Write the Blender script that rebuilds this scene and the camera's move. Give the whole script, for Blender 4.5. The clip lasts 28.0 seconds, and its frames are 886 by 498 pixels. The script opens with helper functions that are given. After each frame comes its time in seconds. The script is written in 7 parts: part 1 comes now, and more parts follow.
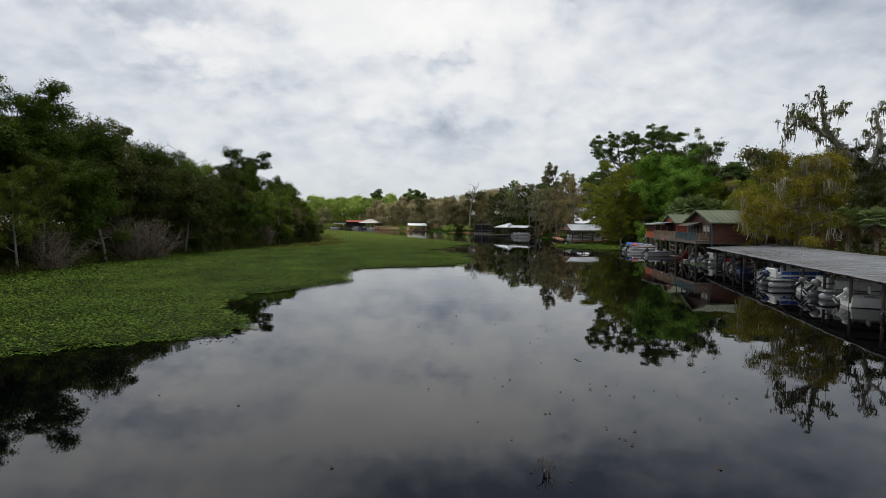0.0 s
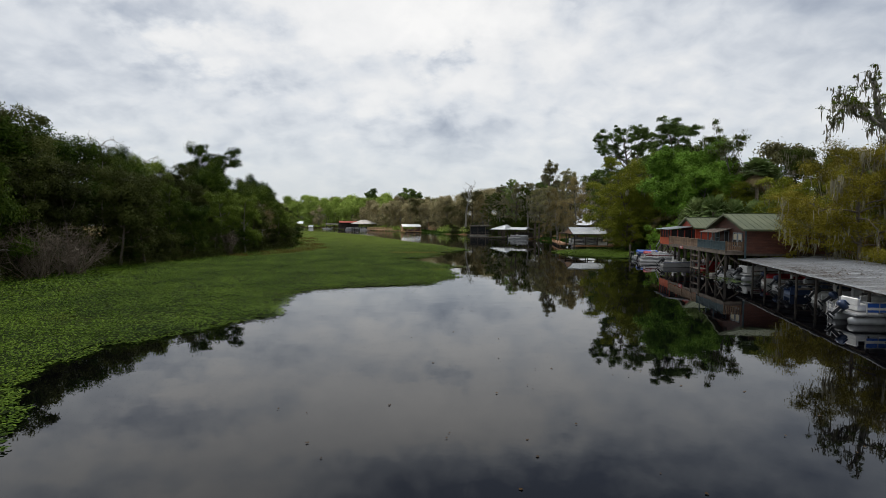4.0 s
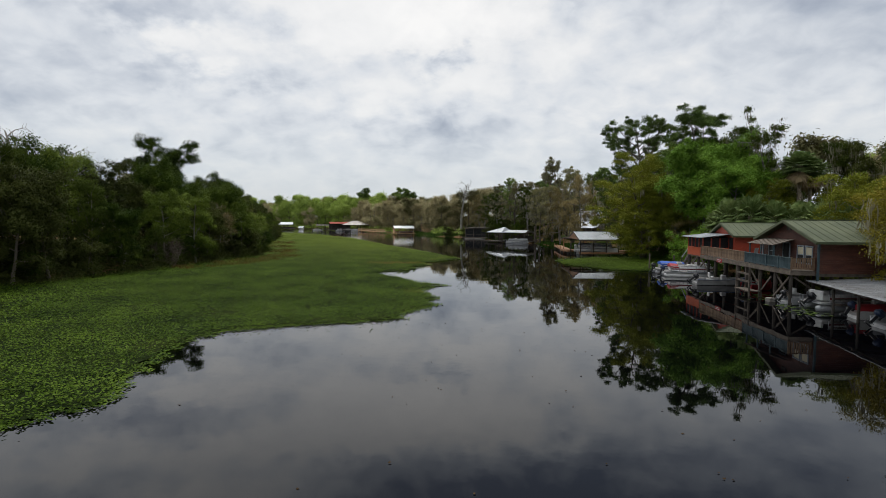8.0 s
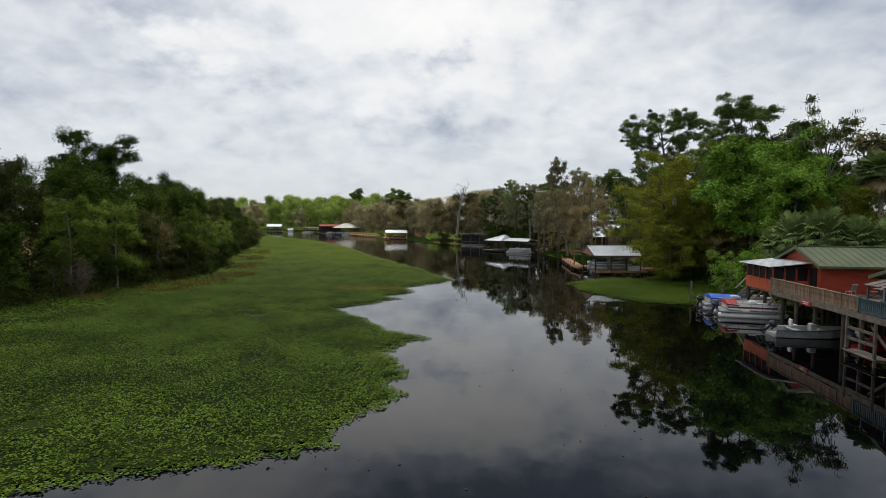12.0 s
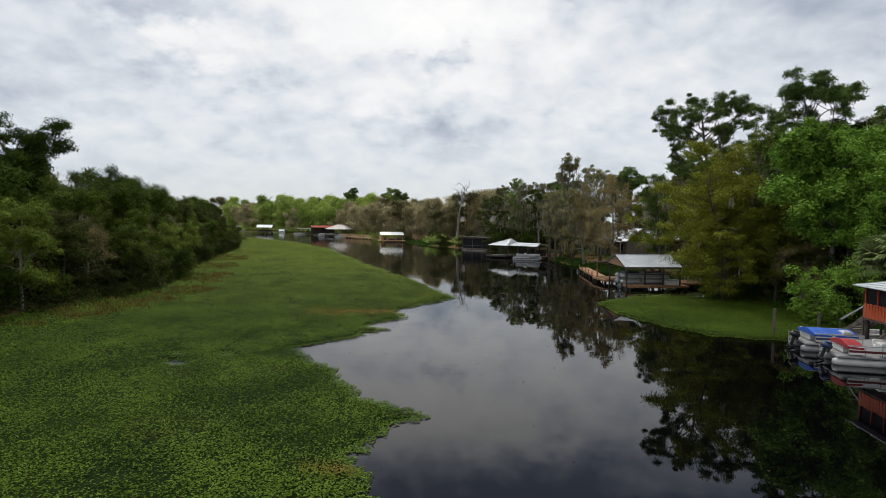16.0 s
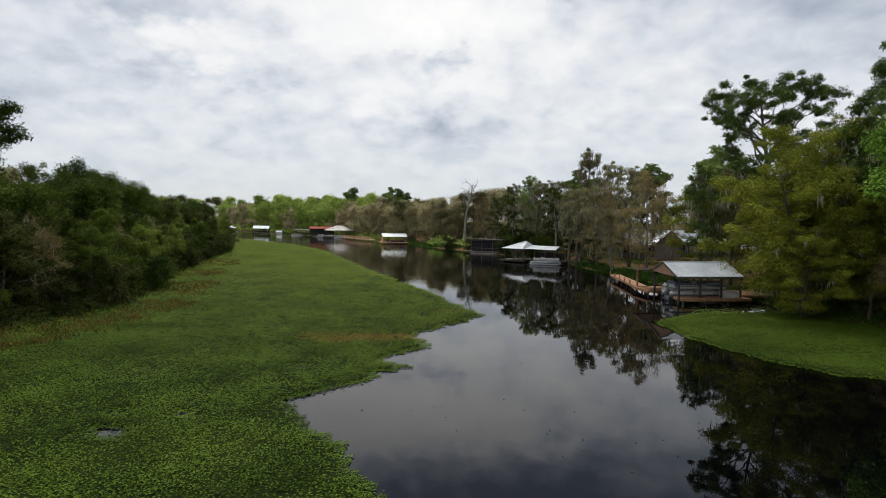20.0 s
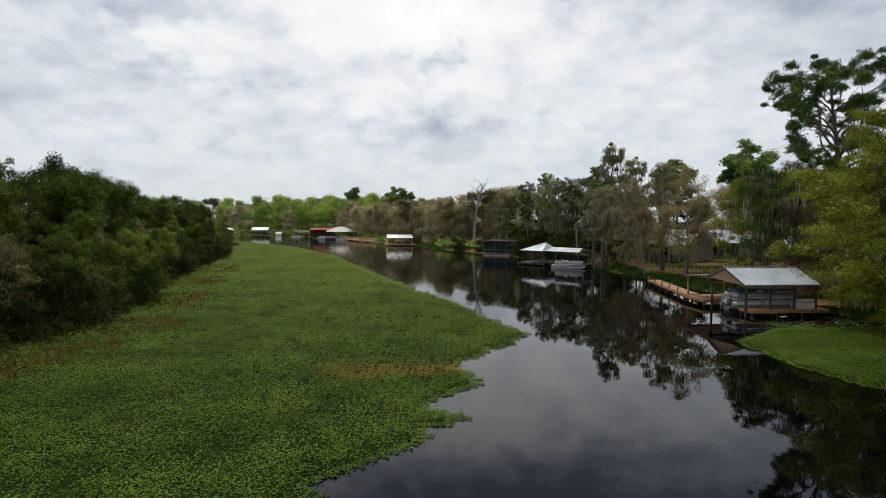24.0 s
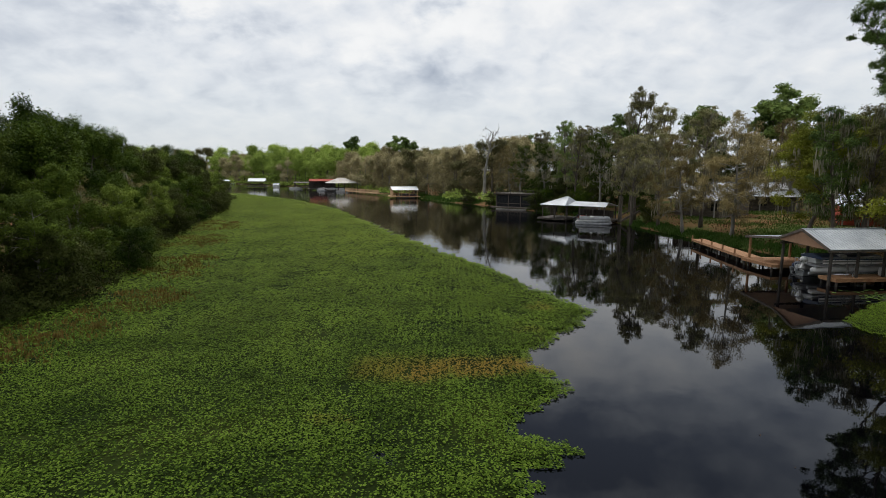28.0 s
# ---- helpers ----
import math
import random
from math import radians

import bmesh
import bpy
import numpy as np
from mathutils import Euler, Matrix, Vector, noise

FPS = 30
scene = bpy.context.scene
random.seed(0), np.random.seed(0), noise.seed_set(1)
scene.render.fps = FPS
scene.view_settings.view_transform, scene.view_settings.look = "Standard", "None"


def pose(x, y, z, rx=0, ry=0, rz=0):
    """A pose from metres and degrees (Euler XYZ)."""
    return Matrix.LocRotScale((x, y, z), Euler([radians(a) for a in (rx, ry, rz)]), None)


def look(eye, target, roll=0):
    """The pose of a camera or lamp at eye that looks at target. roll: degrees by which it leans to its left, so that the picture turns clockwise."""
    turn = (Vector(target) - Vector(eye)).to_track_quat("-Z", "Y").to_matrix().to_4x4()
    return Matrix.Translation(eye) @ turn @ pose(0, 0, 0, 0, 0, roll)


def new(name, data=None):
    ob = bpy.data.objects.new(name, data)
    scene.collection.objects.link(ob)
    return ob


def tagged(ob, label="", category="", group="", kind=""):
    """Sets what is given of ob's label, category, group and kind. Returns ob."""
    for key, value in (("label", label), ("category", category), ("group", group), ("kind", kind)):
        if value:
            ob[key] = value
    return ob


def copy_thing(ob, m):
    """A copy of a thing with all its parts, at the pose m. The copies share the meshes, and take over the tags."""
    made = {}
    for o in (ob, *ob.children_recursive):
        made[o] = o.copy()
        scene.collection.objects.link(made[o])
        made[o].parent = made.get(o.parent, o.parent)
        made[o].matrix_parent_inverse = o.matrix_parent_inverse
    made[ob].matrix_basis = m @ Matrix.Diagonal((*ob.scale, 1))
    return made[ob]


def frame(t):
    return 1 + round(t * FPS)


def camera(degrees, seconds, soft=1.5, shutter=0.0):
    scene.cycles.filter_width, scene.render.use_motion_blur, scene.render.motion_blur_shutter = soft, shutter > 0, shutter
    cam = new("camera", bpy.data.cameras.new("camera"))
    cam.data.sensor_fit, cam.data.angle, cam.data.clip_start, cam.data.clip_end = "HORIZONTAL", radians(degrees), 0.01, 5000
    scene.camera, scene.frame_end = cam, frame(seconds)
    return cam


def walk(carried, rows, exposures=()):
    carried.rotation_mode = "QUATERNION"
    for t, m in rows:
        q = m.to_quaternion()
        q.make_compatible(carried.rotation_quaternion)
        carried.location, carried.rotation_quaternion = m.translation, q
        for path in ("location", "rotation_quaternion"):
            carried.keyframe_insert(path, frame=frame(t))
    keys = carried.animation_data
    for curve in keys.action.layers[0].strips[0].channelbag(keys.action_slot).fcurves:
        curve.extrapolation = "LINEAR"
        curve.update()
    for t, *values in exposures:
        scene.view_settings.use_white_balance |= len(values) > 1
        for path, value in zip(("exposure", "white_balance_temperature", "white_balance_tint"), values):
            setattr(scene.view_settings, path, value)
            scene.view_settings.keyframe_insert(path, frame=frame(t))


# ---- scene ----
PATH = [
    (0, (2.615, -0.813, 4.925), (2.545, 1.183, 4.822), 0.4),
    (0.5, (2.683, 0.53, 4.907), (2.612, 2.526, 4.804), 0.3),
    (1, (2.827, 1.868, 4.977), (2.757, 3.864, 4.873), 0.3),
    (1.5, (3.287, 3.252, 4.982), (3.217, 5.248, 4.878), 0.4),
    (2, (3.545, 4.664, 4.996), (3.473, 6.66, 4.892), 0.3),
    (2.5, (3.805, 6.103, 5.024), (3.733, 8.098, 4.919), 0.3),
    (3, (4.032, 7.519, 5.054), (3.96, 9.515, 4.948), 0.3),
    (3.5, (4.287, 9.071, 5.333), (4.215, 11.067, 5.227), 0.3),
    (5.5, (5.118, 15.649, 6.585), (5.045, 17.645, 6.476), 0.2),
    (6, (5.088, 17.081, 6.622), (5.016, 19.077, 6.513), 0.1),
    (6.5, (5.161, 18.578, 6.557), (5.09, 20.574, 6.449), 0.1),
    (7, (5.435, 20.416, 6.533), (5.364, 22.412, 6.424), 0.1),
    (7.5, (5.749, 22.373, 6.531), (5.679, 24.369, 6.421), 0.1),
    (8, (5.988, 24.367, 6.459), (5.92, 26.363, 6.351), 0.3),
    (8.5, (6.185, 26.171, 6.41), (6.117, 28.167, 6.302), 0.3),
    (9, (6.508, 28.288, 6.419), (6.44, 30.284, 6.31), 0.3),
    (9.5, (6.699, 30.317, 6.426), (6.629, 32.312, 6.318), 0.3),
    (10, (6.784, 32.119, 6.465), (6.715, 34.115, 6.357), 0.4),
    (10.5, (6.798, 34.213, 6.416), (6.731, 36.209, 6.307), 0.3),
    (11, (6.87, 36.237, 6.659), (6.804, 38.233, 6.549), 0.4),
    (11.5, (6.93, 38.23, 7.377), (6.865, 40.226, 7.268), 0.5),
    (12, (6.973, 40.212, 8.261), (6.908, 42.208, 8.151), 0.6),
    (12.5, (6.946, 42.283, 8.623), (6.884, 44.279, 8.513), 0.6),
    (14.5, (6.584, 49.355, 8.707), (6.524, 51.351, 8.598), 0.6),
    (15, (6.317, 50.933, 8.684), (6.257, 52.93, 8.575), 0.7),
    (15.5, (6.167, 52.555, 8.606), (6.109, 54.552, 8.498), 0.8),
    (16, (6.164, 54.083, 8.616), (6.107, 56.079, 8.508), 0.8),
    (16.5, (6.213, 55.653, 8.569), (6.156, 57.649, 8.462), 0.8),
    (17, (6.262, 57.165, 8.585), (6.207, 59.161, 8.478), 0.8),
    (17.5, (6.176, 58.599, 8.576), (6.121, 60.595, 8.47), 0.9),
    (18, (5.924, 59.876, 8.581), (5.869, 61.873, 8.475), 0.7),
    (18.5, (5.46, 61.075, 8.585), (5.408, 63.072, 8.479), 0.7),
    (19, (4.841, 62.184, 8.622), (4.79, 64.18, 8.515), 0.7),
    (19.5, (4.102, 63.186, 8.646), (4.051, 65.182, 8.54), 0.7),
    (20, (3.512, 64.18, 8.679), (3.46, 66.177, 8.573), 0.8),
    (20.5, (2.732, 65.154, 8.704), (2.682, 67.151, 8.599), 0.7),
    (21, (2.103, 66.067, 8.769), (2.052, 68.064, 8.664), 0.6),
    (21.5, (1.735, 67.016, 8.766), (1.684, 69.012, 8.661), 0.6),
    (23.5, (0.661, 70.882, 8.756), (0.614, 72.879, 8.65), 0.6),
    (24, (0.227, 71.876, 8.84), (0.181, 73.872, 8.733), 0.4),
    (24.5, (-0.28, 72.701, 8.871), (-0.324, 74.697, 8.764), 0.4),
    (25, (-0.875, 73.567, 8.901), (-0.918, 75.563, 8.792), 0.4),
    (25.5, (-1.4, 74.606, 8.924), (-1.442, 76.601, 8.79), 0.3),
    (26, (-1.89, 75.857, 8.955), (-1.927, 77.838, 8.685), 0.5),
    (26.5, (-2.287, 76.74, 8.952), (-2.321, 78.712, 8.619), 0.6),
    (27, (-2.86, 77.394, 9.005), (-2.893, 79.37, 8.695), 0.4),
    (27.5, (-3.17, 78.157, 9.104), (-3.202, 80.135, 8.81), 0.4),
    (28, (-3.348, 79.013, 9.138), (-3.379, 80.992, 8.851), 0.4),
]
cam = camera(78.1, 28.0, soft=0.65)
walk(cam, [(t, look(eye, target, roll)) for t, eye, target, roll in PATH], exposures=((0, -0.02), (10, -0.02), (14, 0.06), (28, 0.06)))

# ---- sky and sun ----
SUN_ELEV, SUN_AZIM = radians(48), radians(-14)      # azimuth from the river's axis (+y) towards +x

world = bpy.data.worlds.new("overcast_sky")
scene.world = world
world.use_nodes = True
wt = world.node_tree
wt.nodes.clear()


def wn(kind, **sets):
    n = wt.nodes.new(kind)
    for k, v in sets.items():
        if k in n.inputs:
            n.inputs[k].default_value = v
    return n


def wmath(op, a, b=None, clamp=False):
    n = wt.nodes.new("ShaderNodeMath")
    n.operation, n.use_clamp = op, clamp
    for i, v in enumerate((a, b)):
        if v is None:
            continue
        if isinstance(v, (int, float)):
            n.inputs[i].default_value = v
        else:
            wt.links.new(v, n.inputs[i])
    return n.outputs[0]


def wramp(fac, stops):
    n = wt.nodes.new("ShaderNodeValToRGB")
    el = n.color_ramp.elements
    while len(el) < len(stops):
        el.new(0.5)
    for e, (p, c) in zip(el, stops):
        e.position, e.color = p, (*c, 1)
    wt.links.new(fac, n.inputs[0])
    return n.outputs[0]


coord = wn("ShaderNodeTexCoord")
sep = wn("ShaderNodeSeparateXYZ")
wt.links.new(coord.outputs["Generated"], sep.inputs[0])
up = wmath("ADD", wmath("MAXIMUM", sep.outputs[2], 0.0), 0.45)
flat = wn("ShaderNodeCombineXYZ")
wt.links.new(wmath("DIVIDE", sep.outputs[0], up), flat.inputs[0])
wt.links.new(wmath("DIVIDE", sep.outputs[1], up), flat.inputs[1])
cloud_big = wn("ShaderNodeTexNoise", Scale=3.4, Detail=5.0, Roughness=0.5, Distortion=0.3)
cloud_fine = wn("ShaderNodeTexNoise", Scale=11.0, Detail=5.0, Roughness=0.5, Distortion=0.3)
for n in (cloud_big, cloud_fine):
    wt.links.new(flat.outputs[0], n.inputs["Vector"])
cloud = wmath("ADD", wmath("MULTIPLY", wmath("SUBTRACT", cloud_big.outputs["Fac"], 0.5), 0.44), wmath("MULTIPLY", wmath("SUBTRACT", cloud_fine.outputs["Fac"], 0.5), 0.36))
# azimuth and elevation in degrees, ruffled so that the cloud masses have torn edges
ruffle = wn("ShaderNodeTexNoise", Scale=12.0, Detail=4.0, Roughness=0.55)
wt.links.new(flat.outputs[0], ruffle.inputs["Vector"])
tear = wn("ShaderNodeSeparateColor")
wt.links.new(ruffle.outputs["Color"], tear.inputs[0])
azim = wmath("MULTIPLY", wmath("ARCTAN2", sep.outputs[0], sep.outputs[1]), 57.3)
elev = wmath("MULTIPLY", wmath("ARCSINE", sep.outputs[2]), 57.3)
azim = wmath("ADD", azim, wmath("MULTIPLY", wmath("SUBTRACT", tear.outputs[0], 0.5), 15.0))
elev = wmath("ADD", elev, wmath("MULTIPLY", wmath("SUBTRACT", tear.outputs[1], 0.5), 6.5))
# masses above 23 degrees stand out of view, added to shape the river's reflections
CLOUDS = [(-13, 20.5, 8, 2.4, 0.17), (-1, 19.2, 6, 2.4, 0.26), (-27, 16, 3.2, 1.4, 0.16), (6, 20.5, 5.5, 2.2, 0.18), (-36, 20.5, 6, 1.8, 0.16), (-8, 13.5, 13, 2.2, 0.10), (-30, 26, 14, 3, 0.18), (-14, 17.3, 6, 1.2, 0.14),
          (-27, 19.0, 6, 1.3, -0.17), (-1.5, 16.2, 3.2, 0.9, -0.22), (-24, 13.4, 8, 0.9, -0.12), (-5, 9.3, 8, 1.2, -0.08), (-34, 18, 4, 1.0, -0.12), (-40, 11, 8, 2.5, -0.06), (30, 14, 14, 7, -0.04),
          (-33, 23.2, 6, 1.3, -0.18), (-12, 24.5, 7, 1.3, -0.16), (13, 27.5, 15, 3.6, -0.34), (34, 25, 16, 4, -0.26), (16, 12, 6, 1.8, 0.08), (-4, 29.5, 14, 2.8, -0.28), (10, 16, 7, 1.5, 0.08)]
for a0, e0, sa, se, gain in CLOUDS:
    u = wmath("DIVIDE", wmath("SUBTRACT", azim, a0), sa)
    v = wmath("DIVIDE", wmath("SUBTRACT", elev, e0), se)
    far = wmath("ADD", wmath("MULTIPLY", u, u), wmath("MULTIPLY", v, v))
    cloud = wmath("ADD", cloud, wmath("MULTIPLY", wmath("EXPONENT", wmath("MULTIPLY", far, -0.7)), gain))
cloud = wmath("ADD", cloud, 0.565, clamp=True)
tint = wramp(cloud, [(0.2, (0.22, 0.26, 0.35)), (0.4, (0.50, 0.545, 0.62)), (0.55, (0.76, 0.79, 0.83)), (0.68, (0.93, 0.93, 0.925)), (0.9, (1.06, 1.045, 1.02))])
haze = wt.nodes.new("ShaderNodeMix")
haze.data_type = "RGBA"
haze.inputs[7].default_value = (0.61, 0.67, 0.735, 1)
wt.links.new(wmath("SUBTRACT", 0.85, wmath("MULTIPLY", sep.outputs[2], 5.0), clamp=True), haze.inputs[0])
wt.links.new(tint, haze.inputs[6])
tint = haze.outputs[2]
sky = wn("ShaderNodeTexSky")
sky.sky_type, sky.sun_disc, sky.sun_elevation, sky.sun_rotation = "NISHITA", False, SUN_ELEV, SUN_AZIM
blue, grey = wn("ShaderNodeBackground", Strength=0.09), wn("ShaderNodeBackground", Strength=1.0)
wt.links.new(sky.outputs[0], blue.inputs[0])
wt.links.new(tint, grey.inputs[0])
# an overcast sky is brighter overhead than low down
wt.links.new(wmath("ADD", 0.95, wmath("MULTIPLY", wmath("MINIMUM", wmath("MAXIMUM", wmath("SUBTRACT", sep.outputs[2], 0.5), 0.0), 0.3), 3.0)), grey.inputs["Strength"])
cover, wout = wn("ShaderNodeMixShader", Fac=0.9), wn("ShaderNodeOutputWorld")
wt.links.new(blue.outputs[0], cover.inputs[1])
wt.links.new(grey.outputs[0], cover.inputs[2])
wt.links.new(cover.outputs[0], wout.inputs[0])

sun = new("sun", bpy.data.lights.new("sun", "SUN"))
sun.data.energy, sun.data.angle, sun.data.color = 2.1, radians(18), (1.0, 0.945, 0.86)
sun.matrix_world = look((0, 0, 0), (-math.sin(SUN_AZIM) * math.cos(SUN_ELEV), -math.cos(SUN_AZIM) * math.cos(SUN_ELEV), -math.sin(SUN_ELEV)))


# ---- materials ----
def material(name, stops, scale=1.0, rough=0.8, metal=0.0, bump=0.0, bump_scale=None, detail=5.0, stretch=(1, 1, 1),
             island=0.0, per_object=0.0, clear=0.0, fine=0.0, ior=1.45, spec=0.5):
    """Noise-driven colour between the stops, with fine grain, relief and variation from piece to piece."""
    m = bpy.data.materials.new(name)
    m.use_nodes = True
    nt = m.node_tree
    b = nt.nodes["Principled BSDF"]
    b.inputs["Roughness"].default_value, b.inputs["Metallic"].default_value = rough, metal
    b.inputs["IOR"].default_value, b.inputs["Specular IOR Level"].default_value = ior, spec
    tc, mp = nt.nodes.new("ShaderNodeTexCoord"), nt.nodes.new("ShaderNodeMapping")
    mp.inputs["Scale"].default_value = stretch
    nt.links.new(tc.outputs["Object"], mp.inputs[0])
    ns = nt.nodes.new("ShaderNodeTexNoise")
    ns.inputs["Scale"].default_value, ns.inputs["Detail"].default_value = scale, detail
    nt.links.new(mp.outputs[0], ns.inputs["Vector"])
    fac = ns.outputs["Fac"]

    def madd(a, b_, w):
        n = nt.nodes.new("ShaderNodeMath")
        n.operation = "MULTIPLY_ADD"
        nt.links.new(b_, n.inputs[0])
        n.inputs[1].default_value = w
        s = nt.nodes.new("ShaderNodeMath")
        s.operation = "SUBTRACT"
        nt.links.new(a, s.inputs[0])
        s.inputs[1].default_value = w / 2
        nt.links.new(s.outputs[0], n.inputs[2])
        return n.outputs[0]

    if fine:
        n2 = nt.nodes.new("ShaderNodeTexNoise")
        n2.inputs["Scale"].default_value, n2.inputs["Detail"].default_value = scale * 9, 3
        nt.links.new(mp.outputs[0], n2.inputs["Vector"])
        fac = madd(fac, n2.outputs["Fac"], fine)
    if island:
        gi = nt.nodes.new("ShaderNodeNewGeometry")
        fac = madd(fac, gi.outputs["Random Per Island"], island)
    if per_object:
        oi = nt.nodes.new("ShaderNodeObjectInfo")
        fac = madd(fac, oi.outputs["Random"], per_object)
    rp = nt.nodes.new("ShaderNodeValToRGB")
    el = rp.color_ramp.elements
    while len(el) < len(stops):
        el.new(0.5)
    for e, (p, c) in zip(el, stops):
        e.position, e.color = p, (*c, 1)
    nt.links.new(fac, rp.inputs[0])
    nt.links.new(rp.outputs[0], b.inputs["Base Color"])
    if clear:
        tr, mx = nt.nodes.new("ShaderNodeBsdfTranslucent"), nt.nodes.new("ShaderNodeMixShader")
        nt.links.new(rp.outputs[0], tr.inputs[0])
        mx.inputs[0].default_value = clear
        nt.links.new(b.outputs[0], mx.inputs[1])
        nt.links.new(tr.outputs[0], mx.inputs[2])
        nt.links.new(mx.outputs[0], nt.nodes["Material Output"].inputs[0])
    if bump:
        n3, bp = nt.nodes.new("ShaderNodeTexNoise"), nt.nodes.new("ShaderNodeBump")
        n3.inputs["Scale"].default_value, n3.inputs["Detail"].default_value = bump_scale or scale * 6, 4
        nt.links.new(mp.outputs[0], n3.inputs["Vector"])
        nt.links.new(n3.outputs["Fac"], bp.inputs["Height"])
        bp.inputs["Strength"].default_value, bp.inputs["Distance"].default_value = bump, 0.05
        nt.links.new(bp.outputs[0], b.inputs["Normal"])
    return m


def leafy(name, dark, mid, light, scale=0.5, island=0.2, clear=0.16, per_object=0.35):
    return material(name, [(0.25, dark), (0.5, mid), (0.78, light)], scale=scale, rough=0.75, island=island, per_object=per_object, clear=clear, spec=0.08)


LEAF_GREEN = leafy("leaf_mid_green", (0.012, 0.026, 0.002), (0.038, 0.066, 0.006), (0.087, 0.123, 0.014))
LEAF_BRIGHT = leafy("leaf_bright_green", (0.052, 0.098, 0.011), (0.125, 0.233, 0.028), (0.228, 0.374, 0.054))
LEAF_GOLD = leafy("leaf_gold_green", (0.058, 0.068, 0.008), (0.142, 0.162, 0.015), (0.248, 0.260, 0.033))
LEAF_AMBER = leafy("leaf_amber_green", (0.070, 0.060, 0.006), (0.165, 0.144, 0.014), (0.263, 0.226, 0.032))
LEAF_WILLOW = leafy("leaf_willow_olive", (0.025, 0.038, 0.006), (0.063, 0.090, 0.012), (0.121, 0.153, 0.025))
LEAF_MOSSY = leafy("leaf_mossy_brown", (0.070, 0.066, 0.027), (0.165, 0.157, 0.068), (0.285, 0.273, 0.129))
# dark foliage; the wood's low growth also has its shade put into this colour
LEAF_DARK_SHADED = leafy("leaf_dark_shaded_green", (0.017, 0.022, 0.005), (0.045, 0.055, 0.012), (0.087, 0.100, 0.025))
LEAF_PINE = leafy("pine_needles", (0.047, 0.077, 0.019), (0.116, 0.175, 0.041), (0.227, 0.295, 0.083))
LEAF_OLIVE = leafy("leaf_olive_brown", (0.101, 0.081, 0.032), (0.208, 0.167, 0.070), (0.321, 0.261, 0.120))
# far leaves, here and next: haze over the distance lightened into their colour
LEAF_FAR = leafy("leaf_spring_green_hazed", (0.12, 0.172, 0.03), (0.255, 0.345, 0.066), (0.385, 0.48, 0.115))
LEAF_GREY = leafy("leaf_grey_brown_hazed", (0.204, 0.176, 0.090), (0.354, 0.309, 0.163), (0.504, 0.449, 0.255))
LEAF_SPRING = leafy("leaf_spring_yellow_green", (0.040, 0.062, 0.008), (0.105, 0.150, 0.019), (0.200, 0.255, 0.042))
LEAF_PALM = leafy("palm_blade", (0.054, 0.087, 0.027), (0.138, 0.195, 0.063), (0.262, 0.323, 0.128), clear=0.15)
PALM_DEAD = leafy("palm_dead_frond", (0.075, 0.055, 0.028), (0.150, 0.110, 0.060), (0.240, 0.185, 0.105), clear=0.1)
MOSS = leafy("hanging_moss", (0.111, 0.104, 0.072), (0.209, 0.196, 0.139), (0.326, 0.304, 0.220), clear=0.2)
BARK = material("bark_brown", [(0.3, (0.045, 0.036, 0.028)), (0.7, (0.130, 0.108, 0.085))], scale=3, bump=0.6, stretch=(1, 1, 0.25), fine=0.4)
BARK_GREY = material("bark_grey", [(0.3, (0.10, 0.092, 0.080)), (0.7, (0.26, 0.245, 0.215))], scale=3, bump=0.6, stretch=(1, 1, 0.25), fine=0.4)
TWIG = material("bare_twigs", [(0.3, (0.058, 0.044, 0.029)), (0.7, (0.115, 0.09, 0.064))], scale=2, island=0.4)
PALM_BARK = material("palm_boots", [(0.3, (0.10, 0.080, 0.060)), (0.7, (0.30, 0.250, 0.190))], scale=2.5, bump=0.5, island=0.5)
# shade between the leaves, put into the colour of the sheet beneath
MAT_GAP_SHADE = material("hyacinth_bed", [(0.3, (0.005, 0.010, 0.002)), (0.52, (0.012, 0.020, 0.003)), (0.72, (0.024, 0.031, 0.005))], scale=0.16, rough=0.95, bump=0.9, bump_scale=7, fine=0.35, spec=0.05)


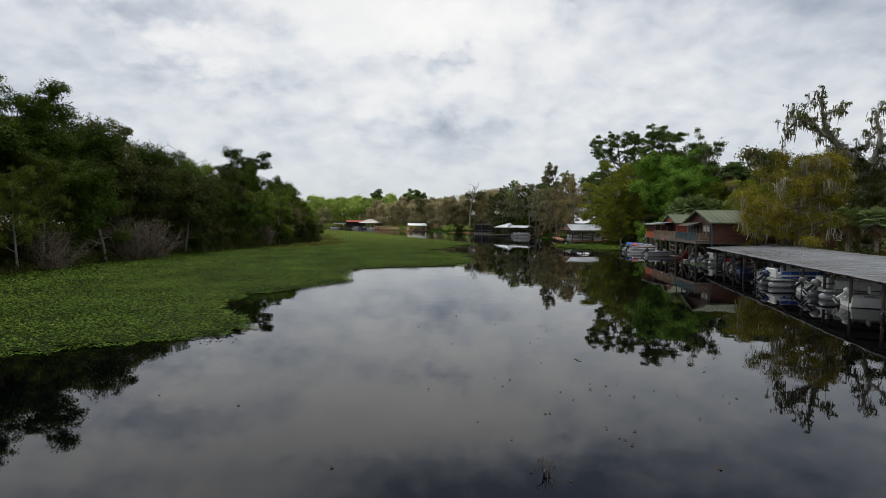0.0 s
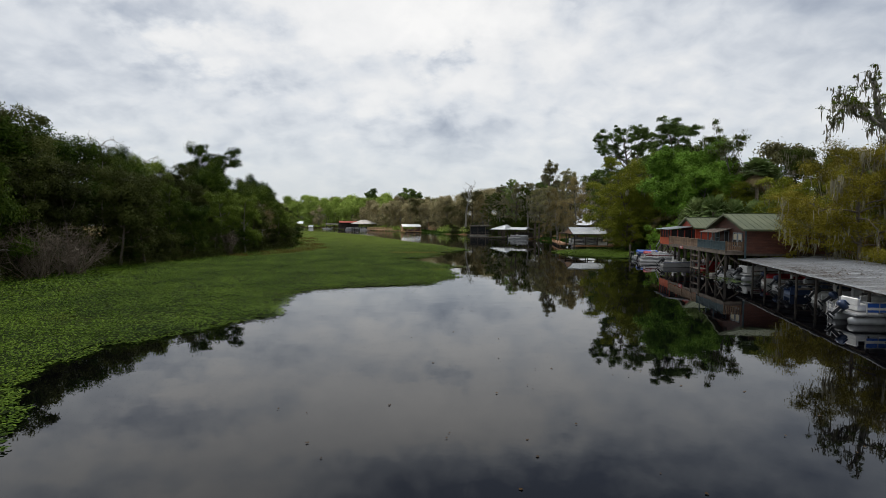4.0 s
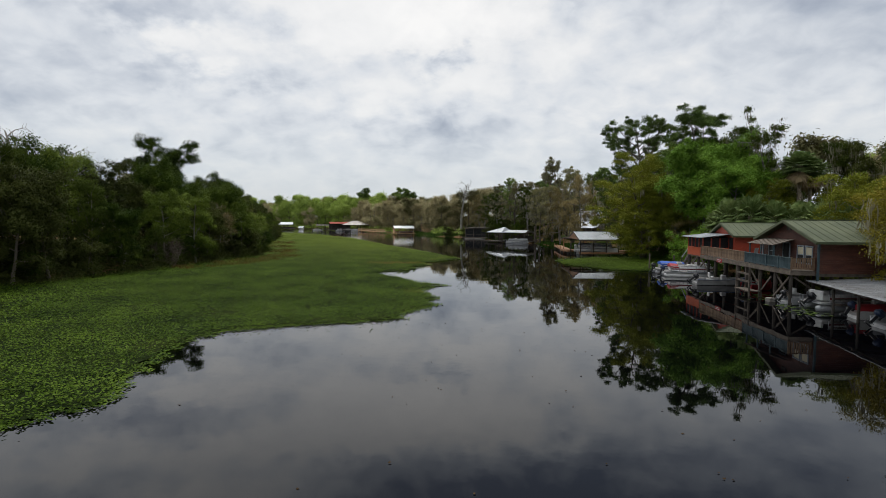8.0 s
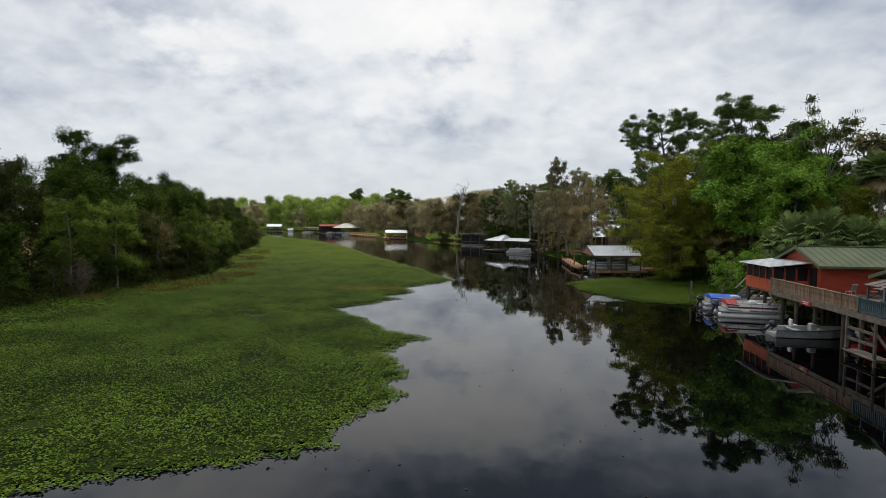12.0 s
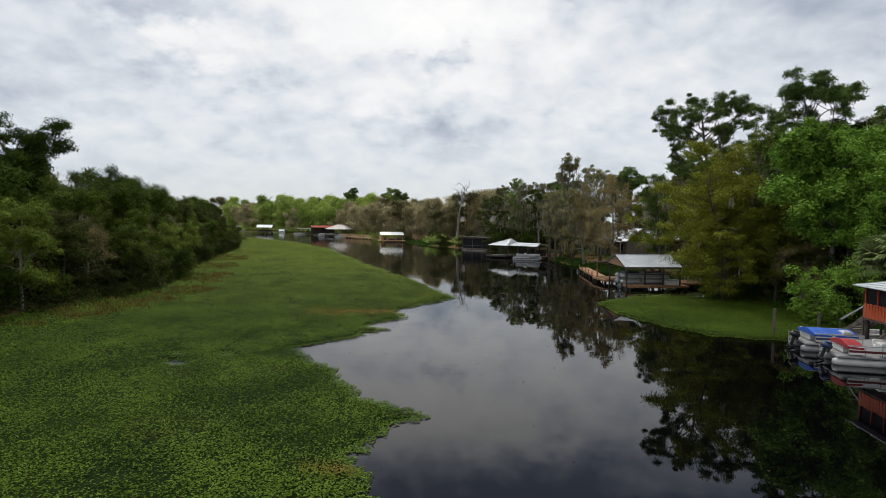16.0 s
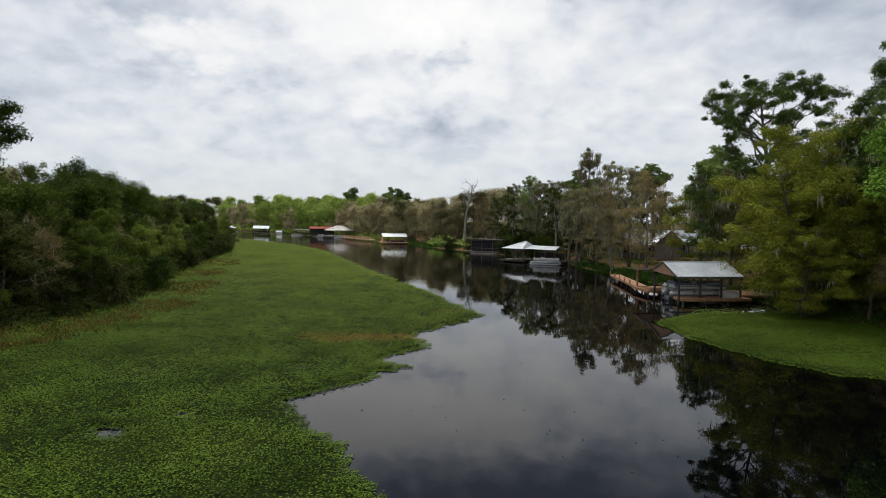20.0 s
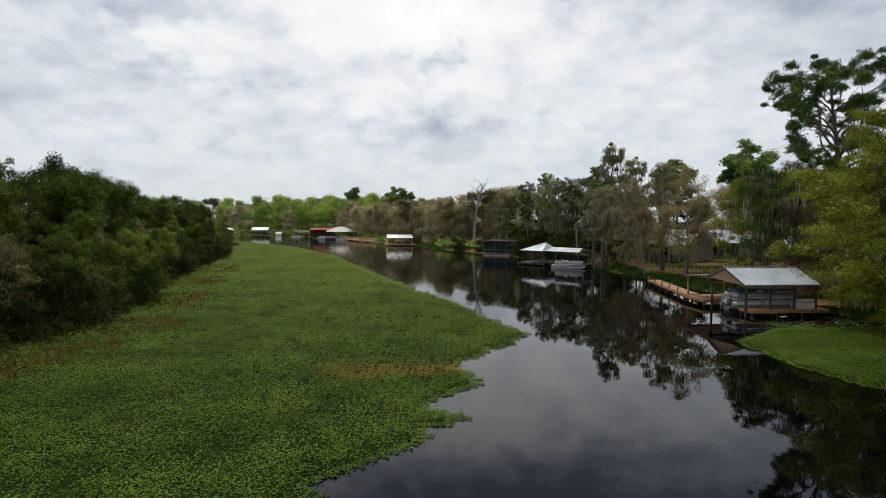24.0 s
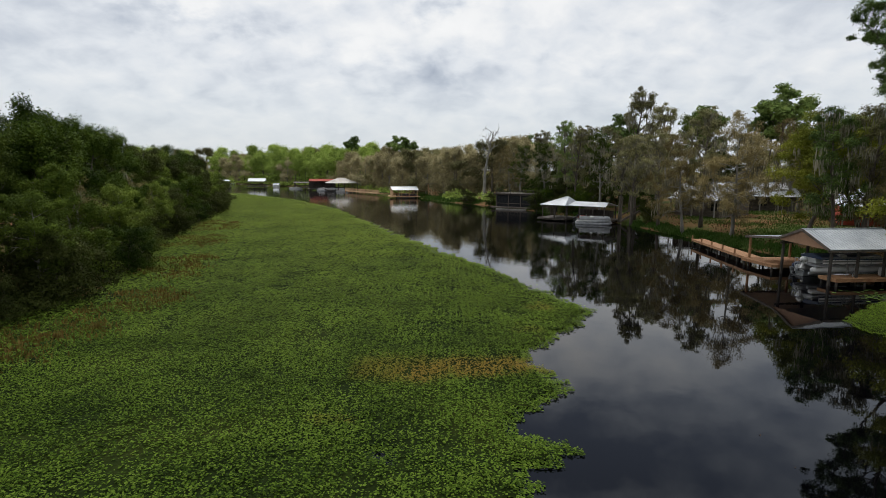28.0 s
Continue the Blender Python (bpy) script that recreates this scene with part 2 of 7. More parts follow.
def mat_leaf_material():
    """Leaf blades: bright green, drifting to dark and to dry yellow-brown over several metres, each blade a little different."""
    m = leafy("hyacinth_leaf", (0.014, 0.028, 0.005), (0.054, 0.098, 0.008), (0.114, 0.174, 0.022), scale=0.22, island=0.6, clear=0.2, per_object=0)
    nt = m.node_tree
    nt.nodes["Principled BSDF"].inputs["Roughness"].default_value, nt.nodes["Principled BSDF"].inputs["Specular IOR Level"].default_value = 0.7, 0.03
    rp = next(n for n in nt.nodes if n.type == "VALTORGB")
    geo, dry = nt.nodes.new("ShaderNodeNewGeometry"), nt.nodes.new("ShaderNodeTexNoise")
    dry.inputs["Scale"].default_value, dry.inputs["Detail"].default_value = 0.09, 4
    nt.links.new(geo.outputs["Position"], dry.inputs["Vector"])
    # dry stands along the edge of the lobes, ragged in outline
    rag = nt.nodes.new("ShaderNodeTexNoise")
    rag.inputs["Scale"].default_value, rag.inputs["Detail"].default_value = 0.55, 5
    nt.links.new(geo.outputs["Position"], rag.inputs["Vector"])
    total = dry.outputs["Fac"]
    for x, y, rx, ry in ((-4.0, 102.2, 3.4, 2.4), (-2.4, 97.4, 2.4, 1.3), (-1.0, 103.4, 2.4, 1.4), (2.2, 114.6, 2.6, 1.5), (0.8, 109.4, 1.8, 1.0), (-7.6, 97.6, 1.6, 0.8), (1.8, 72.0, 1.6, 0.6)):
        spot, at, near, add = nt.nodes.new("ShaderNodeVectorMath"), nt.nodes.new("ShaderNodeMapping"), nt.nodes.new("ShaderNodeMapRange"), nt.nodes.new("ShaderNodeMath")
        at.inputs["Location"].default_value, at.inputs["Scale"].default_value = (-x / rx, -y / ry, 0), (1 / rx, 1 / ry, 0)
        spot.operation = "LENGTH"
        nt.links.new(geo.outputs["Position"], at.inputs[0])
        nt.links.new(at.outputs[0], spot.inputs[0])
        nt.links.new(spot.outputs["Value"], near.inputs[0])
        for i, v in ((1, 0.35), (2, 1.35), (3, 0.5), (4, 0.0)):
            near.inputs[i].default_value = v
        add.operation = "MULTIPLY_ADD"
        nt.links.new(near.outputs[0], add.inputs[0])
        nt.links.new(rag.outputs["Fac"], add.inputs[1])
        nt.links.new(total, add.inputs[2])
        total = add.outputs[0]
    pick = nt.nodes.new("ShaderNodeMath")
    pick.operation, pick.use_clamp = "MULTIPLY_ADD", True
    nt.links.new(total, pick.inputs[0])
    pick.inputs[1].default_value, pick.inputs[2].default_value = 5.0, -3.35
    mix = nt.nodes.new("ShaderNodeMix")
    mix.data_type = "RGBA"
    mix.inputs[7].default_value = (0.175, 0.112, 0.022, 1)
    nt.links.new(pick.outputs[0], mix.inputs[0])
    nt.links.new(rp.outputs[0], mix.inputs[6])
    # yellower and brighter upriver in drifts: light on far leaves put into colour
    along, far_lift, drift = nt.nodes.new("ShaderNodeSeparateXYZ"), nt.nodes.new("ShaderNodeMapRange"), nt.nodes.new("ShaderNodeMath")
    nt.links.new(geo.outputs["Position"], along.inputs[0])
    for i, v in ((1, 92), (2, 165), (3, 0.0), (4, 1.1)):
        far_lift.inputs[i].default_value = v
    nt.links.new(along.outputs[1], far_lift.inputs[0])
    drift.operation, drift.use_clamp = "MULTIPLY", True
    nt.links.new(far_lift.outputs[0], drift.inputs[0])
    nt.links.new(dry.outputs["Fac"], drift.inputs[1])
    far_lit = nt.nodes.new("ShaderNodeMix")
    far_lit.data_type = "RGBA"
    far_lit.inputs[7].default_value = (0.170, 0.225, 0.026, 1)
    nt.links.new(drift.outputs[0], far_lit.inputs[0])
    nt.links.new(mix.outputs[2], far_lit.inputs[6])
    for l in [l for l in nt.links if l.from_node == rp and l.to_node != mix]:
        nt.links.new(far_lit.outputs[2], l.to_socket)
    return m


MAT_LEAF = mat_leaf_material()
GROUND = material("bank_soil_and_grass", [(0.34, (0.130, 0.072, 0.032)), (0.47, (0.105, 0.066, 0.027)), (0.56, (0.060, 0.072, 0.018)), (0.7, (0.045, 0.075, 0.015))], scale=0.12, rough=0.95, bump=0.6, bump_scale=4, fine=0.4, spec=0.05)
GRASS = leafy("grass_blade", (0.021, 0.049, 0.007), (0.045, 0.091, 0.014), (0.084, 0.119, 0.032), scale=0.3, per_object=0)
LITTER = leafy("fallen_leaves", (0.028, 0.016, 0.007), (0.053, 0.031, 0.013), (0.082, 0.051, 0.023), scale=0.3, per_object=0)
DRY_GRASS = leafy("dry_reddish_grass", (0.060, 0.050, 0.012), (0.120, 0.082, 0.022), (0.190, 0.120, 0.036), scale=0.25, per_object=0)
WOOD_GREY = material("weathered_wood", [(0.3, (0.050, 0.039, 0.030)), (0.7, (0.128, 0.104, 0.082))], scale=2.5, stretch=(0.5, 1, 1), fine=0.4, bump=0.3, per_object=0.2)
WOOD_DARK = material("wet_piling_wood", [(0.3, (0.022, 0.018, 0.014)), (0.7, (0.075, 0.062, 0.050))], scale=3, stretch=(1, 1, 0.4), fine=0.4, bump=0.4, per_object=0.2)
WOOD_WARM = material("new_cedar_boards", [(0.3, (0.180, 0.086, 0.036)), (0.7, (0.345, 0.188, 0.090))], scale=1.6, stretch=(1, 4, 1), fine=0.4, bump=0.2, per_object=0.15)
WOOD_TAN = material("pale_cedar_timber", [(0.3, (0.34, 0.20, 0.10)), (0.7, (0.56, 0.36, 0.20))], scale=1.2, fine=0.4, bump=0.2, per_object=0.2)
WOOD_RAIL = material("brown_rail_wood", [(0.3, (0.10, 0.062, 0.036)), (0.7, (0.22, 0.145, 0.090))], scale=2.5, fine=0.4, per_object=0.3)
PAINT_RED = material("red_painted_boards", [(0.25, (0.20, 0.024, 0.010)), (0.7, (0.34, 0.048, 0.020))], scale=0.8, rough=0.6, fine=0.35, bump=0.25, bump_scale=12, stretch=(1, 1, 4))
PAINT_ORANGE = material("orange_red_panel", [(0.25, (0.32, 0.050, 0.012)), (0.7, (0.46, 0.088, 0.022))], scale=0.8, rough=0.6, fine=0.35, bump=0.2)
SIDING_BROWN = material("reddish_brown_log_siding", [(0.25, (0.042, 0.013, 0.008)), (0.7, (0.098, 0.032, 0.018))], scale=1.0, rough=0.65, fine=0.4, bump=0.4, bump_scale=6, stretch=(1, 1, 5))
PAINT_TEAL = material("teal_painted_wood", [(0.3, (0.02, 0.044, 0.054)), (0.7, (0.046, 0.082, 0.096))], scale=2, rough=0.6, fine=0.4, per_object=0.2)
PAINT_GREYBLUE = material("grey_blue_trim", [(0.3, (0.12, 0.15, 0.18)), (0.7, (0.22, 0.25, 0.28))], scale=2, rough=0.6, fine=0.3)
ROOF_GREEN = material("olive_green_metal_roof", [(0.3, (0.044, 0.058, 0.026)), (0.7, (0.082, 0.096, 0.047))], scale=0.5, rough=0.75, fine=0.35, metal=0.0, per_object=0.1)
ROOF_GREY = material("grey_galvanised_roof", [(0.3, (0.33, 0.355, 0.375)), (0.55, (0.46, 0.485, 0.50)), (0.75, (0.57, 0.59, 0.60))], scale=0.35, rough=0.5, fine=0.35, metal=0.1, per_object=0.08)
ROOF_SHED = material("stained_grey_shed_roof", [(0.28, (0.14, 0.125, 0.105)), (0.4, (0.23, 0.23, 0.23)), (0.6, (0.30, 0.31, 0.32)), (0.78, (0.38, 0.39, 0.40))], scale=0.3, rough=0.45, fine=0.4, per_object=0.15)
ROOF_WHITE = material("white_metal_roof", [(0.3, (0.38, 0.41, 0.44)), (0.7, (0.56, 0.585, 0.605))], scale=0.4, rough=0.6, fine=0.25, metal=0.1)
ROOF_RED = material("red_metal_roof", [(0.3, (0.2, 0.03, 0.016)), (0.7, (0.3, 0.05, 0.028))], scale=0.5, rough=0.8, fine=0.2, spec=0.2)
ROOF_FADED = material("weathered_pale_roof", [(0.3, (0.20, 0.18, 0.16)), (0.7, (0.40, 0.38, 0.36))], scale=0.3, rough=0.6, fine=0.35, metal=0.1)
ROOF_TEAL = material("blue_green_roof", [(0.3, (0.045, 0.120, 0.130)), (0.7, (0.080, 0.180, 0.190))], scale=0.5, rough=0.5, fine=0.2)
GABLE_TAN = material("tan_gable_board", [(0.3, (0.240, 0.132, 0.075)), (0.7, (0.336, 0.198, 0.120))], scale=0.8, rough=0.7, fine=0.3)
SCREEN = material("dark_screen_mesh", [(0.3, (0.008, 0.009, 0.010)), (0.7, (0.022, 0.023, 0.025))], scale=2, rough=0.6, spec=0.15)
WHITE = material("white_gelcoat", [(0.3, (0.44, 0.44, 0.43)), (0.7, (0.64, 0.64, 0.62))], scale=1.2, rough=0.3, fine=0.3, per_object=0.2)
# white with its colour raised to offset the shade under the boathouse roof
WHITE_LIFTED = material("lightened_white_panel", [(0.3, (0.68, 0.68, 0.67)), (0.7, (0.82, 0.82, 0.80))], scale=1.2, rough=0.35, fine=0.2)
CREAM = material("cream_blind", [(0.3, (0.34, 0.30, 0.20)), (0.7, (0.48, 0.44, 0.32))], scale=2, rough=0.7)
ALU = material("brushed_aluminium", [(0.3, (0.24, 0.25, 0.26)), (0.7, (0.42, 0.43, 0.44))], scale=2, rough=0.55, metal=0.25)
BLACK = material("black_cowling", [(0.3, (0.010, 0.011, 0.013)), (0.7, (0.028, 0.030, 0.034))], scale=3, rough=0.3)
NAVY = material("dark_blue_hull", [(0.3, (0.016, 0.030, 0.070)), (0.7, (0.034, 0.055, 0.110))], scale=2, rough=0.3)
BLUE = material("blue_canvas", [(0.3, (0.010, 0.060, 0.300)), (0.7, (0.025, 0.110, 0.460))], scale=1.5, rough=0.6, fine=0.3)
RED = material("red_canvas", [(0.3, (0.22, 0.012, 0.016)), (0.7, (0.34, 0.026, 0.03))], scale=1.5, rough=0.6, fine=0.3)
MAROON = material("maroon_stripe", [(0.3, (0.100, 0.020, 0.022)), (0.7, (0.160, 0.034, 0.036))], scale=1.5, rough=0.4)
GREY_SEAT = material("grey_vinyl", [(0.3, (0.154, 0.154, 0.154)), (0.7, (0.266, 0.266, 0.259))], scale=2, rough=0.5)
CONCRETE = material("stained_concrete", [(0.3, (0.14, 0.13, 0.115)), (0.7, (0.27, 0.255, 0.23))], scale=1, fine=0.4, bump=0.2)
LILY = leafy("lily_pad", (0.024, 0.048, 0.008), (0.051, 0.084, 0.016), (0.090, 0.120, 0.030), scale=0.5, per_object=0)


def water_material():
    m = bpy.data.materials.new("black_tannin_water")
    m.use_nodes = True
    nt = m.node_tree
    b = nt.nodes["Principled BSDF"]
    b.inputs["Base Color"].default_value = (0.0006, 0.0006, 0.0010, 1)
    b.inputs["Roughness"].default_value, b.inputs["IOR"].default_value = 0.015, 1.40
    geo, mp = nt.nodes.new("ShaderNodeNewGeometry"), nt.nodes.new("ShaderNodeMapping")
    nt.links.new(geo.outputs["Position"], mp.inputs[0])
    rip, swell, area = (nt.nodes.new("ShaderNodeTexNoise") for _ in range(3))
    for n, s, d in ((rip, 2.2, 3), (swell, 0.35, 2), (area, 0.03, 2)):
        n.inputs["Scale"].default_value, n.inputs["Detail"].default_value = s, d
        nt.links.new(mp.outputs[0], n.inputs["Vector"])
    patch = nt.nodes.new("ShaderNodeMapRange")
    for i, v in ((1, 0.42), (2, 0.66), (3, 0.12), (4, 1.0)):
        patch.inputs[i].default_value = v
    nt.links.new(area.outputs["Fac"], patch.inputs[0])
    along, open_ = nt.nodes.new("ShaderNodeSeparateXYZ"), nt.nodes.new("ShaderNodeMapRange")
    nt.links.new(geo.outputs["Position"], along.inputs[0])
    for i, v in ((1, 110), (2, 200), (3, 0.0), (4, 6.0)):
        open_.inputs[i].default_value = v
    nt.links.new(along.outputs[1], open_.inputs[0])
    ruffled = nt.nodes.new("ShaderNodeMapRange")
    for i, v in ((1, 120), (2, 230), (3, 0.015), (4, 0.06)):
        ruffled.inputs[i].default_value = v
    nt.links.new(along.outputs[1], ruffled.inputs[0])
    nt.links.new(ruffled.outputs[0], b.inputs["Roughness"])
    windy = nt.nodes.new("ShaderNodeMath")
    windy.operation = "ADD"
    nt.links.new(patch.outputs[0], windy.inputs[0])
    nt.links.new(open_.outputs[0], windy.inputs[1])
    mul, add = nt.nodes.new("ShaderNodeMath"), nt.nodes.new("ShaderNodeMath")
    mul.operation, add.operation = "MULTIPLY", "MULTIPLY_ADD"
    nt.links.new(rip.outputs["Fac"], mul.inputs[0])
    nt.links.new(windy.outputs[0], mul.inputs[1])
    nt.links.new(mul.outputs[0], add.inputs[0])
    add.inputs[1].default_value = 0.22
    nt.links.new(swell.outputs["Fac"], add.inputs[2])
    bp = nt.nodes.new("ShaderNodeBump")
    bp.inputs["Strength"].default_value, bp.inputs["Distance"].default_value = 0.05, 0.12
    nt.links.new(add.outputs[0], bp.inputs["Height"])
    nt.links.new(bp.outputs[0], b.inputs["Normal"])
    return m


WATER = water_material()


# ---- building helpers ----
class Solid:
    """Collects boxes, tubes and faces into one mesh."""

    def __init__(self):
        self.v, self.f = [], []

    def add(self, verts, faces):
        n = len(self.v)
        self.v += [tuple(p) for p in verts]
        self.f += [tuple(i + n for i in f) for f in faces]
        return self

    def box(self, cx, cy, cz, sx, sy, sz, turn=0.0, tilt=0.0, bevel=0.0):
        """A box by its centre and sizes, turned about z and tilted about its own x (degrees), with chamfered upright edges if bevel."""
        m = Euler((radians(tilt), 0, radians(turn))).to_matrix()
        hx, hy, hz = sx / 2, sy / 2, sz / 2
        if bevel:
            b = min(bevel, hx * 0.9, hy * 0.9, hz * 0.9)
            rings = [(hx - b, hy - b, -hz), (hx, hy, -hz + b), (hx, hy, hz - b), (hx - b, hy - b, hz)]
            pts = [(sx_ * x, sy_ * y, z) for x, y, z in rings for sx_, sy_ in ((-1, -1), (1, -1), (1, 1), (-1, 1))]
            fs = [(3, 2, 1, 0), (12, 13, 14, 15)]
            for r in range(3):
                fs += [(4 * r + i, 4 * r + (i + 1) % 4, 4 * r + 4 + (i + 1) % 4, 4 * r + 4 + i) for i in range(4)]
        else:
            pts = [(x, y, z) for z in (-hz, hz) for x, y in ((-hx, -hy), (hx, -hy), (hx, hy), (-hx, hy))]
            fs = [(3, 2, 1, 0), (4, 5, 6, 7), (0, 1, 5, 4), (1, 2, 6, 5), (2, 3, 7, 6), (3, 0, 4, 7)]
        return self.add([m @ Vector(p) + Vector((cx, cy, cz)) for p in pts], fs)

    def beam(self, a, b, w, h=None):
        """A square beam from a to b."""
        a, b, h = Vector(a), Vector(b), h or w
        d = (b - a).normalized()
        s = d.cross(Vector((0, 0, 1)))
        s = s.normalized() if s.length > 1e-4 else Vector((1, 0, 0))
        u = s.cross(d)
        pts = [p + s * i * w / 2 + u * j * h / 2 for p in (a, b) for i, j in ((-1, -1), (1, -1), (1, 1), (-1, 1))]
        return self.add(pts, [(3, 2, 1, 0), (4, 5, 6, 7), (0, 1, 5, 4), (1, 2, 6, 5), (2, 3, 7, 6), (3, 0, 4, 7)])

    def tube(self, pts, radii, n=6, cap=True):
        pts = [Vector(p) for p in pts]
        ring, base = [], None
        for i, p in enumerate(pts):
            d = (pts[min(i + 1, len(pts) - 1)] - pts[max(i - 1, 0)]).normalized()
            base = d.orthogonal() if base is None else base - d * base.dot(d)
            base.normalize()
            o = d.cross(base)
            ring += [p + (base * math.cos(2 * math.pi * k / n) + o * math.sin(2 * math.pi * k / n)) * radii[i] for k in range(n)]
        fs = [(i * n + k, i * n + (k + 1) % n, (i + 1) * n + (k + 1) % n, (i + 1) * n + k) for i in range(len(pts) - 1) for k in range(n)]
        if cap:
            fs += [tuple(range(n))[::-1], tuple((len(pts) - 1) * n + k for k in range(n))]
        return self.add(ring, fs)

    def post(self, x, y, z0, z1, r, n=8):
        return self.tube([(x, y, z0), (x, y, z1)], [r, r * 0.94], n)

    def prism(self, poly, a, b):
        """A slab: the polygon's (u, w) points, from the map a(u, w) to b(u, w)."""
        n = len(poly)
        return self.add([a(*p) for p in poly] + [b(*p) for p in poly],
                        [tuple(range(n))[::-1], tuple(range(n, 2 * n))] + [(i, (i + 1) % n, n + (i + 1) % n, n + i) for i in range(n)])

    def mesh(self, name, mat, smooth=False):
        me = bpy.data.meshes.new(name)
        me.from_pydata(self.v, [], self.f)
        me.materials.append(mat)
        if smooth:
            me.polygons.foreach_set("use_smooth", [True] * len(me.polygons))
        me.update()
        return me


def quads_mesh(name, verts, mat):
    """A mesh of loose blades from an array (n, corners, 3)."""
    n, k = verts.shape[:2]
    me = bpy.data.meshes.new(name)
    me.vertices.add(n * k)
    me.vertices.foreach_set("co", np.ascontiguousarray(verts, dtype=np.float32).ravel())
    me.loops.add(n * k)
    me.loops.foreach_set("vertex_index", np.arange(n * k, dtype=np.int32))
    me.polygons.add(n)
    me.polygons.foreach_set("loop_start", np.arange(0, n * k, k, dtype=np.int32))
    me.polygons.foreach_set("loop_total", np.full(n, k, dtype=np.int32))
    me.materials.append(mat)
    me.update(calc_edges=True)
    return me


def thing(name, x=0, y=0, z=0, rz=0, label="", category="", group="", kind=""):
    ob = new(name)
    ob.matrix_world = pose(x, y, z, 0, 0, rz)
    return tagged(ob, label, category, group, kind)


def part(name, shape, mat, parent, label="", smooth=False):
    ob = new(name, shape.mesh(name, mat, smooth) if isinstance(shape, Solid) else shape)
    ob.parent = parent
    if label:
        ob["label"] = label
    return ob


def single(name, shape, mat, label, category, group="", kind="", x=0, y=0, z=0, rz=0, smooth=False):
    ob = new(name, shape.mesh(name, mat, smooth) if isinstance(shape, Solid) else shape)
    ob.matrix_world = pose(x, y, z, 0, 0, rz)
    return tagged(ob, label, category, group, kind)


def rows_of(name, spots, mesh, parent):
    """Alike pieces that share one mesh: spots are (x, y, z) or (x, y, z, rz)."""
    for s in spots:
        ob = new(name, mesh)
        ob.parent = parent
        ob.matrix_local = pose(*s[:3], 0, 0, s[3] if len(s) > 3 else 0)


# ---- river, banks and ground ----
RIGHT_Y = [-120, 20, 45, 70, 92, 98, 110, 120, 130, 137, 150, 163, 178, 195, 218, 238, 253, 276, 300, 343, 380, 460, 700]
RIGHT_X = [46, 42, 44, 45, 44, 39, 39.5, 38, 36.5, 33, 30.3, 28, 25.5, 18.5, 8, -7, -13, -28, -42, -72, -106, -200, -520]
LEFT_Y = [-120, 45, 70, 92, 116, 130, 142, 200, 218, 250, 300, 400, 700]
LEFT_X = [-36, -36, -35.5, -31.5, -28.5, -33, -38, -54, -62, -100, -170, -330, -900]


def shore(y):
    return float(np.interp(y, LEFT_Y, LEFT_X)), float(np.interp(y, RIGHT_Y, RIGHT_X))


def ground_at(x, y):
    lo, hi = shore(y)
    d = max(x - hi, lo - x)
    if y > 240:
        d *= 0.75
    h = np.interp(d, [-6, -1, 0.4, 3, 9, 30, 200], [-1.8, -0.35, 0.12, 0.75, 1.25, 1.9, 2.6])
    return float(h) + (0.18 * noise.noise((x * 0.13, y * 0.13, 0)) if d > 0.5 else 0)


def axis(fine_a, fine_b, step, far):
    mid = list(np.arange(fine_a, fine_b + 0.1, step))
    out, gap, a, b = [], step, fine_a, fine_b
    pre, post = [], []
    while b < far:
        gap *= 1.5
        a, b = a - gap, b + gap
        pre.insert(0, a)
        post.append(b)
    return pre + mid + post


gx, gy = axis(-80, 90, 2.0, 2600), axis(-30, 330, 2.5, 2600)
ground = Solid()
ground.v = [(x, y, ground_at(x, y)) for y in gy for x in gx]
nx = len(gx)
ground.f = [(j * nx + i, j * nx + i + 1, (j + 1) * nx + i + 1, (j + 1) * nx + i) for j in range(len(gy) - 1) for i in range(nx - 1)]
single("ground", ground, GROUND, "earth banks with patchy grass and fallen leaves beside the river", "ground", kind="structure", smooth=True)
water = Solid().add([(-2400, -2400, 0), (2400, -2400, 0), (2400, 2400, 0), (-2400, 2400, 0)], [(0, 1, 2, 3)])
single("water", water, WATER, "still black tannin-stained river water mirroring the clouds", "river", kind="structure")


# ---- floating plant beds ----
BED_Y = [12, 16, 18, 20.5, 22.2, 25, 27, 30, 34.3, 37.3, 40, 42.7, 46, 52, 54.6, 55.9, 57, 58, 59.2, 61.3, 63.3, 65.3, 66.7, 68.9, 72.3, 74.1, 77.5,
         79.9, 83.8, 89.2, 92.3, 95.7, 98.3, 101, 104.3, 109, 113.9, 117.3, 130, 138.5, 161, 198, 208, 240, 276]
BED_X = [-36, -20, -13.6, -9.5, -7.3, -7.4, -9.6, -11.5, -11.4, -9.2, -8.2, -6.4, -7.5, -8.3, -8, -5.2, -3, 0.2, 2.2, 2.3, 3.4, 4.3, 3.2, 4.1, 2.6, 2.1, 4.4,
         1.6, -0.9, -4.7, -1.8, 0, -1.2, 1.3, 0.1, 2.8, 5.8, 4, -0.1, -3.9, -13.5, -27.5, -32, -49.5, -79]
POOLS = [(-10.3, 85.3, 0.55), (-8.4, 87.3, 0.36), (-11.1, 87.5, 0.3), (-5.6, 95.5, 0.22)]


def ragged(x, y):
    return 0.65 * noise.noise((x * 0.35, y * 0.6, 3)) + 0.5 * noise.noise((x * 0.8, y * 1.9, 7)) + 0.2 * noise.noise((x * 3, y * 4, 1))


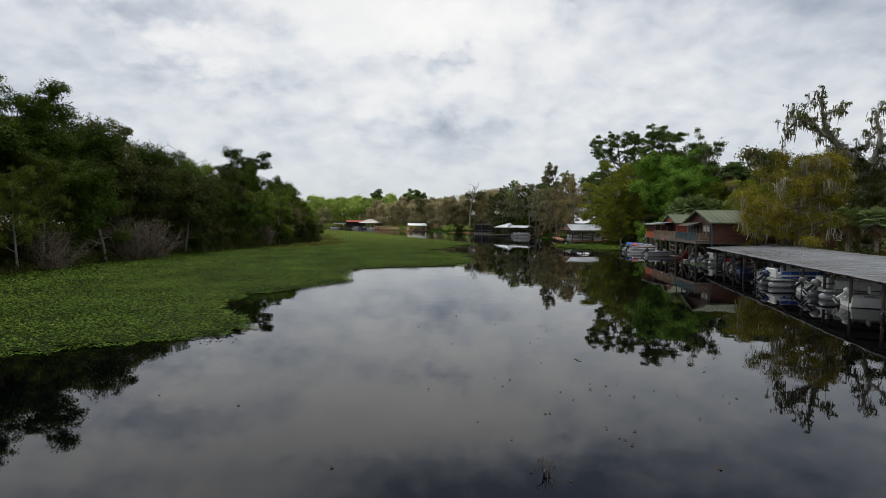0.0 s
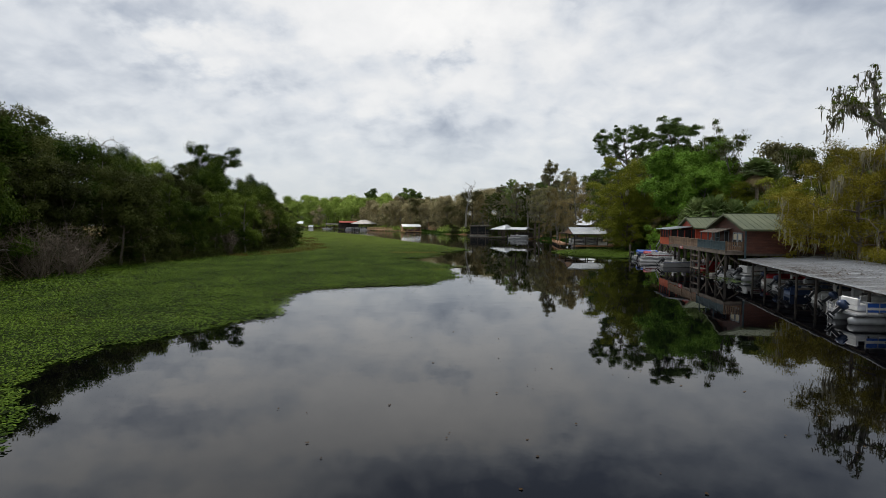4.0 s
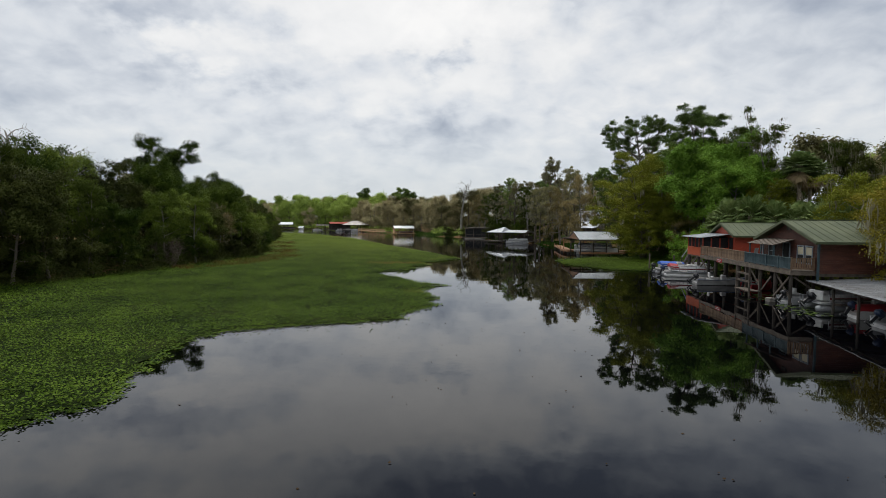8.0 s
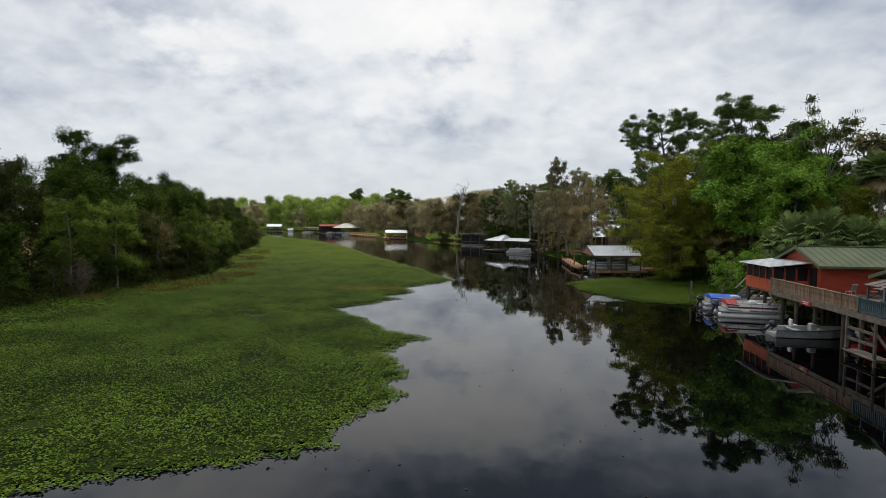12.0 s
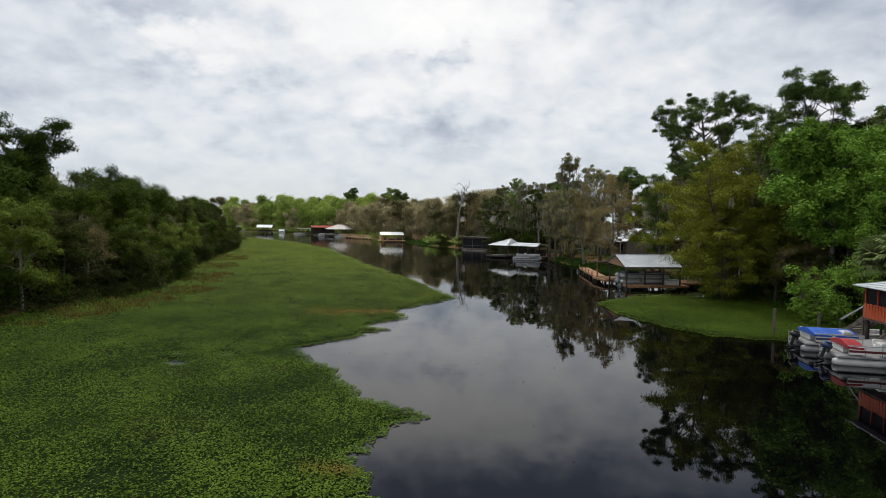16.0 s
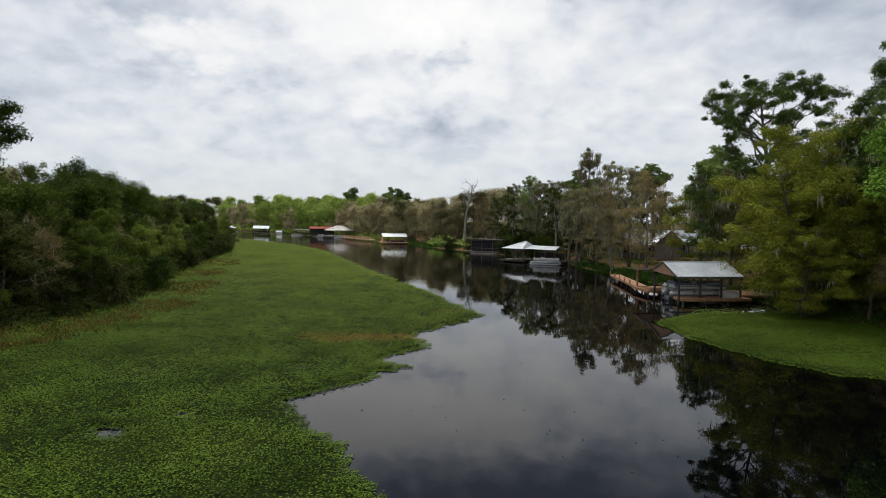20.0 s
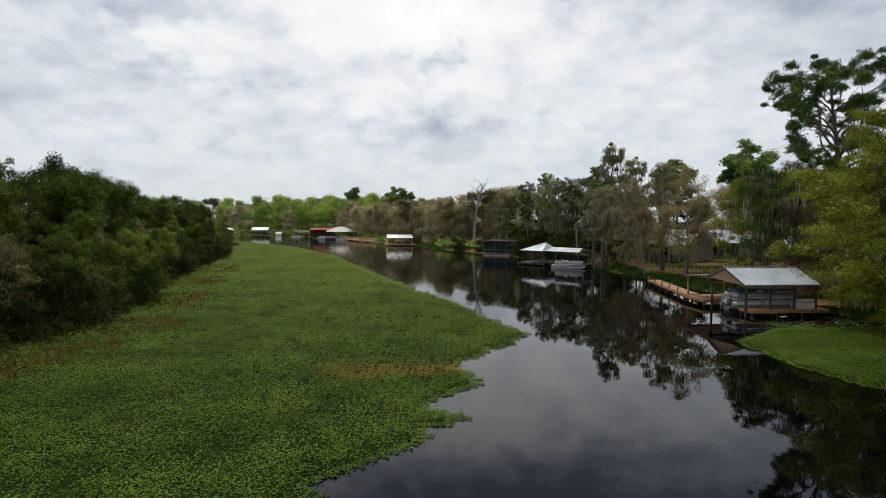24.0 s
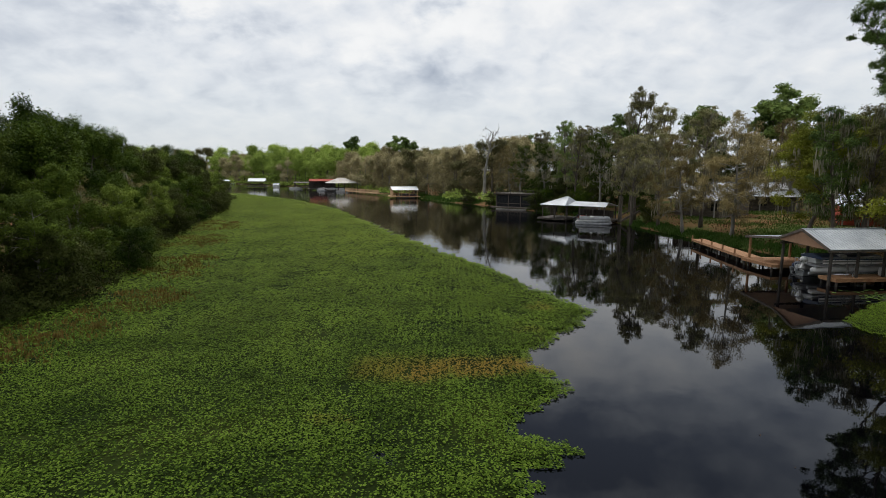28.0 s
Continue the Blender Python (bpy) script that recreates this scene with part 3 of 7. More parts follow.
def in_main_bed(x, y):
    if y < 12 or y > 276:
        return False
    edge = np.interp(y + 0.5 * noise.noise((x * 0.3, y * 0.3, 9)), BED_Y, BED_X)
    if x > edge + 0.25 + ragged(x, y):
        return False
    if any((x - a) ** 2 + ((y - b) * 1.3) ** 2 < (r + 0.2 * ragged(3 * x, 3 * y)) ** 2 for a, b, r in POOLS):
        return False
    return x > shore(y)[0] - 1.5


COVE = [(20.9, 112.3), (21.1, 105.5), (23.0, 99.4), (25.8, 95.6), (31.4, 94), (40, 95), (41, 112), (38, 118.5), (27, 117.3)]


def in_cove_bed(x, y):
    x, y = x + 0.5 * ragged(x, y), y + 0.5 * ragged(y, x)
    inside = False
    for (x0, y0), (x1, y1) in zip(COVE, COVE[1:] + COVE[:1]):
        if (y0 > y) != (y1 > y) and x < (x1 - x0) * (y - y0) / (y1 - y0) + x0:
            inside = not inside
    return inside


def bed(name, inside, x0, x1, y0, y1, cell, dense, label):
    """A floating bed: a low near-black sheet for the shaded gaps, cut to its ragged outline, and its leaf blades on it.
    """
    ni, nj = int((x1 - x0) / cell), int((y1 - y0) / cell)
    keep, index, sheet = {}, {}, Solid()
    for j in range(nj):
        for i in range(ni):
            keep[i, j] = inside(x0 + (i + 0.5) * cell, y0 + (j + 0.5) * cell)

    def kept(i, j):
        if (i, j) not in keep:
            keep[i, j] = inside(x0 + (i + 0.5) * cell, y0 + (j + 0.5) * cell)
        return keep[i, j]

    cells = [c for c, k in keep.items() if k]

    def corner(i, j):
        if (i, j) not in index:
            x, y = x0 + i * cell, y0 + j * cell
            rim = not all(kept(i - a, j - b) for a in (0, 1) for b in (0, 1))
            index[i, j] = len(sheet.v)
            sheet.v.append((x, y, 0.012 if rim else 0.07 + 0.05 * noise.noise((x * 0.8, y * 0.8, 0))))
        return index[i, j]

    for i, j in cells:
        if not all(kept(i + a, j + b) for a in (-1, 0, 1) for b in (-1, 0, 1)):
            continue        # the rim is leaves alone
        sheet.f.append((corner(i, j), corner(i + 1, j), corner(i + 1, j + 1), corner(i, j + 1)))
    ob = single(name, sheet, MAT_GAP_SHADE, label, "water plants", kind="stuff", smooth=True)
    rng = np.random.default_rng(5)
    c = np.array(cells)
    rim = np.array([not all(kept(i + a, j + b) for a in (-1, 0, 1) for b in (-1, 0, 1)) for i, j in cells])
    cx, cy = x0 + (c[:, 0] + 0.5) * cell, y0 + (c[:, 1] + 0.5) * cell
    clump = np.array([noise.noise((x * 1.1, y * 1.1, 2)) + 0.7 * noise.noise((x * 0.33, y * 0.33, 5)) for x, y in zip(cx, cy)])
    clump = np.interp(clump + rng.normal(0, 0.22, len(cx)), [-0.75, 0.3], [np.interp(cy.mean(), [70, 160], [0.15, 0.8]), 1.25])
    count = rng.poisson(dense(cx, cy) * cell * cell * np.where(rim, 1.5, clump))
    n = int(count.sum())
    px, py = np.repeat(cx, count) + rng.uniform(-0.6, 0.6, n) * cell, np.repeat(cy, count) + rng.uniform(-0.6, 0.6, n) * cell
    size = np.repeat(np.clip(np.interp(cy, [80, 100, 135], [0.86, 0.9, 1.03]) / np.sqrt(dense(cx, cy)), 0.03, 0.6), count) * rng.uniform(0.7, 1.35, n)
    tall = rng.gamma(2.0, 0.06, n) * np.repeat(0.5 + 0.6 * clump, count) + 0.04
    tall = np.where(np.repeat(rim, count), 0.01 + tall * 0.3, tall)
    yaw, pitch = rng.uniform(0, 2 * np.pi, n), np.where(np.repeat(rim, count), 0.4, 1) * rng.uniform(-0.3, 1, n) * np.repeat(np.interp(cy, [85, 130], [0.65, 0.32]), count)
    a = np.stack([np.cos(yaw) * np.cos(pitch), np.sin(yaw) * np.cos(pitch), np.sin(pitch)], 1) * size[:, None]
    b = np.stack([-np.sin(yaw), np.cos(yaw), np.zeros(n)], 1) * (size * rng.uniform(0.55, 0.85, n))[:, None]
    o = np.stack([px, py, tall], 1)
    leaves = quads_mesh("leaf_blades", np.stack([o - a * 0.62 + b * 0.5, o - a * 0.62 - b * 0.5, o + a * 0.35 - b * 0.72, o + a * 0.95, o + a * 0.35 + b * 0.72], 1), MAT_LEAF)
    blades = part("leaf_blades", leaves, MAT_LEAF, ob)
    blades["kind"] = "stuff"
    return ob


def main_density(x, y):
    return np.interp(y, [60, 76, 104, 120, 140], [180, 320, 280, 150, 80]) * np.where(x < -24, 0.45, 1.0)


bed("hyacinth_bed", in_main_bed, -39, 8, 12, 136, 0.4, main_density, "dense green water hyacinth bed floating on the river")
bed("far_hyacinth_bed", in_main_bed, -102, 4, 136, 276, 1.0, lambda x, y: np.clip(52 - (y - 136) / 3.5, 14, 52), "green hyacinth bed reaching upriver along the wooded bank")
bed("cove_hyacinth_bed", in_cove_bed, 18, 43, 92, 120, 0.3, lambda x, y: 380.0 + 0 * x, "patch of green water hyacinth beside the covered boat dock")


# ---- trees ----
def unit(v):
    return v / np.maximum(np.linalg.norm(v, axis=-1, keepdims=True), 1e-9)


def blades_at(rng, centres, length, width, droop=0.0, flat=0.0):
    """Pointed leaf blades at the centres. droop turns them down, flat lays them level."""
    n = len(centres)
    a = unit(rng.normal(size=(n, 3)) * (1, 1, 1 - flat) + (0, 0, -droop))
    b = unit(np.cross(a, rng.normal(size=(n, 3)) * (1, 1, 1) + (0, 0, 2.5 * flat)))
    l, w = (length * rng.uniform(0.6, 1.3, n))[:, None], (width * rng.uniform(0.6, 1.3, n))[:, None]
    l, w = l * 1.15, w * 1.3
    return np.stack([centres - a * l * 0.45 - b * w * 0.5, centres - a * l * 0.3 + b * w * 0.5, centres + a * l * 0.6], 1)


def dome_blades(rng, c, rad, per, length, width, squash, spread=0.5):
    """Leaf blades over the domes of the clumps c, lying roughly along each dome's surface, thinner beneath."""
    n = len(c) * per
    d = unit(rng.normal(size=(n, 3)))
    d[:, 2] = np.where(d[:, 2] < -0.55, -d[:, 2], d[:, 2])
    squash = min(1.0, squash * 1.5)
    r = np.repeat(rad, per) * rng.uniform(0.1, 1.0, n) ** 0.5 * (1 + 0.16 * rng.normal(size=n))
    pts = np.repeat(c, per, axis=0) + d * r[:, None] * (1, 1, squash)
    up = unit(d * (1, 1, 1 / squash) + (0, 0, 0.3) + rng.normal(0, spread, (n, 3)))
    a = unit(np.cross(up, rng.normal(size=(n, 3))))
    b = np.cross(up, a)
    l, w = (length * rng.uniform(0.6, 1.35, n))[:, None], (width * rng.uniform(0.6, 1.35, n))[:, None]
    return np.stack([pts - a * l * 0.5 - b * w * 0.5, pts - a * l * 0.35 + b * w * 0.6, pts + a * l * 0.65], 1)


def limb_path(rng, p, d, length, rise, steps=5, wobble=0.22):
    out = [np.array(p, float)]
    d = np.array(d, float)
    for _ in range(steps):
        d = unit(d + rng.normal(0, wobble, 3) + (0, 0, rise))
        out.append(out[-1] + d * length / steps)
    return out


def tree(name, seed, height, spread, base, trunk_r, leaf, bark, label, clumps=60, per=90, length=0.34, width=0.17, puff=0.85, squash=0.7,
         lean=(0, 0), top_heavy=0.0, rise=0.05, droop=0.0, flat=0.0, moss=0, shell=0.5, limbs=12, bare=False, low=0.72, moss_len=1.0, dome=0.0, fit=False, tips=False):
    """A tree about its foot at the origin: tapered trunk with limbs, a crown of leaf clumps, hanging moss where it has some."""
    rng = np.random.default_rng(seed)
    wood, ends = Solid(), []
    trunk, d = [np.zeros(3)], np.array([lean[0], lean[1], 1.0])
    for k in range(8):
        d = unit(d + rng.normal(0, 0.06, 3) * (1, 1, 0.3))
        trunk.append(trunk[-1] + d * height * 0.93 / 8)
    trunk = np.array(trunk)
    wood.tube(trunk - (0, 0, 0.4), [trunk_r * (1.25 if k == 0 else 1) * (1 - 0.85 * k / 8) for k in range(9)], 8)
    profile = lambda s: (0.35 + 0.65 * s) if top_heavy else max(low, math.sin(math.pi * (0.16 + 0.78 * s)) ** 0.7)  # noqa: E731
    for k in range(limbs):
        s = (k + rng.uniform(0, 1)) / limbs
        h = base + (0.95 - base) * s
        at = np.array([np.interp(h * 8, range(9), trunk[:, i]) for i in range(3)])
        yaw = k * 2.4 + rng.uniform(-0.5, 0.5)
        reach = spread * profile(s) * rng.uniform(0.75, 1.12)
        path = limb_path(rng, at, (math.cos(yaw), math.sin(yaw), 0.35 + rise), reach, rise, 5, 0.36 if bare else 0.22)
        r0 = trunk_r * (0.42 - 0.26 * s)
        wood.tube(path, [r0 * (1 - 0.85 * i / 5) for i in range(6)], 5, cap=False)
        ends += [(path[i], reach) for i in ((4, 5, 5) if tips else (2, 3, 4, 5, 5))]
        for _ in range(3 if bare else 2):
            i = int(rng.integers(2, 5))
            tw = limb_path(rng, path[i], unit(path[i] - path[i - 1] + rng.normal(0, 0.7, 3)), reach * 0.45, rise, 4, 0.35)
            wood.tube(tw, [r0 * 0.4 * (1 - 0.8 * j / 4) for j in range(5)], 4, cap=False)
            ends += [(tw[4], reach), (tw[3], reach)]
    ends += [(trunk[8], spread * 0.4), (trunk[7], spread * 0.4)]
    pick = rng.permutation(len(ends) * 6)[:clumps]
    c = np.array([ends[i % len(ends)][0] + rng.normal(0, 1, 3) * (shell, shell, shell * 0.6) for i in pick])
    if dome:
        shape = dome_blades(rng, c, puff * rng.uniform(0.55, 1.35, clumps), per, length, width, squash, dome)
    else:
        n = clumps * per
        rad = np.repeat(puff * rng.uniform(0.55, 1.35, clumps), per)
        off = np.clip(rng.normal(size=(n, 3)), -1.7, 1.7) * rad[:, None] * (0.56, 0.56, 0.56 * squash)
        shape = blades_at(rng, np.repeat(c, per, axis=0) + off, length, width, droop, flat)
    shape[:, :, 2] = np.maximum(shape[:, :, 2], 0.05)
    if fit:
        grow_by = height / np.quantile(shape[:, :, 2], 0.998)
        shape[:, :, 2] *= grow_by
        wood.v = [(x, y, z * grow_by if z > 0 else z) for x, y, z in wood.v]
        ends = [(p * (1, 1, grow_by), r) for p, r in ends]
    ob = thing(name, label=label, category="tree")
    part("trunk", wood, bark, ob, smooth=True)
    part("crown", quads_mesh("crown", shape, leaf), leaf, ob)
    if moss:
        hooks = np.array([ends[i % len(ends)][0] for i in rng.permutation(len(ends) * 3)[:moss]])
        strand = []
        for p in hooks:
            for _ in range(9):
                q = p + rng.normal(0, 0.35, 3) * (1, 1, 0.3)
                drop, yaw, w = rng.uniform(0.5, 1.9) * moss_len, rng.uniform(0, 6.3), rng.uniform(0.035, 0.09) * min(1, moss_len + 0.2)
                side = np.array([math.cos(yaw), math.sin(yaw), 0]) * w
                mid, low = q + rng.normal(0, 0.06, 3) - (0, 0, drop * 0.55), q + rng.normal(0, 0.12, 3) - (0, 0, drop)
                strand += [[q - side * 0.6, q + side * 0.6, mid + side, mid - side], [mid - side, mid + side, low + side * 0.15, low - side * 0.15]]
        part("hanging_moss", quads_mesh("hanging_moss", np.array(strand), MOSS), MOSS, ob, "grey-green hanging moss")["kind"] = "stuff"
    return ob


def bare_shrub(name, seed, height, label):
    rng = np.random.default_rng(seed)
    wood = Solid()
    for k in range(36):
        yaw, out = rng.uniform(0, 6.3), rng.uniform(0.15, 0.9)
        p = limb_path(rng, (rng.normal(0, 0.3), rng.normal(0, 0.3), -0.2), (math.cos(yaw) * out, math.sin(yaw) * out, 1), height * rng.uniform(0.6, 1), 0.02, 6, 0.2)
        wood.tube(p, [0.05 * (1 - 0.85 * i / 6) for i in range(7)], 4, cap=False)
        for i in (2, 3, 4, 5, 5):
            for _ in range(3):
                t = limb_path(rng, p[i], rng.normal(0, 1, 3) + (0, 0, 0.4), height * 0.22, 0.0, 3, 0.4)
                wood.tube(t, [0.02, 0.015, 0.010, 0.005], 3, cap=False)
    ob = thing(name, label=label, category="shrub")
    part("brushwood", wood, TWIG, ob)["kind"] = "stuff"
    return ob


def palm(name, seed, height, label, fronds=34, size=1.5, skirt=14, curve=0.0):
    """A cabbage palm: booted trunk and a ball of fan fronds, dead ones hanging under it."""
    rng = np.random.default_rng(seed)
    ob = thing(name, label=label, category="palm")
    if height > 0.5:
        path = [(curve * (k / 8) ** 2, 0, -0.3 + (height + 0.3) * k / 8) for k in range(9)]
        wood = Solid().tube(path, [0.21, 0.19, 0.18, 0.18, 0.185, 0.2, 0.22, 0.25, 0.2], 10)
        part("trunk", wood, PALM_BARK, ob, smooth=True)
        boots = Solid()
        for k in range(int(height * 9)):
            z, yaw = 0.35 + k / 9.0, k * 2.39996
            x0 = curve * (z / height) ** 2
            d = np.array([math.cos(yaw), math.sin(yaw), 0])
            boots.beam(d * 0.17 + (x0, 0, z), d * 0.30 + (x0, 0, z + 0.24), 0.11, 0.035)
        part("bark_husk", boots, PALM_BARK, ob, "criss-cross old leaf bases")["kind"] = "stuff"
    for tag, count, mat, low in (("crown", fronds, LEAF_PALM, False), ("dead_skirt", skirt, PALM_DEAD, True)):
        blades = []
        for k in range(count):
            yaw = k * 2.39996 + rng.uniform(-0.3, 0.3)
            pitch = rng.uniform(-1.35, -0.75) if low else math.asin(min(0.98, -0.35 + 1.3 * (k + 0.5) / count))
            d = np.array([math.cos(yaw) * math.cos(pitch), math.sin(yaw) * math.cos(pitch), math.sin(pitch)])
            s = np.array([-math.sin(yaw), math.cos(yaw), 0])
            root = np.array([curve, 0, height])
            hub = root + d * size * rng.uniform(0.45, 0.7) - (0, 0, 0.08)
            blades.append([root - s * 0.03, root + s * 0.03, hub + s * 0.03, hub - s * 0.03])
            for j in range(17):
                fan = (j - 8) / 8 * 1.75
                q = d * math.cos(fan) + s * math.sin(fan)
                ln = size * rng.uniform(0.55, 0.75) * (1 - 0.22 * abs(j - 8) / 8)
                w = np.cross(unit(q), unit(np.cross(d, s) + s * 0.25 * (j % 2))) * 0.055 * size
                mid = hub + q * ln * 0.6
                tip = hub + q * ln - (0, 0, ln * (0.22 if not low else 0.3))
                blades += [[hub, mid - w, tip, mid + w]]
        if blades:
            part(tag, quads_mesh(tag, np.array(blades), mat), mat, ob, "dry brown hanging fronds" if low else "")
    return ob


KINDS = {}


def grow(kind, x, y, size=1.0, rz=0.0, tall=1.0, label="", group="", z=None):
    """Sets a tree of that kind at x, y: the first takes the built one, later ones copy it."""
    ob, used = KINDS[kind]
    z = ground_at(x, y) if z is None else z
    m = pose(x, y, max(z, -0.3) - 0.05, 0, 0, rz) @ Matrix.Diagonal((size, size, size * tall, 1))
    if not used:
        ob.matrix_basis = m
        KINDS[kind] = (ob, True)
        made = ob
    else:
        made = copy_thing(ob, m @ Matrix.Diagonal((*[1 / s for s in ob.scale], 1)))
    return tagged(made, label, "", group)


def kind(name, ob):
    KINDS[name] = (ob, False)


kind("wood_a", tree("broadleaf_tree", 11, 15, 5.0, 0.2, 0.26, LEAF_GREEN, BARK, "mid-green broadleaf tree in the dense riverside wood", clumps=190, per=130, puff=1.05, squash=0.7, length=0.25, width=0.15, dome=0.55, limbs=16))
kind("wood_b", tree("broadleaf_tree", 12, 14, 4.4, 0.2, 0.22, LEAF_DARK_SHADED, BARK, "dark green broadleaf tree in the dense riverside wood", clumps=190, per=125, puff=0.95, squash=0.7, length=0.24, width=0.14, dome=0.55, limbs=16))
kind("wood_c", tree("broadleaf_tree", 13, 13, 4.0, 0.2, 0.2, LEAF_GREEN, BARK_GREY, "slender green riverside tree with a pale trunk", clumps=180, per=125, puff=0.85, squash=0.75, length=0.22, width=0.14, dome=0.6, limbs=16))
kind("wood_top", tree("broadleaf_tree", 14, 19, 7.0, 0.35, 0.32, LEAF_GREEN, BARK, "tall spreading green tree over the riverside wood", clumps=520, per=120, puff=1.0, squash=0.5, top_heavy=1, rise=0.0, length=0.24, width=0.15, dome=0.5, shell=0.7, fit=True))
kind("wood_e", tree("broadleaf_tree", 19, 14, 4.4, 0.16, 0.22, LEAF_SPRING, BARK_GREY, "yellow-green spring tree in the riverside wood", clumps=180, per=125, puff=0.9, squash=0.7, length=0.22, width=0.13, dome=0.6, limbs=16))
kind("wood_f", tree("broadleaf_tree", 20, 12.5, 4.2, 0.2, 0.2, LEAF_OLIVE, BARK_GREY, "grey-brown tree with bare twigs in the riverside wood", clumps=130, per=80, puff=0.8, squash=0.7, length=0.16, width=0.08, dome=0.8, limbs=20, bare=True, moss=12))
kind("shrub_a", tree("shrub", 15, 4.8, 2.9, 0.04, 0.09, LEAF_GREEN, BARK, "bushy green shrub on the water's edge", clumps=95, per=110, puff=0.62, limbs=14, length=0.17, width=0.1, dome=0.6))
kind("shrub_b", tree("shrub", 16, 5.6, 2.7, 0.04, 0.09, LEAF_DARK_SHADED, BARK, "dark green shrub on the water's edge", clumps=95, per=110, puff=0.62, limbs=14, length=0.17, width=0.1, dome=0.6))
kind("shrub_y", tree("shrub", 17, 6.2, 2.4, 0.06, 0.08, LEAF_WILLOW, BARK_GREY, "olive-green willow shrub on the water's edge", clumps=100, per=110, puff=0.6, limbs=13, length=0.17, width=0.08, dome=0.7))
kind("bare", bare_shrub("bare_shrub", 18, 5.5, "leafless grey-brown shrub on the water's edge"))
kind("pine", tree("pine_tree", 21, 25.2, 8.6, 0.42, 0.5, LEAF_PINE, BARK, "tall open-crowned pine on the river bank", clumps=400, per=150, puff=0.66, squash=0.5, rise=0.13, length=0.34, width=0.075, shell=0.38, limbs=26, low=0.5, dome=0.6, fit=True, tips=True))
kind("pine_b", tree("pine_tree", 22, 24, 7.0, 0.5, 0.36, LEAF_PINE, BARK, "tall slender pine with a broken open crown", clumps=260, per=150, puff=0.66, squash=0.5, rise=0.16, length=0.34, width=0.075, shell=0.36, limbs=18, low=0.5, dome=0.6, fit=True, tips=True))
kind("gold", tree("cypress_tree", 31, 17, 5.6, 0.12, 0.32, LEAF_GOLD, BARK_GREY, "golden-green spring cypress with feathery foliage", clumps=320, per=80, puff=1.0, squash=0.5, length=0.3, width=0.12, dome=0.9, limbs=20, moss=10))
kind("gold_fine", tree("cypress_tree", 31, 17, 7.4, 0.08, 0.32, LEAF_GOLD, BARK, "golden-green spring cypress with fine feathery foliage", clumps=460, per=150, puff=0.95, squash=0.5, length=0.22, width=0.085, dome=0.9, limbs=24, moss=14, moss_len=0.7, fit=True, low=0.65))
kind("gold_dome", tree("cypress_tree", 55, 15, 6.0, 0.38, 0.3, LEAF_GOLD, BARK, "yellow-green round-crowned tree on the lawn", clumps=260, per=130, puff=0.95, squash=0.6, length=0.22, width=0.1, dome=0.8, limbs=20, moss=14, low=0.6, fit=True))
kind("gold_near", tree("cypress_tree", 38, 12.0, 4.5, 0.3, 0.26, LEAF_AMBER, BARK, "golden-green feathery cypress standing behind the boat shed", clumps=230, per=160, puff=0.9, squash=0.5, length=0.17, width=0.06, dome=0.9, limbs=22, moss=45, rise=-0.02, low=0.7, moss_len=0.8, fit=True))
kind("gold_lean", tree("cypress_tree", 48, 9.6, 4.8, 0.3, 0.22, LEAF_AMBER, BARK, "golden-green cypress leaning over the shed roof, hung with moss", clumps=190, per=150, puff=0.8, squash=0.5, length=0.17, width=0.06, dome=0.9, limbs=20, moss=50, rise=-0.04, low=0.7, moss_len=0.9, lean=(-0.42, 0.05), fit=True))
kind("bright", tree("broadleaf_tree", 32, 18.6, 7.6, 0.36, 0.34, LEAF_BRIGHT, BARK_GREY, "bright spring-green broadleaf tree on the bank", clumps=430, per=130, puff=1.15, squash=0.6, limbs=20, length=0.28, width=0.19, low=0.6, dome=0.55, fit=True))
kind("oak", tree("live_oak", 33, 15, 6.6, 0.22, 0.42, LEAF_DARK_SHADED, BARK_GREY, "dark live oak hung with grey moss", clumps=210, per=110, puff=0.95, squash=0.55, moss=45, limbs=14, length=0.27, width=0.14, shell=0.4, dome=0.55))
kind("oak_b", tree("live_oak", 34, 17, 5.4, 0.3, 0.36, LEAF_PINE, BARK, "tall dark oak hung with grey moss", clumps=170, per=110, puff=0.85, squash=0.55, moss=40, limbs=15, length=0.27, width=0.13, shell=0.3, rise=0.12, dome=0.55))
kind("brown", tree("oak_tree", 35, 13.5, 5.6, 0.24, 0.3, LEAF_OLIVE, BARK_GREY, "brownish oak just coming into leaf, hung with moss", clumps=260, per=110, puff=0.85, squash=0.55, length=0.19, width=0.08, moss=36, limbs=18, bare=True, shell=0.35, moss_len=0.8, dome=0.9))
kind("mossy", tree("mossy_oak", 36, 21, 7.5, 0.5, 0.34, LEAF_WILLOW, BARK_GREY, "tall half-bare oak with twisting limbs draped in grey moss", clumps=80, per=70, puff=0.6, squash=0.8, moss=80, limbs=10, lean=(-0.2, 0), rise=0.16, bare=True, shell=0.25, length=0.26, width=0.14, moss_len=0.5))
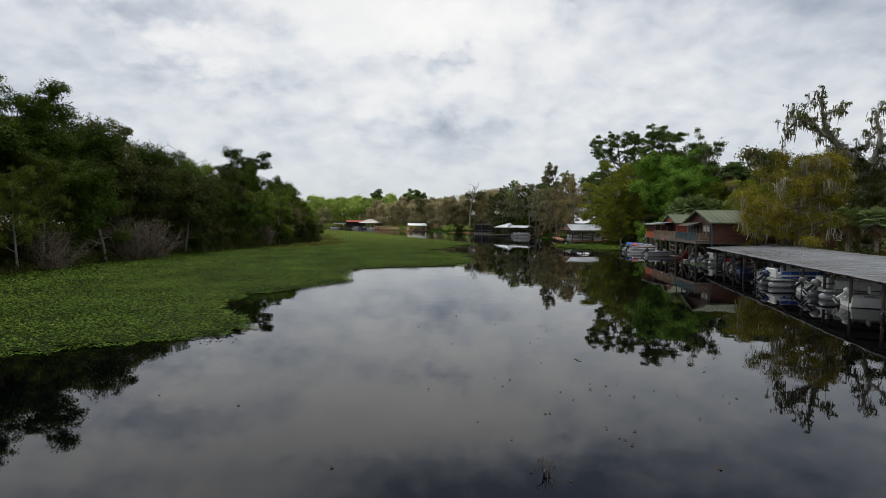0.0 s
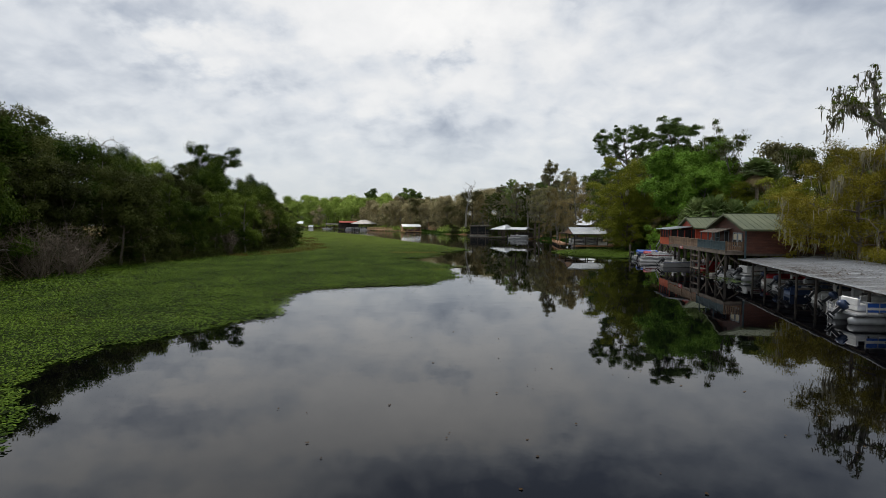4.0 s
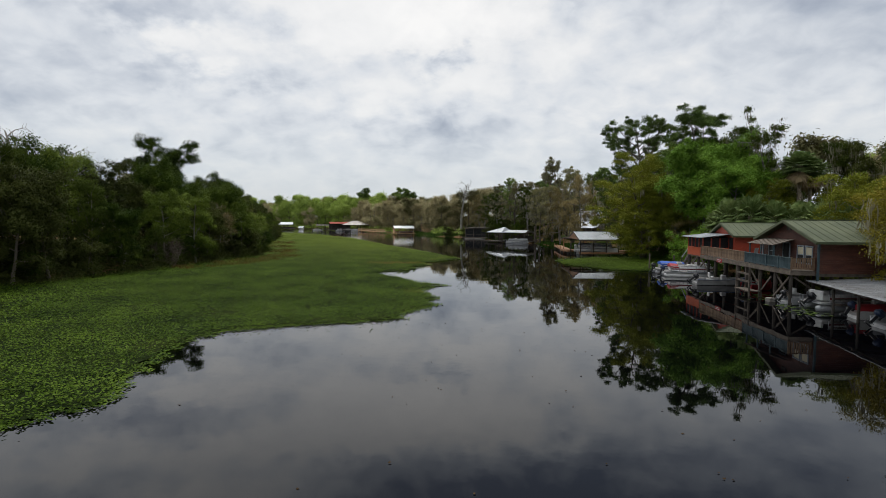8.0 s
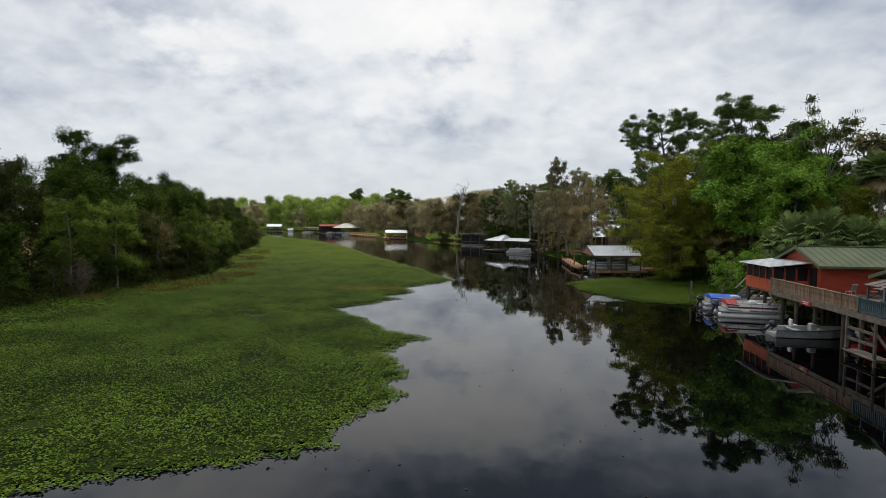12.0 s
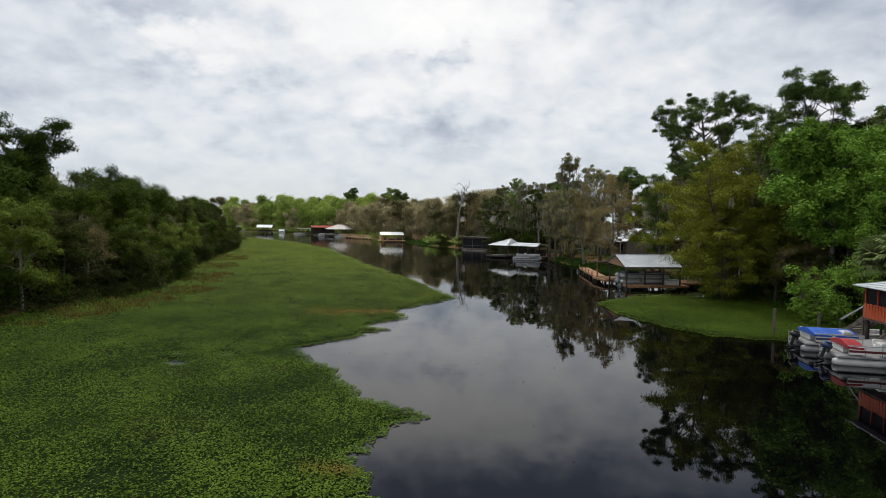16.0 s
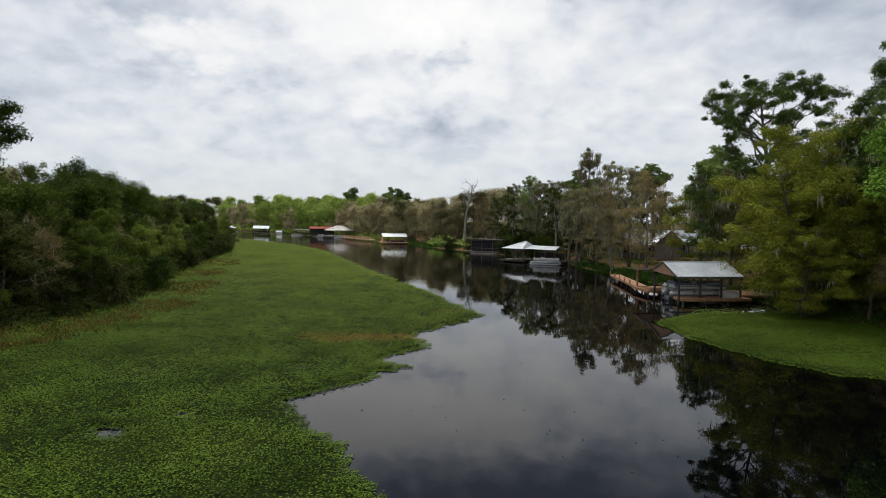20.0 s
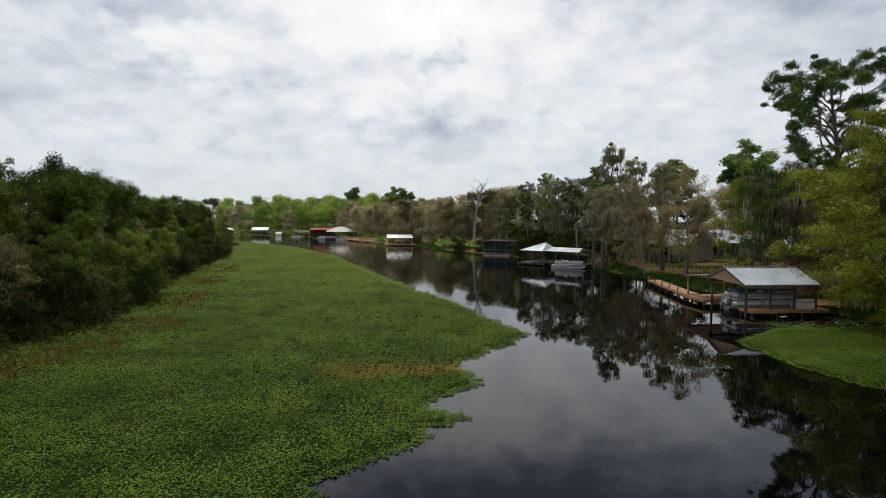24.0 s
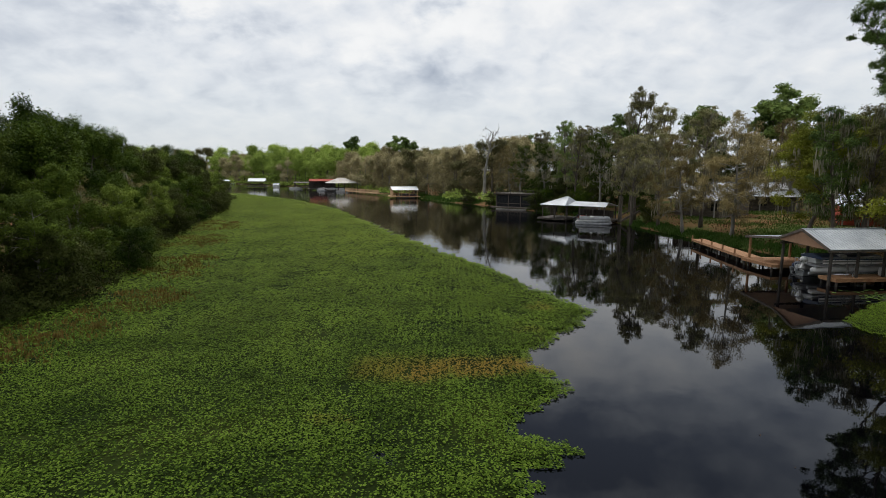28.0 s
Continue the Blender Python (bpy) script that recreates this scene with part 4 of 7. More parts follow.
def mossy_oak(name, label):
    """A tall half-bare oak: a thick trunk, a few heavy crooked limbs with sparse leaf tufts, and long moss along them."""
    rng = np.random.default_rng(36)
    limbs = [([(0, 0, -0.4), (-0.2, 0, 3), (-0.6, 0, 7), (-0.9, 0.1, 10.5)], 0.62, 0.45),
             ([(-0.9, 0.1, 10.5), (-2.4, 0.2, 13), (-4.2, 0.3, 14.8), (-5.8, 0.1, 16.4), (-6.2, 0.3, 18.8), (-6.6, 0, 20.6), (-7.1, 0.2, 21.9)], 0.42, 0.07),
             ([(-4.2, 0.3, 14.8), (-6.6, -0.2, 16.2), (-8.4, -0.5, 18.0), (-10.0, -0.4, 18.3), (-11.0, -0.2, 16.9), (-11.2, 0, 15.6)], 0.22, 0.05),
             ([(-6.2, 0.3, 18.8), (-4.6, 0.6, 19.8), (-3.2, 0.8, 19.6)], 0.12, 0.04), ([(-5.8, 0.1, 16.4), (-8.0, 0.8, 17.2), (-9.0, 1.2, 19.2), (-9.8, 1.0, 20.2)], 0.16, 0.04),
             ([(-0.9, 0.1, 10.5), (0.6, 0.5, 13), (1.6, 0.8, 16), (1.0, 1.0, 18.5), (1.8, 1.0, 20.5)], 0.36, 0.06), ([(1.6, 0.8, 16), (3.6, 1.2, 17.5), (4.6, 1.4, 19)], 0.2, 0.05),
             ([(-0.6, 0, 7), (1.6, -0.8, 9), (3.4, -1.2, 10.2)], 0.2, 0.06), ([(-2.4, 0.2, 13), (-2.0, -1.5, 14.5), (-1.2, -2.4, 16.5)], 0.16, 0.05)]
    wood, along = Solid(), []
    for k, (pts, r0, r1) in enumerate(limbs):
        fine = []
        for a, b in zip(pts, pts[1:]):
            fine += [np.array(a) + (np.array(b) - a) * t + (rng.normal(0, 0.10, 3) if t else 0) for t in (0, 0.33, 0.67)]
        fine.append(np.array(pts[-1], float))
        wood.tube(fine, [1.3 * r0 + (1.3 * r1 - 1.3 * r0) * i / (len(fine) - 1) for i in range(len(fine))], 8 if k < 2 else 6, cap=False)
        if k:
            along += fine[1:]
            for p in fine[2:]:
                for _ in range(2):
                    tw = limb_path(rng, p, unit(rng.normal(0, 1, 3) + (0, 0, 0.3)), rng.uniform(0.8, 1.9), 0.02, 4, 0.4)
                    wood.tube(tw, [0.05, 0.04, 0.03, 0.022, 0.012], 4, cap=False)
                    along += [tw[2], tw[4], tw[4]]
    ob = thing(name, label=label, category="tree")
    part("trunk", wood, BARK_GREY, ob, smooth=True)
    pick = [along[i] for i in rng.permutation(len(along))[:150]]
    c = np.array(pick) + rng.normal(0, 0.15, (len(pick), 3))
    part("crown", quads_mesh("crown", dome_blades(rng, c, rng.uniform(0.2, 0.55, len(c)), 40, 0.2, 0.11, 0.6, 0.7), LEAF_WILLOW), LEAF_WILLOW, ob)
    strand = []
    for p in along:
        for _ in range(3):
            q = p + rng.normal(0, 0.2, 3) * (1, 1, 0.2)
            drop, yaw, w = rng.uniform(0.3, 1.7) * rng.uniform(0.4, 1), rng.uniform(0, 6.3), rng.uniform(0.03, 0.09)
            side = np.array([math.cos(yaw), math.sin(yaw), 0]) * w
            mid, low = q + rng.normal(0, 0.06, 3) - (0, 0, drop * 0.55), q + rng.normal(0, 0.1, 3) - (0, 0, drop)
            strand += [[q - side * 0.6, q + side * 0.6, mid + side, mid - side], [mid - side, mid + side, low + side * 0.15, low - side * 0.15]]
    part("hanging_moss", quads_mesh("hanging_moss", np.array(strand), MOSS), MOSS, ob, "grey-green hanging moss")["kind"] = "stuff"
    return ob


kind("mossy_big", mossy_oak("mossy_oak", "tall half-bare oak with heavy crooked limbs draped in moss"))
kind("lacy", tree("mossy_oak", 39, 20, 4.8, 0.3, 0.36, LEAF_MOSSY, BARK, "tall dark open-crowned oak hung with grey moss", clumps=105, per=120, puff=0.8, squash=0.5, moss=55, limbs=20, rise=0.16, shell=0.25, length=0.24, width=0.12, low=0.5, moss_len=0.9, dome=0.55))
kind("lacy_b", tree("mossy_oak", 40, 17, 4.4, 0.25, 0.3, LEAF_WILLOW, BARK_GREY, "slender open-crowned mossy tree on the bank", clumps=120, per=115, puff=0.75, squash=0.55, moss=45, limbs=18, rise=0.2, shell=0.25, length=0.22, width=0.11, low=0.45, moss_len=0.8, dome=0.6))
kind("conical", tree("cypress_tree", 49, 19, 4.0, 0.18, 0.3, LEAF_PINE, BARK, "tall dark conical tree on the river bank", clumps=170, per=110, puff=0.8, squash=0.55, moss=40, limbs=26, rise=0.1, shell=0.25, length=0.24, width=0.11, low=0.3, dome=0.6, fit=True))
kind("wood_d", tree("broadleaf_tree", 45, 14, 4.0, 0.2, 0.2, LEAF_WILLOW, BARK_GREY, "olive-green willowy tree in the riverside wood", clumps=180, per=110, puff=0.8, squash=0.7, length=0.21, width=0.1, rise=0.15, limbs=16, dome=0.7))
kind("shrub_g", tree("shrub", 46, 4.6, 2.7, 0.02, 0.09, LEAF_BRIGHT, BARK, "round bright green shrub", clumps=90, per=110, puff=0.68, limbs=14, length=0.18, width=0.12, dome=0.55))
kind("dead", tree("dead_tree", 37, 19.5, 4.6, 0.62, 0.5, LEAF_GREY, BARK_GREY, "tall bare dead tree with broken grey limbs", clumps=1, per=4, limbs=10, rise=0.14, bare=True))
kind("far_green", tree("broadleaf_tree", 41, 19, 7, 0.03, 0.35, LEAF_FAR, BARK, "pale spring-green tree on the far bank", clumps=125, per=90, puff=2.1, length=0.5, width=0.28, limbs=11, dome=0.55))
kind("far_grey", tree("oak_tree", 42, 16, 7, 0.03, 0.35, LEAF_GREY, BARK_GREY, "grey-brown mossy oak on the far bank", clumps=125, per=60, puff=1.9, length=0.5, width=0.28, limbs=7, moss=25, dome=0.7))
kind("far_dark", tree("live_oak", 43, 17, 6.5, 0.03, 0.35, LEAF_MOSSY, BARK, "olive-brown oak on the far bank", clumps=125, per=60, puff=1.8, length=0.5, width=0.28, limbs=7, dome=0.6))
kind("far_mid", tree("broadleaf_tree", 47, 17, 6.5, 0.1, 0.3, LEAF_GREEN, BARK, "mid-green tree deep in the riverside wood", clumps=125, per=60, puff=1.7, length=0.48, width=0.26, limbs=8, dome=0.6))
kind("far_pine", tree("pine_tree", 44, 23, 5, 0.6, 0.35, LEAF_PINE, BARK, "tall pine standing over the far woods", clumps=60, per=90, puff=1.3, squash=0.5, length=0.8, width=0.34, limbs=11, dome=0.6, tips=True))
kind("palm", palm("cabbage_palm", 51, 6.0, "cabbage palm with a criss-cross booted trunk", size=1.7))
kind("palm_tall", palm("cabbage_palm", 52, 11.5, "tall cabbage palm with a skirt of dead fronds", fronds=46, size=2.1, skirt=14))
kind("palm_mid", palm("cabbage_palm", 54, 3.6, "short cabbage palm with drooping fan fronds", fronds=40, size=1.75, skirt=12))
kind("palmetto", palm("palmetto", 53, 1.0, "low palmetto with dense fan fronds", fronds=34, size=1.1, skirt=4))

rng = random.Random(4)
# wood along the west bank
y = 16.0
while y < 226:
    lo = shore(y)[0]
    low = float(np.interp(y, [16, 42, 56, 68, 80, 100, 140, 190, 226], [0.95, 0.9, 0.92, 0.98, 0.92, 0.78, 0.73, 0.7, 0.66]))
    for back, kinds, size in ((-1.8, ("wood_c", "wood_b", "wood_e" if y > 85 else "wood_b", "wood_d", "wood_e" if y > 85 else "wood_b", "wood_f" if y > 75 else "wood_b"), 0.8), (-7.5, ("wood_a", "wood_b", "wood_d", "wood_a", "wood_e" if y > 78 else "wood_d"), 1.0), (-14, ("far_mid", "far_mid", "wood_d"), 0.8)):
        k = rng.choice(kinds)
        grow(k, lo + back + rng.uniform(-1.6, 1.6), y + rng.uniform(-2, 2), size * low * rng.uniform(0.85, 1.12) * (1.25 if k == "shrub_y" else 1), rng.uniform(0, 360), rng.uniform(0.92, 1.1), group="riverside wood")
    y += 5.2
y = 14.0
while y < 224:
    lo = shore(y)[0]
    k = rng.choice(("shrub_a", "shrub_b", "shrub_y", "shrub_a", "bare", "shrub_b"))
    if y < 48:
        k = rng.choice(("shrub_b", "shrub_b", "shrub_a", "bare"))
    if not 56 < y < 69:
        grow(k, lo + rng.uniform(-2.6, 0.2), y, rng.uniform(0.5, 0.85), rng.uniform(0, 360), group="shrubs along the wood")
    y += 5.6
for x, y, s in ((-41, 44, 0.95), (-43, 51, 0.92), (-45.5, 114, 0.96), (-44, 30, 0.95)):
    grow("wood_top", x, y, s, rng.uniform(0, 360), group="riverside wood")
for x, y, s in ((-34.8, 59.5, 1.3), (-34.4, 63.5, 1.15), (-35, 48, 1.0), (-32, 94, 0.9)):
    grow("bare", x, y, s, rng.uniform(0, 360), group="leafless brush along the wood")
grow("shrub_b", -29.8, 114.5, 0.8, 40)
for x, y, s in ((-44, 86, 0.86), (-42, 92, 0.76), (-47, 70, 0.84)):
    grow("dead", x, y, s, rng.uniform(0, 360), label="bare grey dead tree reaching above the riverside wood")

# east bank, from the boat sheds upriver
grow("gold_near", 38.6, 58.8, 1.06, 30, 1.05)
grow("gold_lean", 40.2, 63.0, 1.0, 0, 1.04)
grow("mossy_big", 55.0, 71.5, 0.98, 0, 0.95)
for x, y, k, s in ((49, 66, "oak", 0.6), (52, 58, "oak", 0.7), (50, 46, "oak", 0.7), (56, 74, "oak", 0.9), (43, 74, "gold", 0.68), (60, 62, "oak", 0.8), (57, 50, "oak", 0.8),
                   (58, 86, "gold", 0.72), (62, 94, "lacy_b", 0.95), (53, 105, "gold", 0.6), (58, 101, "gold", 0.62), (66, 104, "oak", 0.95), (68, 82, "oak", 0.9), (60, 108, "lacy_b", 1.0)):
    grow(k, x, y, s, rng.uniform(0, 360), rng.uniform(0.95, 1.08))
grow("mossy", 53.0, 106, 0.92, 20)
grow("palm", 43.2, 58.2, 0.95, 0)
grow("palm", 44.4, 55.8, 0.9, 130)
grow("palm_tall", 51.0, 99.2, 1.08, 0)
grow("palm_tall", 53.2, 100.5, 1.02, 90)
grow("palm_tall", 55, 79, 0.95, 200)
for x, y in ((45, 94), (47.5, 93), (49.5, 95.5), (46.5, 97), (51.5, 94), (44.5, 98), (53.5, 96.5), (48, 90.5), (52, 90), (55, 91), (43.5, 101), (46, 101), (41.2, 97.6), (42.6, 95.2), (40.8, 100.2), (44.2, 96), (50.5, 92.5), (47, 95)):
    grow("palm_mid", x, y, rng.uniform(0.85, 1.15), rng.uniform(0, 360), rng.uniform(1.1, 1.8), group="palms behind the cabins")
    grow("palmetto", x + rng.uniform(-2, 2), y - rng.uniform(0, 2), rng.uniform(0.9, 1.3), rng.uniform(0, 360), group="palms behind the cabins")
grow("bright", 42.0, 107.5, 1.0, 40)
grow("pine_b", 44.2, 112.0, 1.0, 10)
grow("shrub_g", 38.3, 101.5, 1.06, 0, 1.0, label="round bright green shrub at the water's edge")
grow("gold_fine", 37.2, 118.4, 1.05, 70)
grow("gold_fine", 41.5, 122.0, 0.85, 170, label="yellow-green cypress leaning out beside the boathouse")
grow("pine", 41.0, 129.3, 1.0, 100)
grow("conical", 36.0, 135.5, 0.8, 0, label="green open-crowned tree beside the boathouse")
grow("oak", 47, 121, 1.05, 30)
for x, y, k, s in ((50, 113, "oak", 1.1), (43, 134, "brown", 0.9), (54, 122, "oak_b", 1.1), (58, 132, "gold", 1.05), (51, 130, "gold_fine", 0.95), (41.5, 111, "brown", 0.6),
                   (31.4, 186, "lacy", 1.1), (33.6, 160.5, "lacy", 0.86), (21.8, 200, "conical", 1.0), (33.2, 150.5, "brown", 0.95), (30.0, 158, "brown", 0.84), (37.0, 142, "gold_dome", 0.92), (42.5, 140.5, "gold_dome", 0.95), (29.4, 166, "lacy", 0.74), (28.7, 175.3, "lacy", 0.8), (26.4, 176.2, "lacy", 0.78), (26.9, 171.5, "lacy", 0.72), (25.5, 186, "lacy_b", 0.95), (22, 193, "lacy", 0.82), (18, 204, "lacy_b", 0.95), (27, 200, "lacy", 0.9),
                   (33.5, 179, "brown", 0.95), (38, 192, "lacy", 1.0), (48, 196, "lacy_b", 1.1),
                   (60, 148, "gold_dome", 1.0), (66, 158, "gold_dome", 1.0), (62, 137, "gold", 0.85), (70, 142, "far_dark", 1.0), (66, 170, "gold", 1.0), (60, 182, "brown", 1.05), (14, 222, "lacy_b", 0.9),
                   (13, 232, "brown", 0.9), (20, 218, "lacy", 0.85), (70, 122, "far_dark", 1.1), (72, 185, "far_dark", 1.05), (47, 146, "gold_dome", 0.95), (64, 140, "gold", 0.8), (47, 113, "oak", 0.95), (50.5, 117, "oak_b", 1.2), (42.5, 126, "gold_fine", 1.12), (38.6, 135, "lacy", 0.78), (44, 119, "oak_b", 1.1), (44, 123, "gold_fine", 0.95), (46, 128, "gold_fine", 0.8), (40, 113, "gold_fine", 0.62), (35.5, 115.2, "gold_fine", 0.62), (44.5, 105, "bright", 0.8), (47.5, 109.5, "bright", 0.9), (47, 100.5, "gold_fine", 0.6), (50, 103.5, "gold", 0.62)):
    grow(k, x, y, s, rng.uniform(0, 360), rng.uniform(0.93, 1.08))
for x, y, s in ((68.8, 205.8, 0.98), (52, 200, 0.9), (33, 205, 0.85), (63.4, 195.5, 1.05)):
    grow("far_pine", x, y, s, rng.uniform(0, 360))
for x, y, k, s in ((60, 117, "oak", 0.75), (66, 122, "oak", 0.9), (55, 117, "oak", 0.6), (35, 196, "oak", 0.75), (30, 208, "oak", 0.8), (24, 210, "oak", 0.7), (50, 190, "oak", 0.8), (40, 205, "oak", 0.9)):
    grow(k, x, y, s, rng.uniform(0, 360))
behind = [(shore(y)[1] + rng.uniform(5, 14), y) for y in np.arange(186, 226, 2.5)]
for x, y in behind:
    grow(rng.choice(("shrub_b", "shrub_b", "shrub_a")), x, y, rng.uniform(0.7, 1.15), rng.uniform(0, 360), group="undergrowth on the bank")
grow("dead", 5.6, 234, 1.06, 40)
for x, y in ((14, 246), (22, 240), (28, 236), (10, 256), (19, 255), (28, 250), (36, 236), (40, 222), (46, 210), (34, 214)):
    grow("far_grey" if x < 25 else "far_dark", x, y, rng.uniform(0.8, 1.0), rng.uniform(0, 360), group="far woods")
# undergrowth on the east bank
for k in range(46):
    y = rng.uniform(93, 232)
    hi = shore(y)[1]
    if 119 < y < 166 or 172 < y < 186 or 203 < y < 216:
        continue
    grow(rng.choice(("shrub_a", "shrub_b", "shrub_b", "bare")), hi + rng.uniform(-0.3, 5), y, rng.uniform(0.4, 0.85), rng.uniform(0, 360), group="undergrowth on the bank")
for x, y in ((42, 112), (44, 115), (40.5, 107), (43, 109), (46, 118), (41, 116)):
    grow("palmetto", x, y, rng.uniform(0.8, 1.2), rng.uniform(0, 360), 1.2)


def thicket(name, mounds, per, blade, leaf, label):
    """Undergrowth too dense to tell apart: mounds (x, y, radius, height) of leaf blades from the ground up."""
    r = np.random.default_rng(len(mounds) + per)
    m = np.repeat(np.array(mounds), per, axis=0)
    d = unit(r.normal(size=(len(m), 3))) * (r.uniform(0.3, 1, len(m)) ** 0.5)[:, None]
    pts = np.stack([m[:, 0] + d[:, 0] * m[:, 2], m[:, 1] + d[:, 1] * m[:, 2], [0.0] * len(m)], 1)
    pts[:, 2] = np.array([max(ground_at(a, b), 0) for a, b in zip(m[:, 0], m[:, 1])]) + np.abs(d[:, 2]) * m[:, 3]
    return single(name, quads_mesh(name, blades_at(r, pts, blade, blade * 0.5), leaf), leaf, label, "undergrowth", kind="stuff")


mounds = [(shore(y)[1] + rng.uniform(3, 7), y, rng.uniform(1.5, 3), rng.uniform(1.2, 3.0)) for y in np.arange(222, 440, 2.2) if not 242 < y < 268]
thicket("far_thicket", mounds, 60, 0.7, LEAF_FAR, "green scrub along the foot of the far woods")
mounds = [(rng.uniform(50, 100), rng.uniform(60, 260), rng.uniform(2, 4), rng.uniform(1.5, 4)) for _ in range(150)]
mounds = [m for m in mounds if not (34 < m[0] < 66 and 128 < m[1] < 196)]
thicket("bank_thicket", mounds, 90, 0.55, LEAF_DARK_SHADED, "dark undergrowth beneath the trees of the east bank")
# bank growth added thickly here to block light from behind the decks
mounds = [(rng.uniform(43.5, 47.5), y, rng.uniform(1.5, 2.6), rng.uniform(1.4, 2.8)) for y in np.arange(24, 98, 0.8)]
thicket("shed_thicket", mounds, 150, 0.32, LEAF_DARK_SHADED, "dark undergrowth behind the cabins and sheds, keeping light out beneath them")
# shade inside and along the foot of the wood, put into leaf colour
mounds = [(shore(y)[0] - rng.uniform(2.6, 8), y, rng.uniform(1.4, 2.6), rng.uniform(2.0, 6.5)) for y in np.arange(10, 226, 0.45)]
thicket("wood_thicket", mounds, 300, 0.3, LEAF_DARK_SHADED, "undergrowth inside the riverside wood, its shade put into a dark leaf colour")
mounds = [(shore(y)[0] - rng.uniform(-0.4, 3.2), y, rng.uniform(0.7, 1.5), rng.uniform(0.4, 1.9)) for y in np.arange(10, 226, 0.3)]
thicket("wood_edge_growth", mounds, 130, 0.2, LEAF_DARK_SHADED, "low growth along the foot of the riverside wood, coloured dark for its shade")
mounds = [(rng.uniform(-230, 20), rng.uniform(370, 460), rng.uniform(3, 6), rng.uniform(3, 8)) for _ in range(140)]
thicket("distant_thicket", mounds, 60, 1.1, LEAF_FAR, "green scrub in the distant woods")

def verge(name, spots, n, blade, leaf, label, level=None):
    """Rough grass: upright blades scattered round the spots (x, y, radius)."""
    r = np.random.default_rng(n)
    s = np.array(spots)[r.integers(0, len(spots), n)]
    p = s[:, :2] + r.normal(0, 0.5, (n, 2)) * s[:, 2:]
    z = np.array([ground_at(a, b) for a, b in p])
    if level is not None:
        z = z * 0 + level
    keep = z > -0.05
    p, z, n = p[keep], z[keep], int(keep.sum())
    yaw, ln = r.uniform(0, 6.3, n), blade * r.uniform(0.5, 1.4, n)
    side = np.stack([np.cos(yaw), np.sin(yaw), 0 * yaw], 1) * (ln * 0.22)[:, None]
    root = np.stack([p[:, 0], p[:, 1], z - 0.02], 1)
    tip = root + np.stack([r.normal(0, 0.3, n) * ln, r.normal(0, 0.3, n) * ln, ln], 1)
    return single(name, quads_mesh(name, np.stack([root - side, root + side, tip], 1), leaf), leaf, label, "grass", kind="stuff")


spots = [(shore(y)[1] + rng.uniform(0.3, 2.6), y, rng.uniform(0.8, 1.6)) for y in np.arange(93, 172, 0.8)]
verge("bank_grass", spots, 16000, 0.4, GRASS, "rough green grass along the foot of the bank")
spots = [(shore(y)[1] + rng.uniform(0.2, 5), y, rng.uniform(1.2, 2.4)) for y in np.arange(186, 262, 0.9)]
verge("far_bank_grass", spots, 12000, 0.45, GRASS, "bright rough grass along the far bank")
spots = [(rng.uniform(33, 64), rng.uniform(128, 178), 3.0) for _ in range(70)]
verge("lawn_leaf_litter", spots, 16000, 0.16, LITTER, "scattered fallen leaves on the shaded lawn")
spots = [(rng.uniform(36, 66), rng.uniform(146, 184), 3.5) for _ in range(40)]
verge("lawn_grass", spots, 14000, 0.22, GRASS, "patchy lawn grass beneath the oaks")

spots = [(shore(y)[0] + rng.uniform(0.4, 6.5), y, rng.uniform(0.6, 2.0)) for y in np.arange(92, 172, 0.7) if noise.noise((0, y * 0.12, 4)) > -0.15]
verge("bed_dry_grass", spots, 11000, 0.3, DRY_GRASS, "dry reddish grass on the plant bed along the foot of the wood", 0.08)

# far woods round the bend
for row, (off, step) in enumerate(((6, 6.0), (15, 6.5), (27, 8.0))):
    y = 246.0 + row
    while y < 440:
        t = (y - 230) / 210
        grow(rng.choice(("far_grey", "far_grey", "far_grey", "far_dark") if t < 0.42 else ("far_green", "far_grey", "far_green")), shore(y)[1] + off + rng.uniform(-2, 2) + 3, y,
             rng.uniform(0.7, 0.94) + 0.06 * row, rng.uniform(0, 360), rng.uniform(0.92, 1.08), group="far woods")
        y += step
for k in range(46):
    t = (k + 0.5) / 46
    grow(rng.choice(("far_green", "far_green", "far_green", "far_dark", "far_grey")), -40 - 210 * t + rng.uniform(-6, 6), 385 + 30 * math.sin(t * 5) + rng.uniform(0, 50) + 60 * t, rng.uniform(0.95, 1.3), rng.uniform(0, 360), group="far woods")
for k in range(26):
    x = rng.uniform(74, 125)
    grow(rng.choice(("far_dark", "far_grey", "far_dark", "far_green")), x, rng.uniform(40, 330) if x > 84 else rng.uniform(60, 300), rng.uniform(0.85, 1.15), rng.uniform(0, 360), group="far woods")
for x, y, s in ((-53, 352, 1.0), (-30, 330, 0.95), (-24, 318, 0.9), (22, 262, 0.8)):
    grow("far_pine", x, y, s, rng.uniform(0, 360))
for k in range(24):
    y = rng.uniform(20, 225)
    grow(rng.choice(("far_mid", "far_mid", "far_dark")), shore(y)[0] - rng.uniform(22, 55), y, rng.uniform(0.8, 1.0), rng.uniform(0, 360), group="riverside wood")


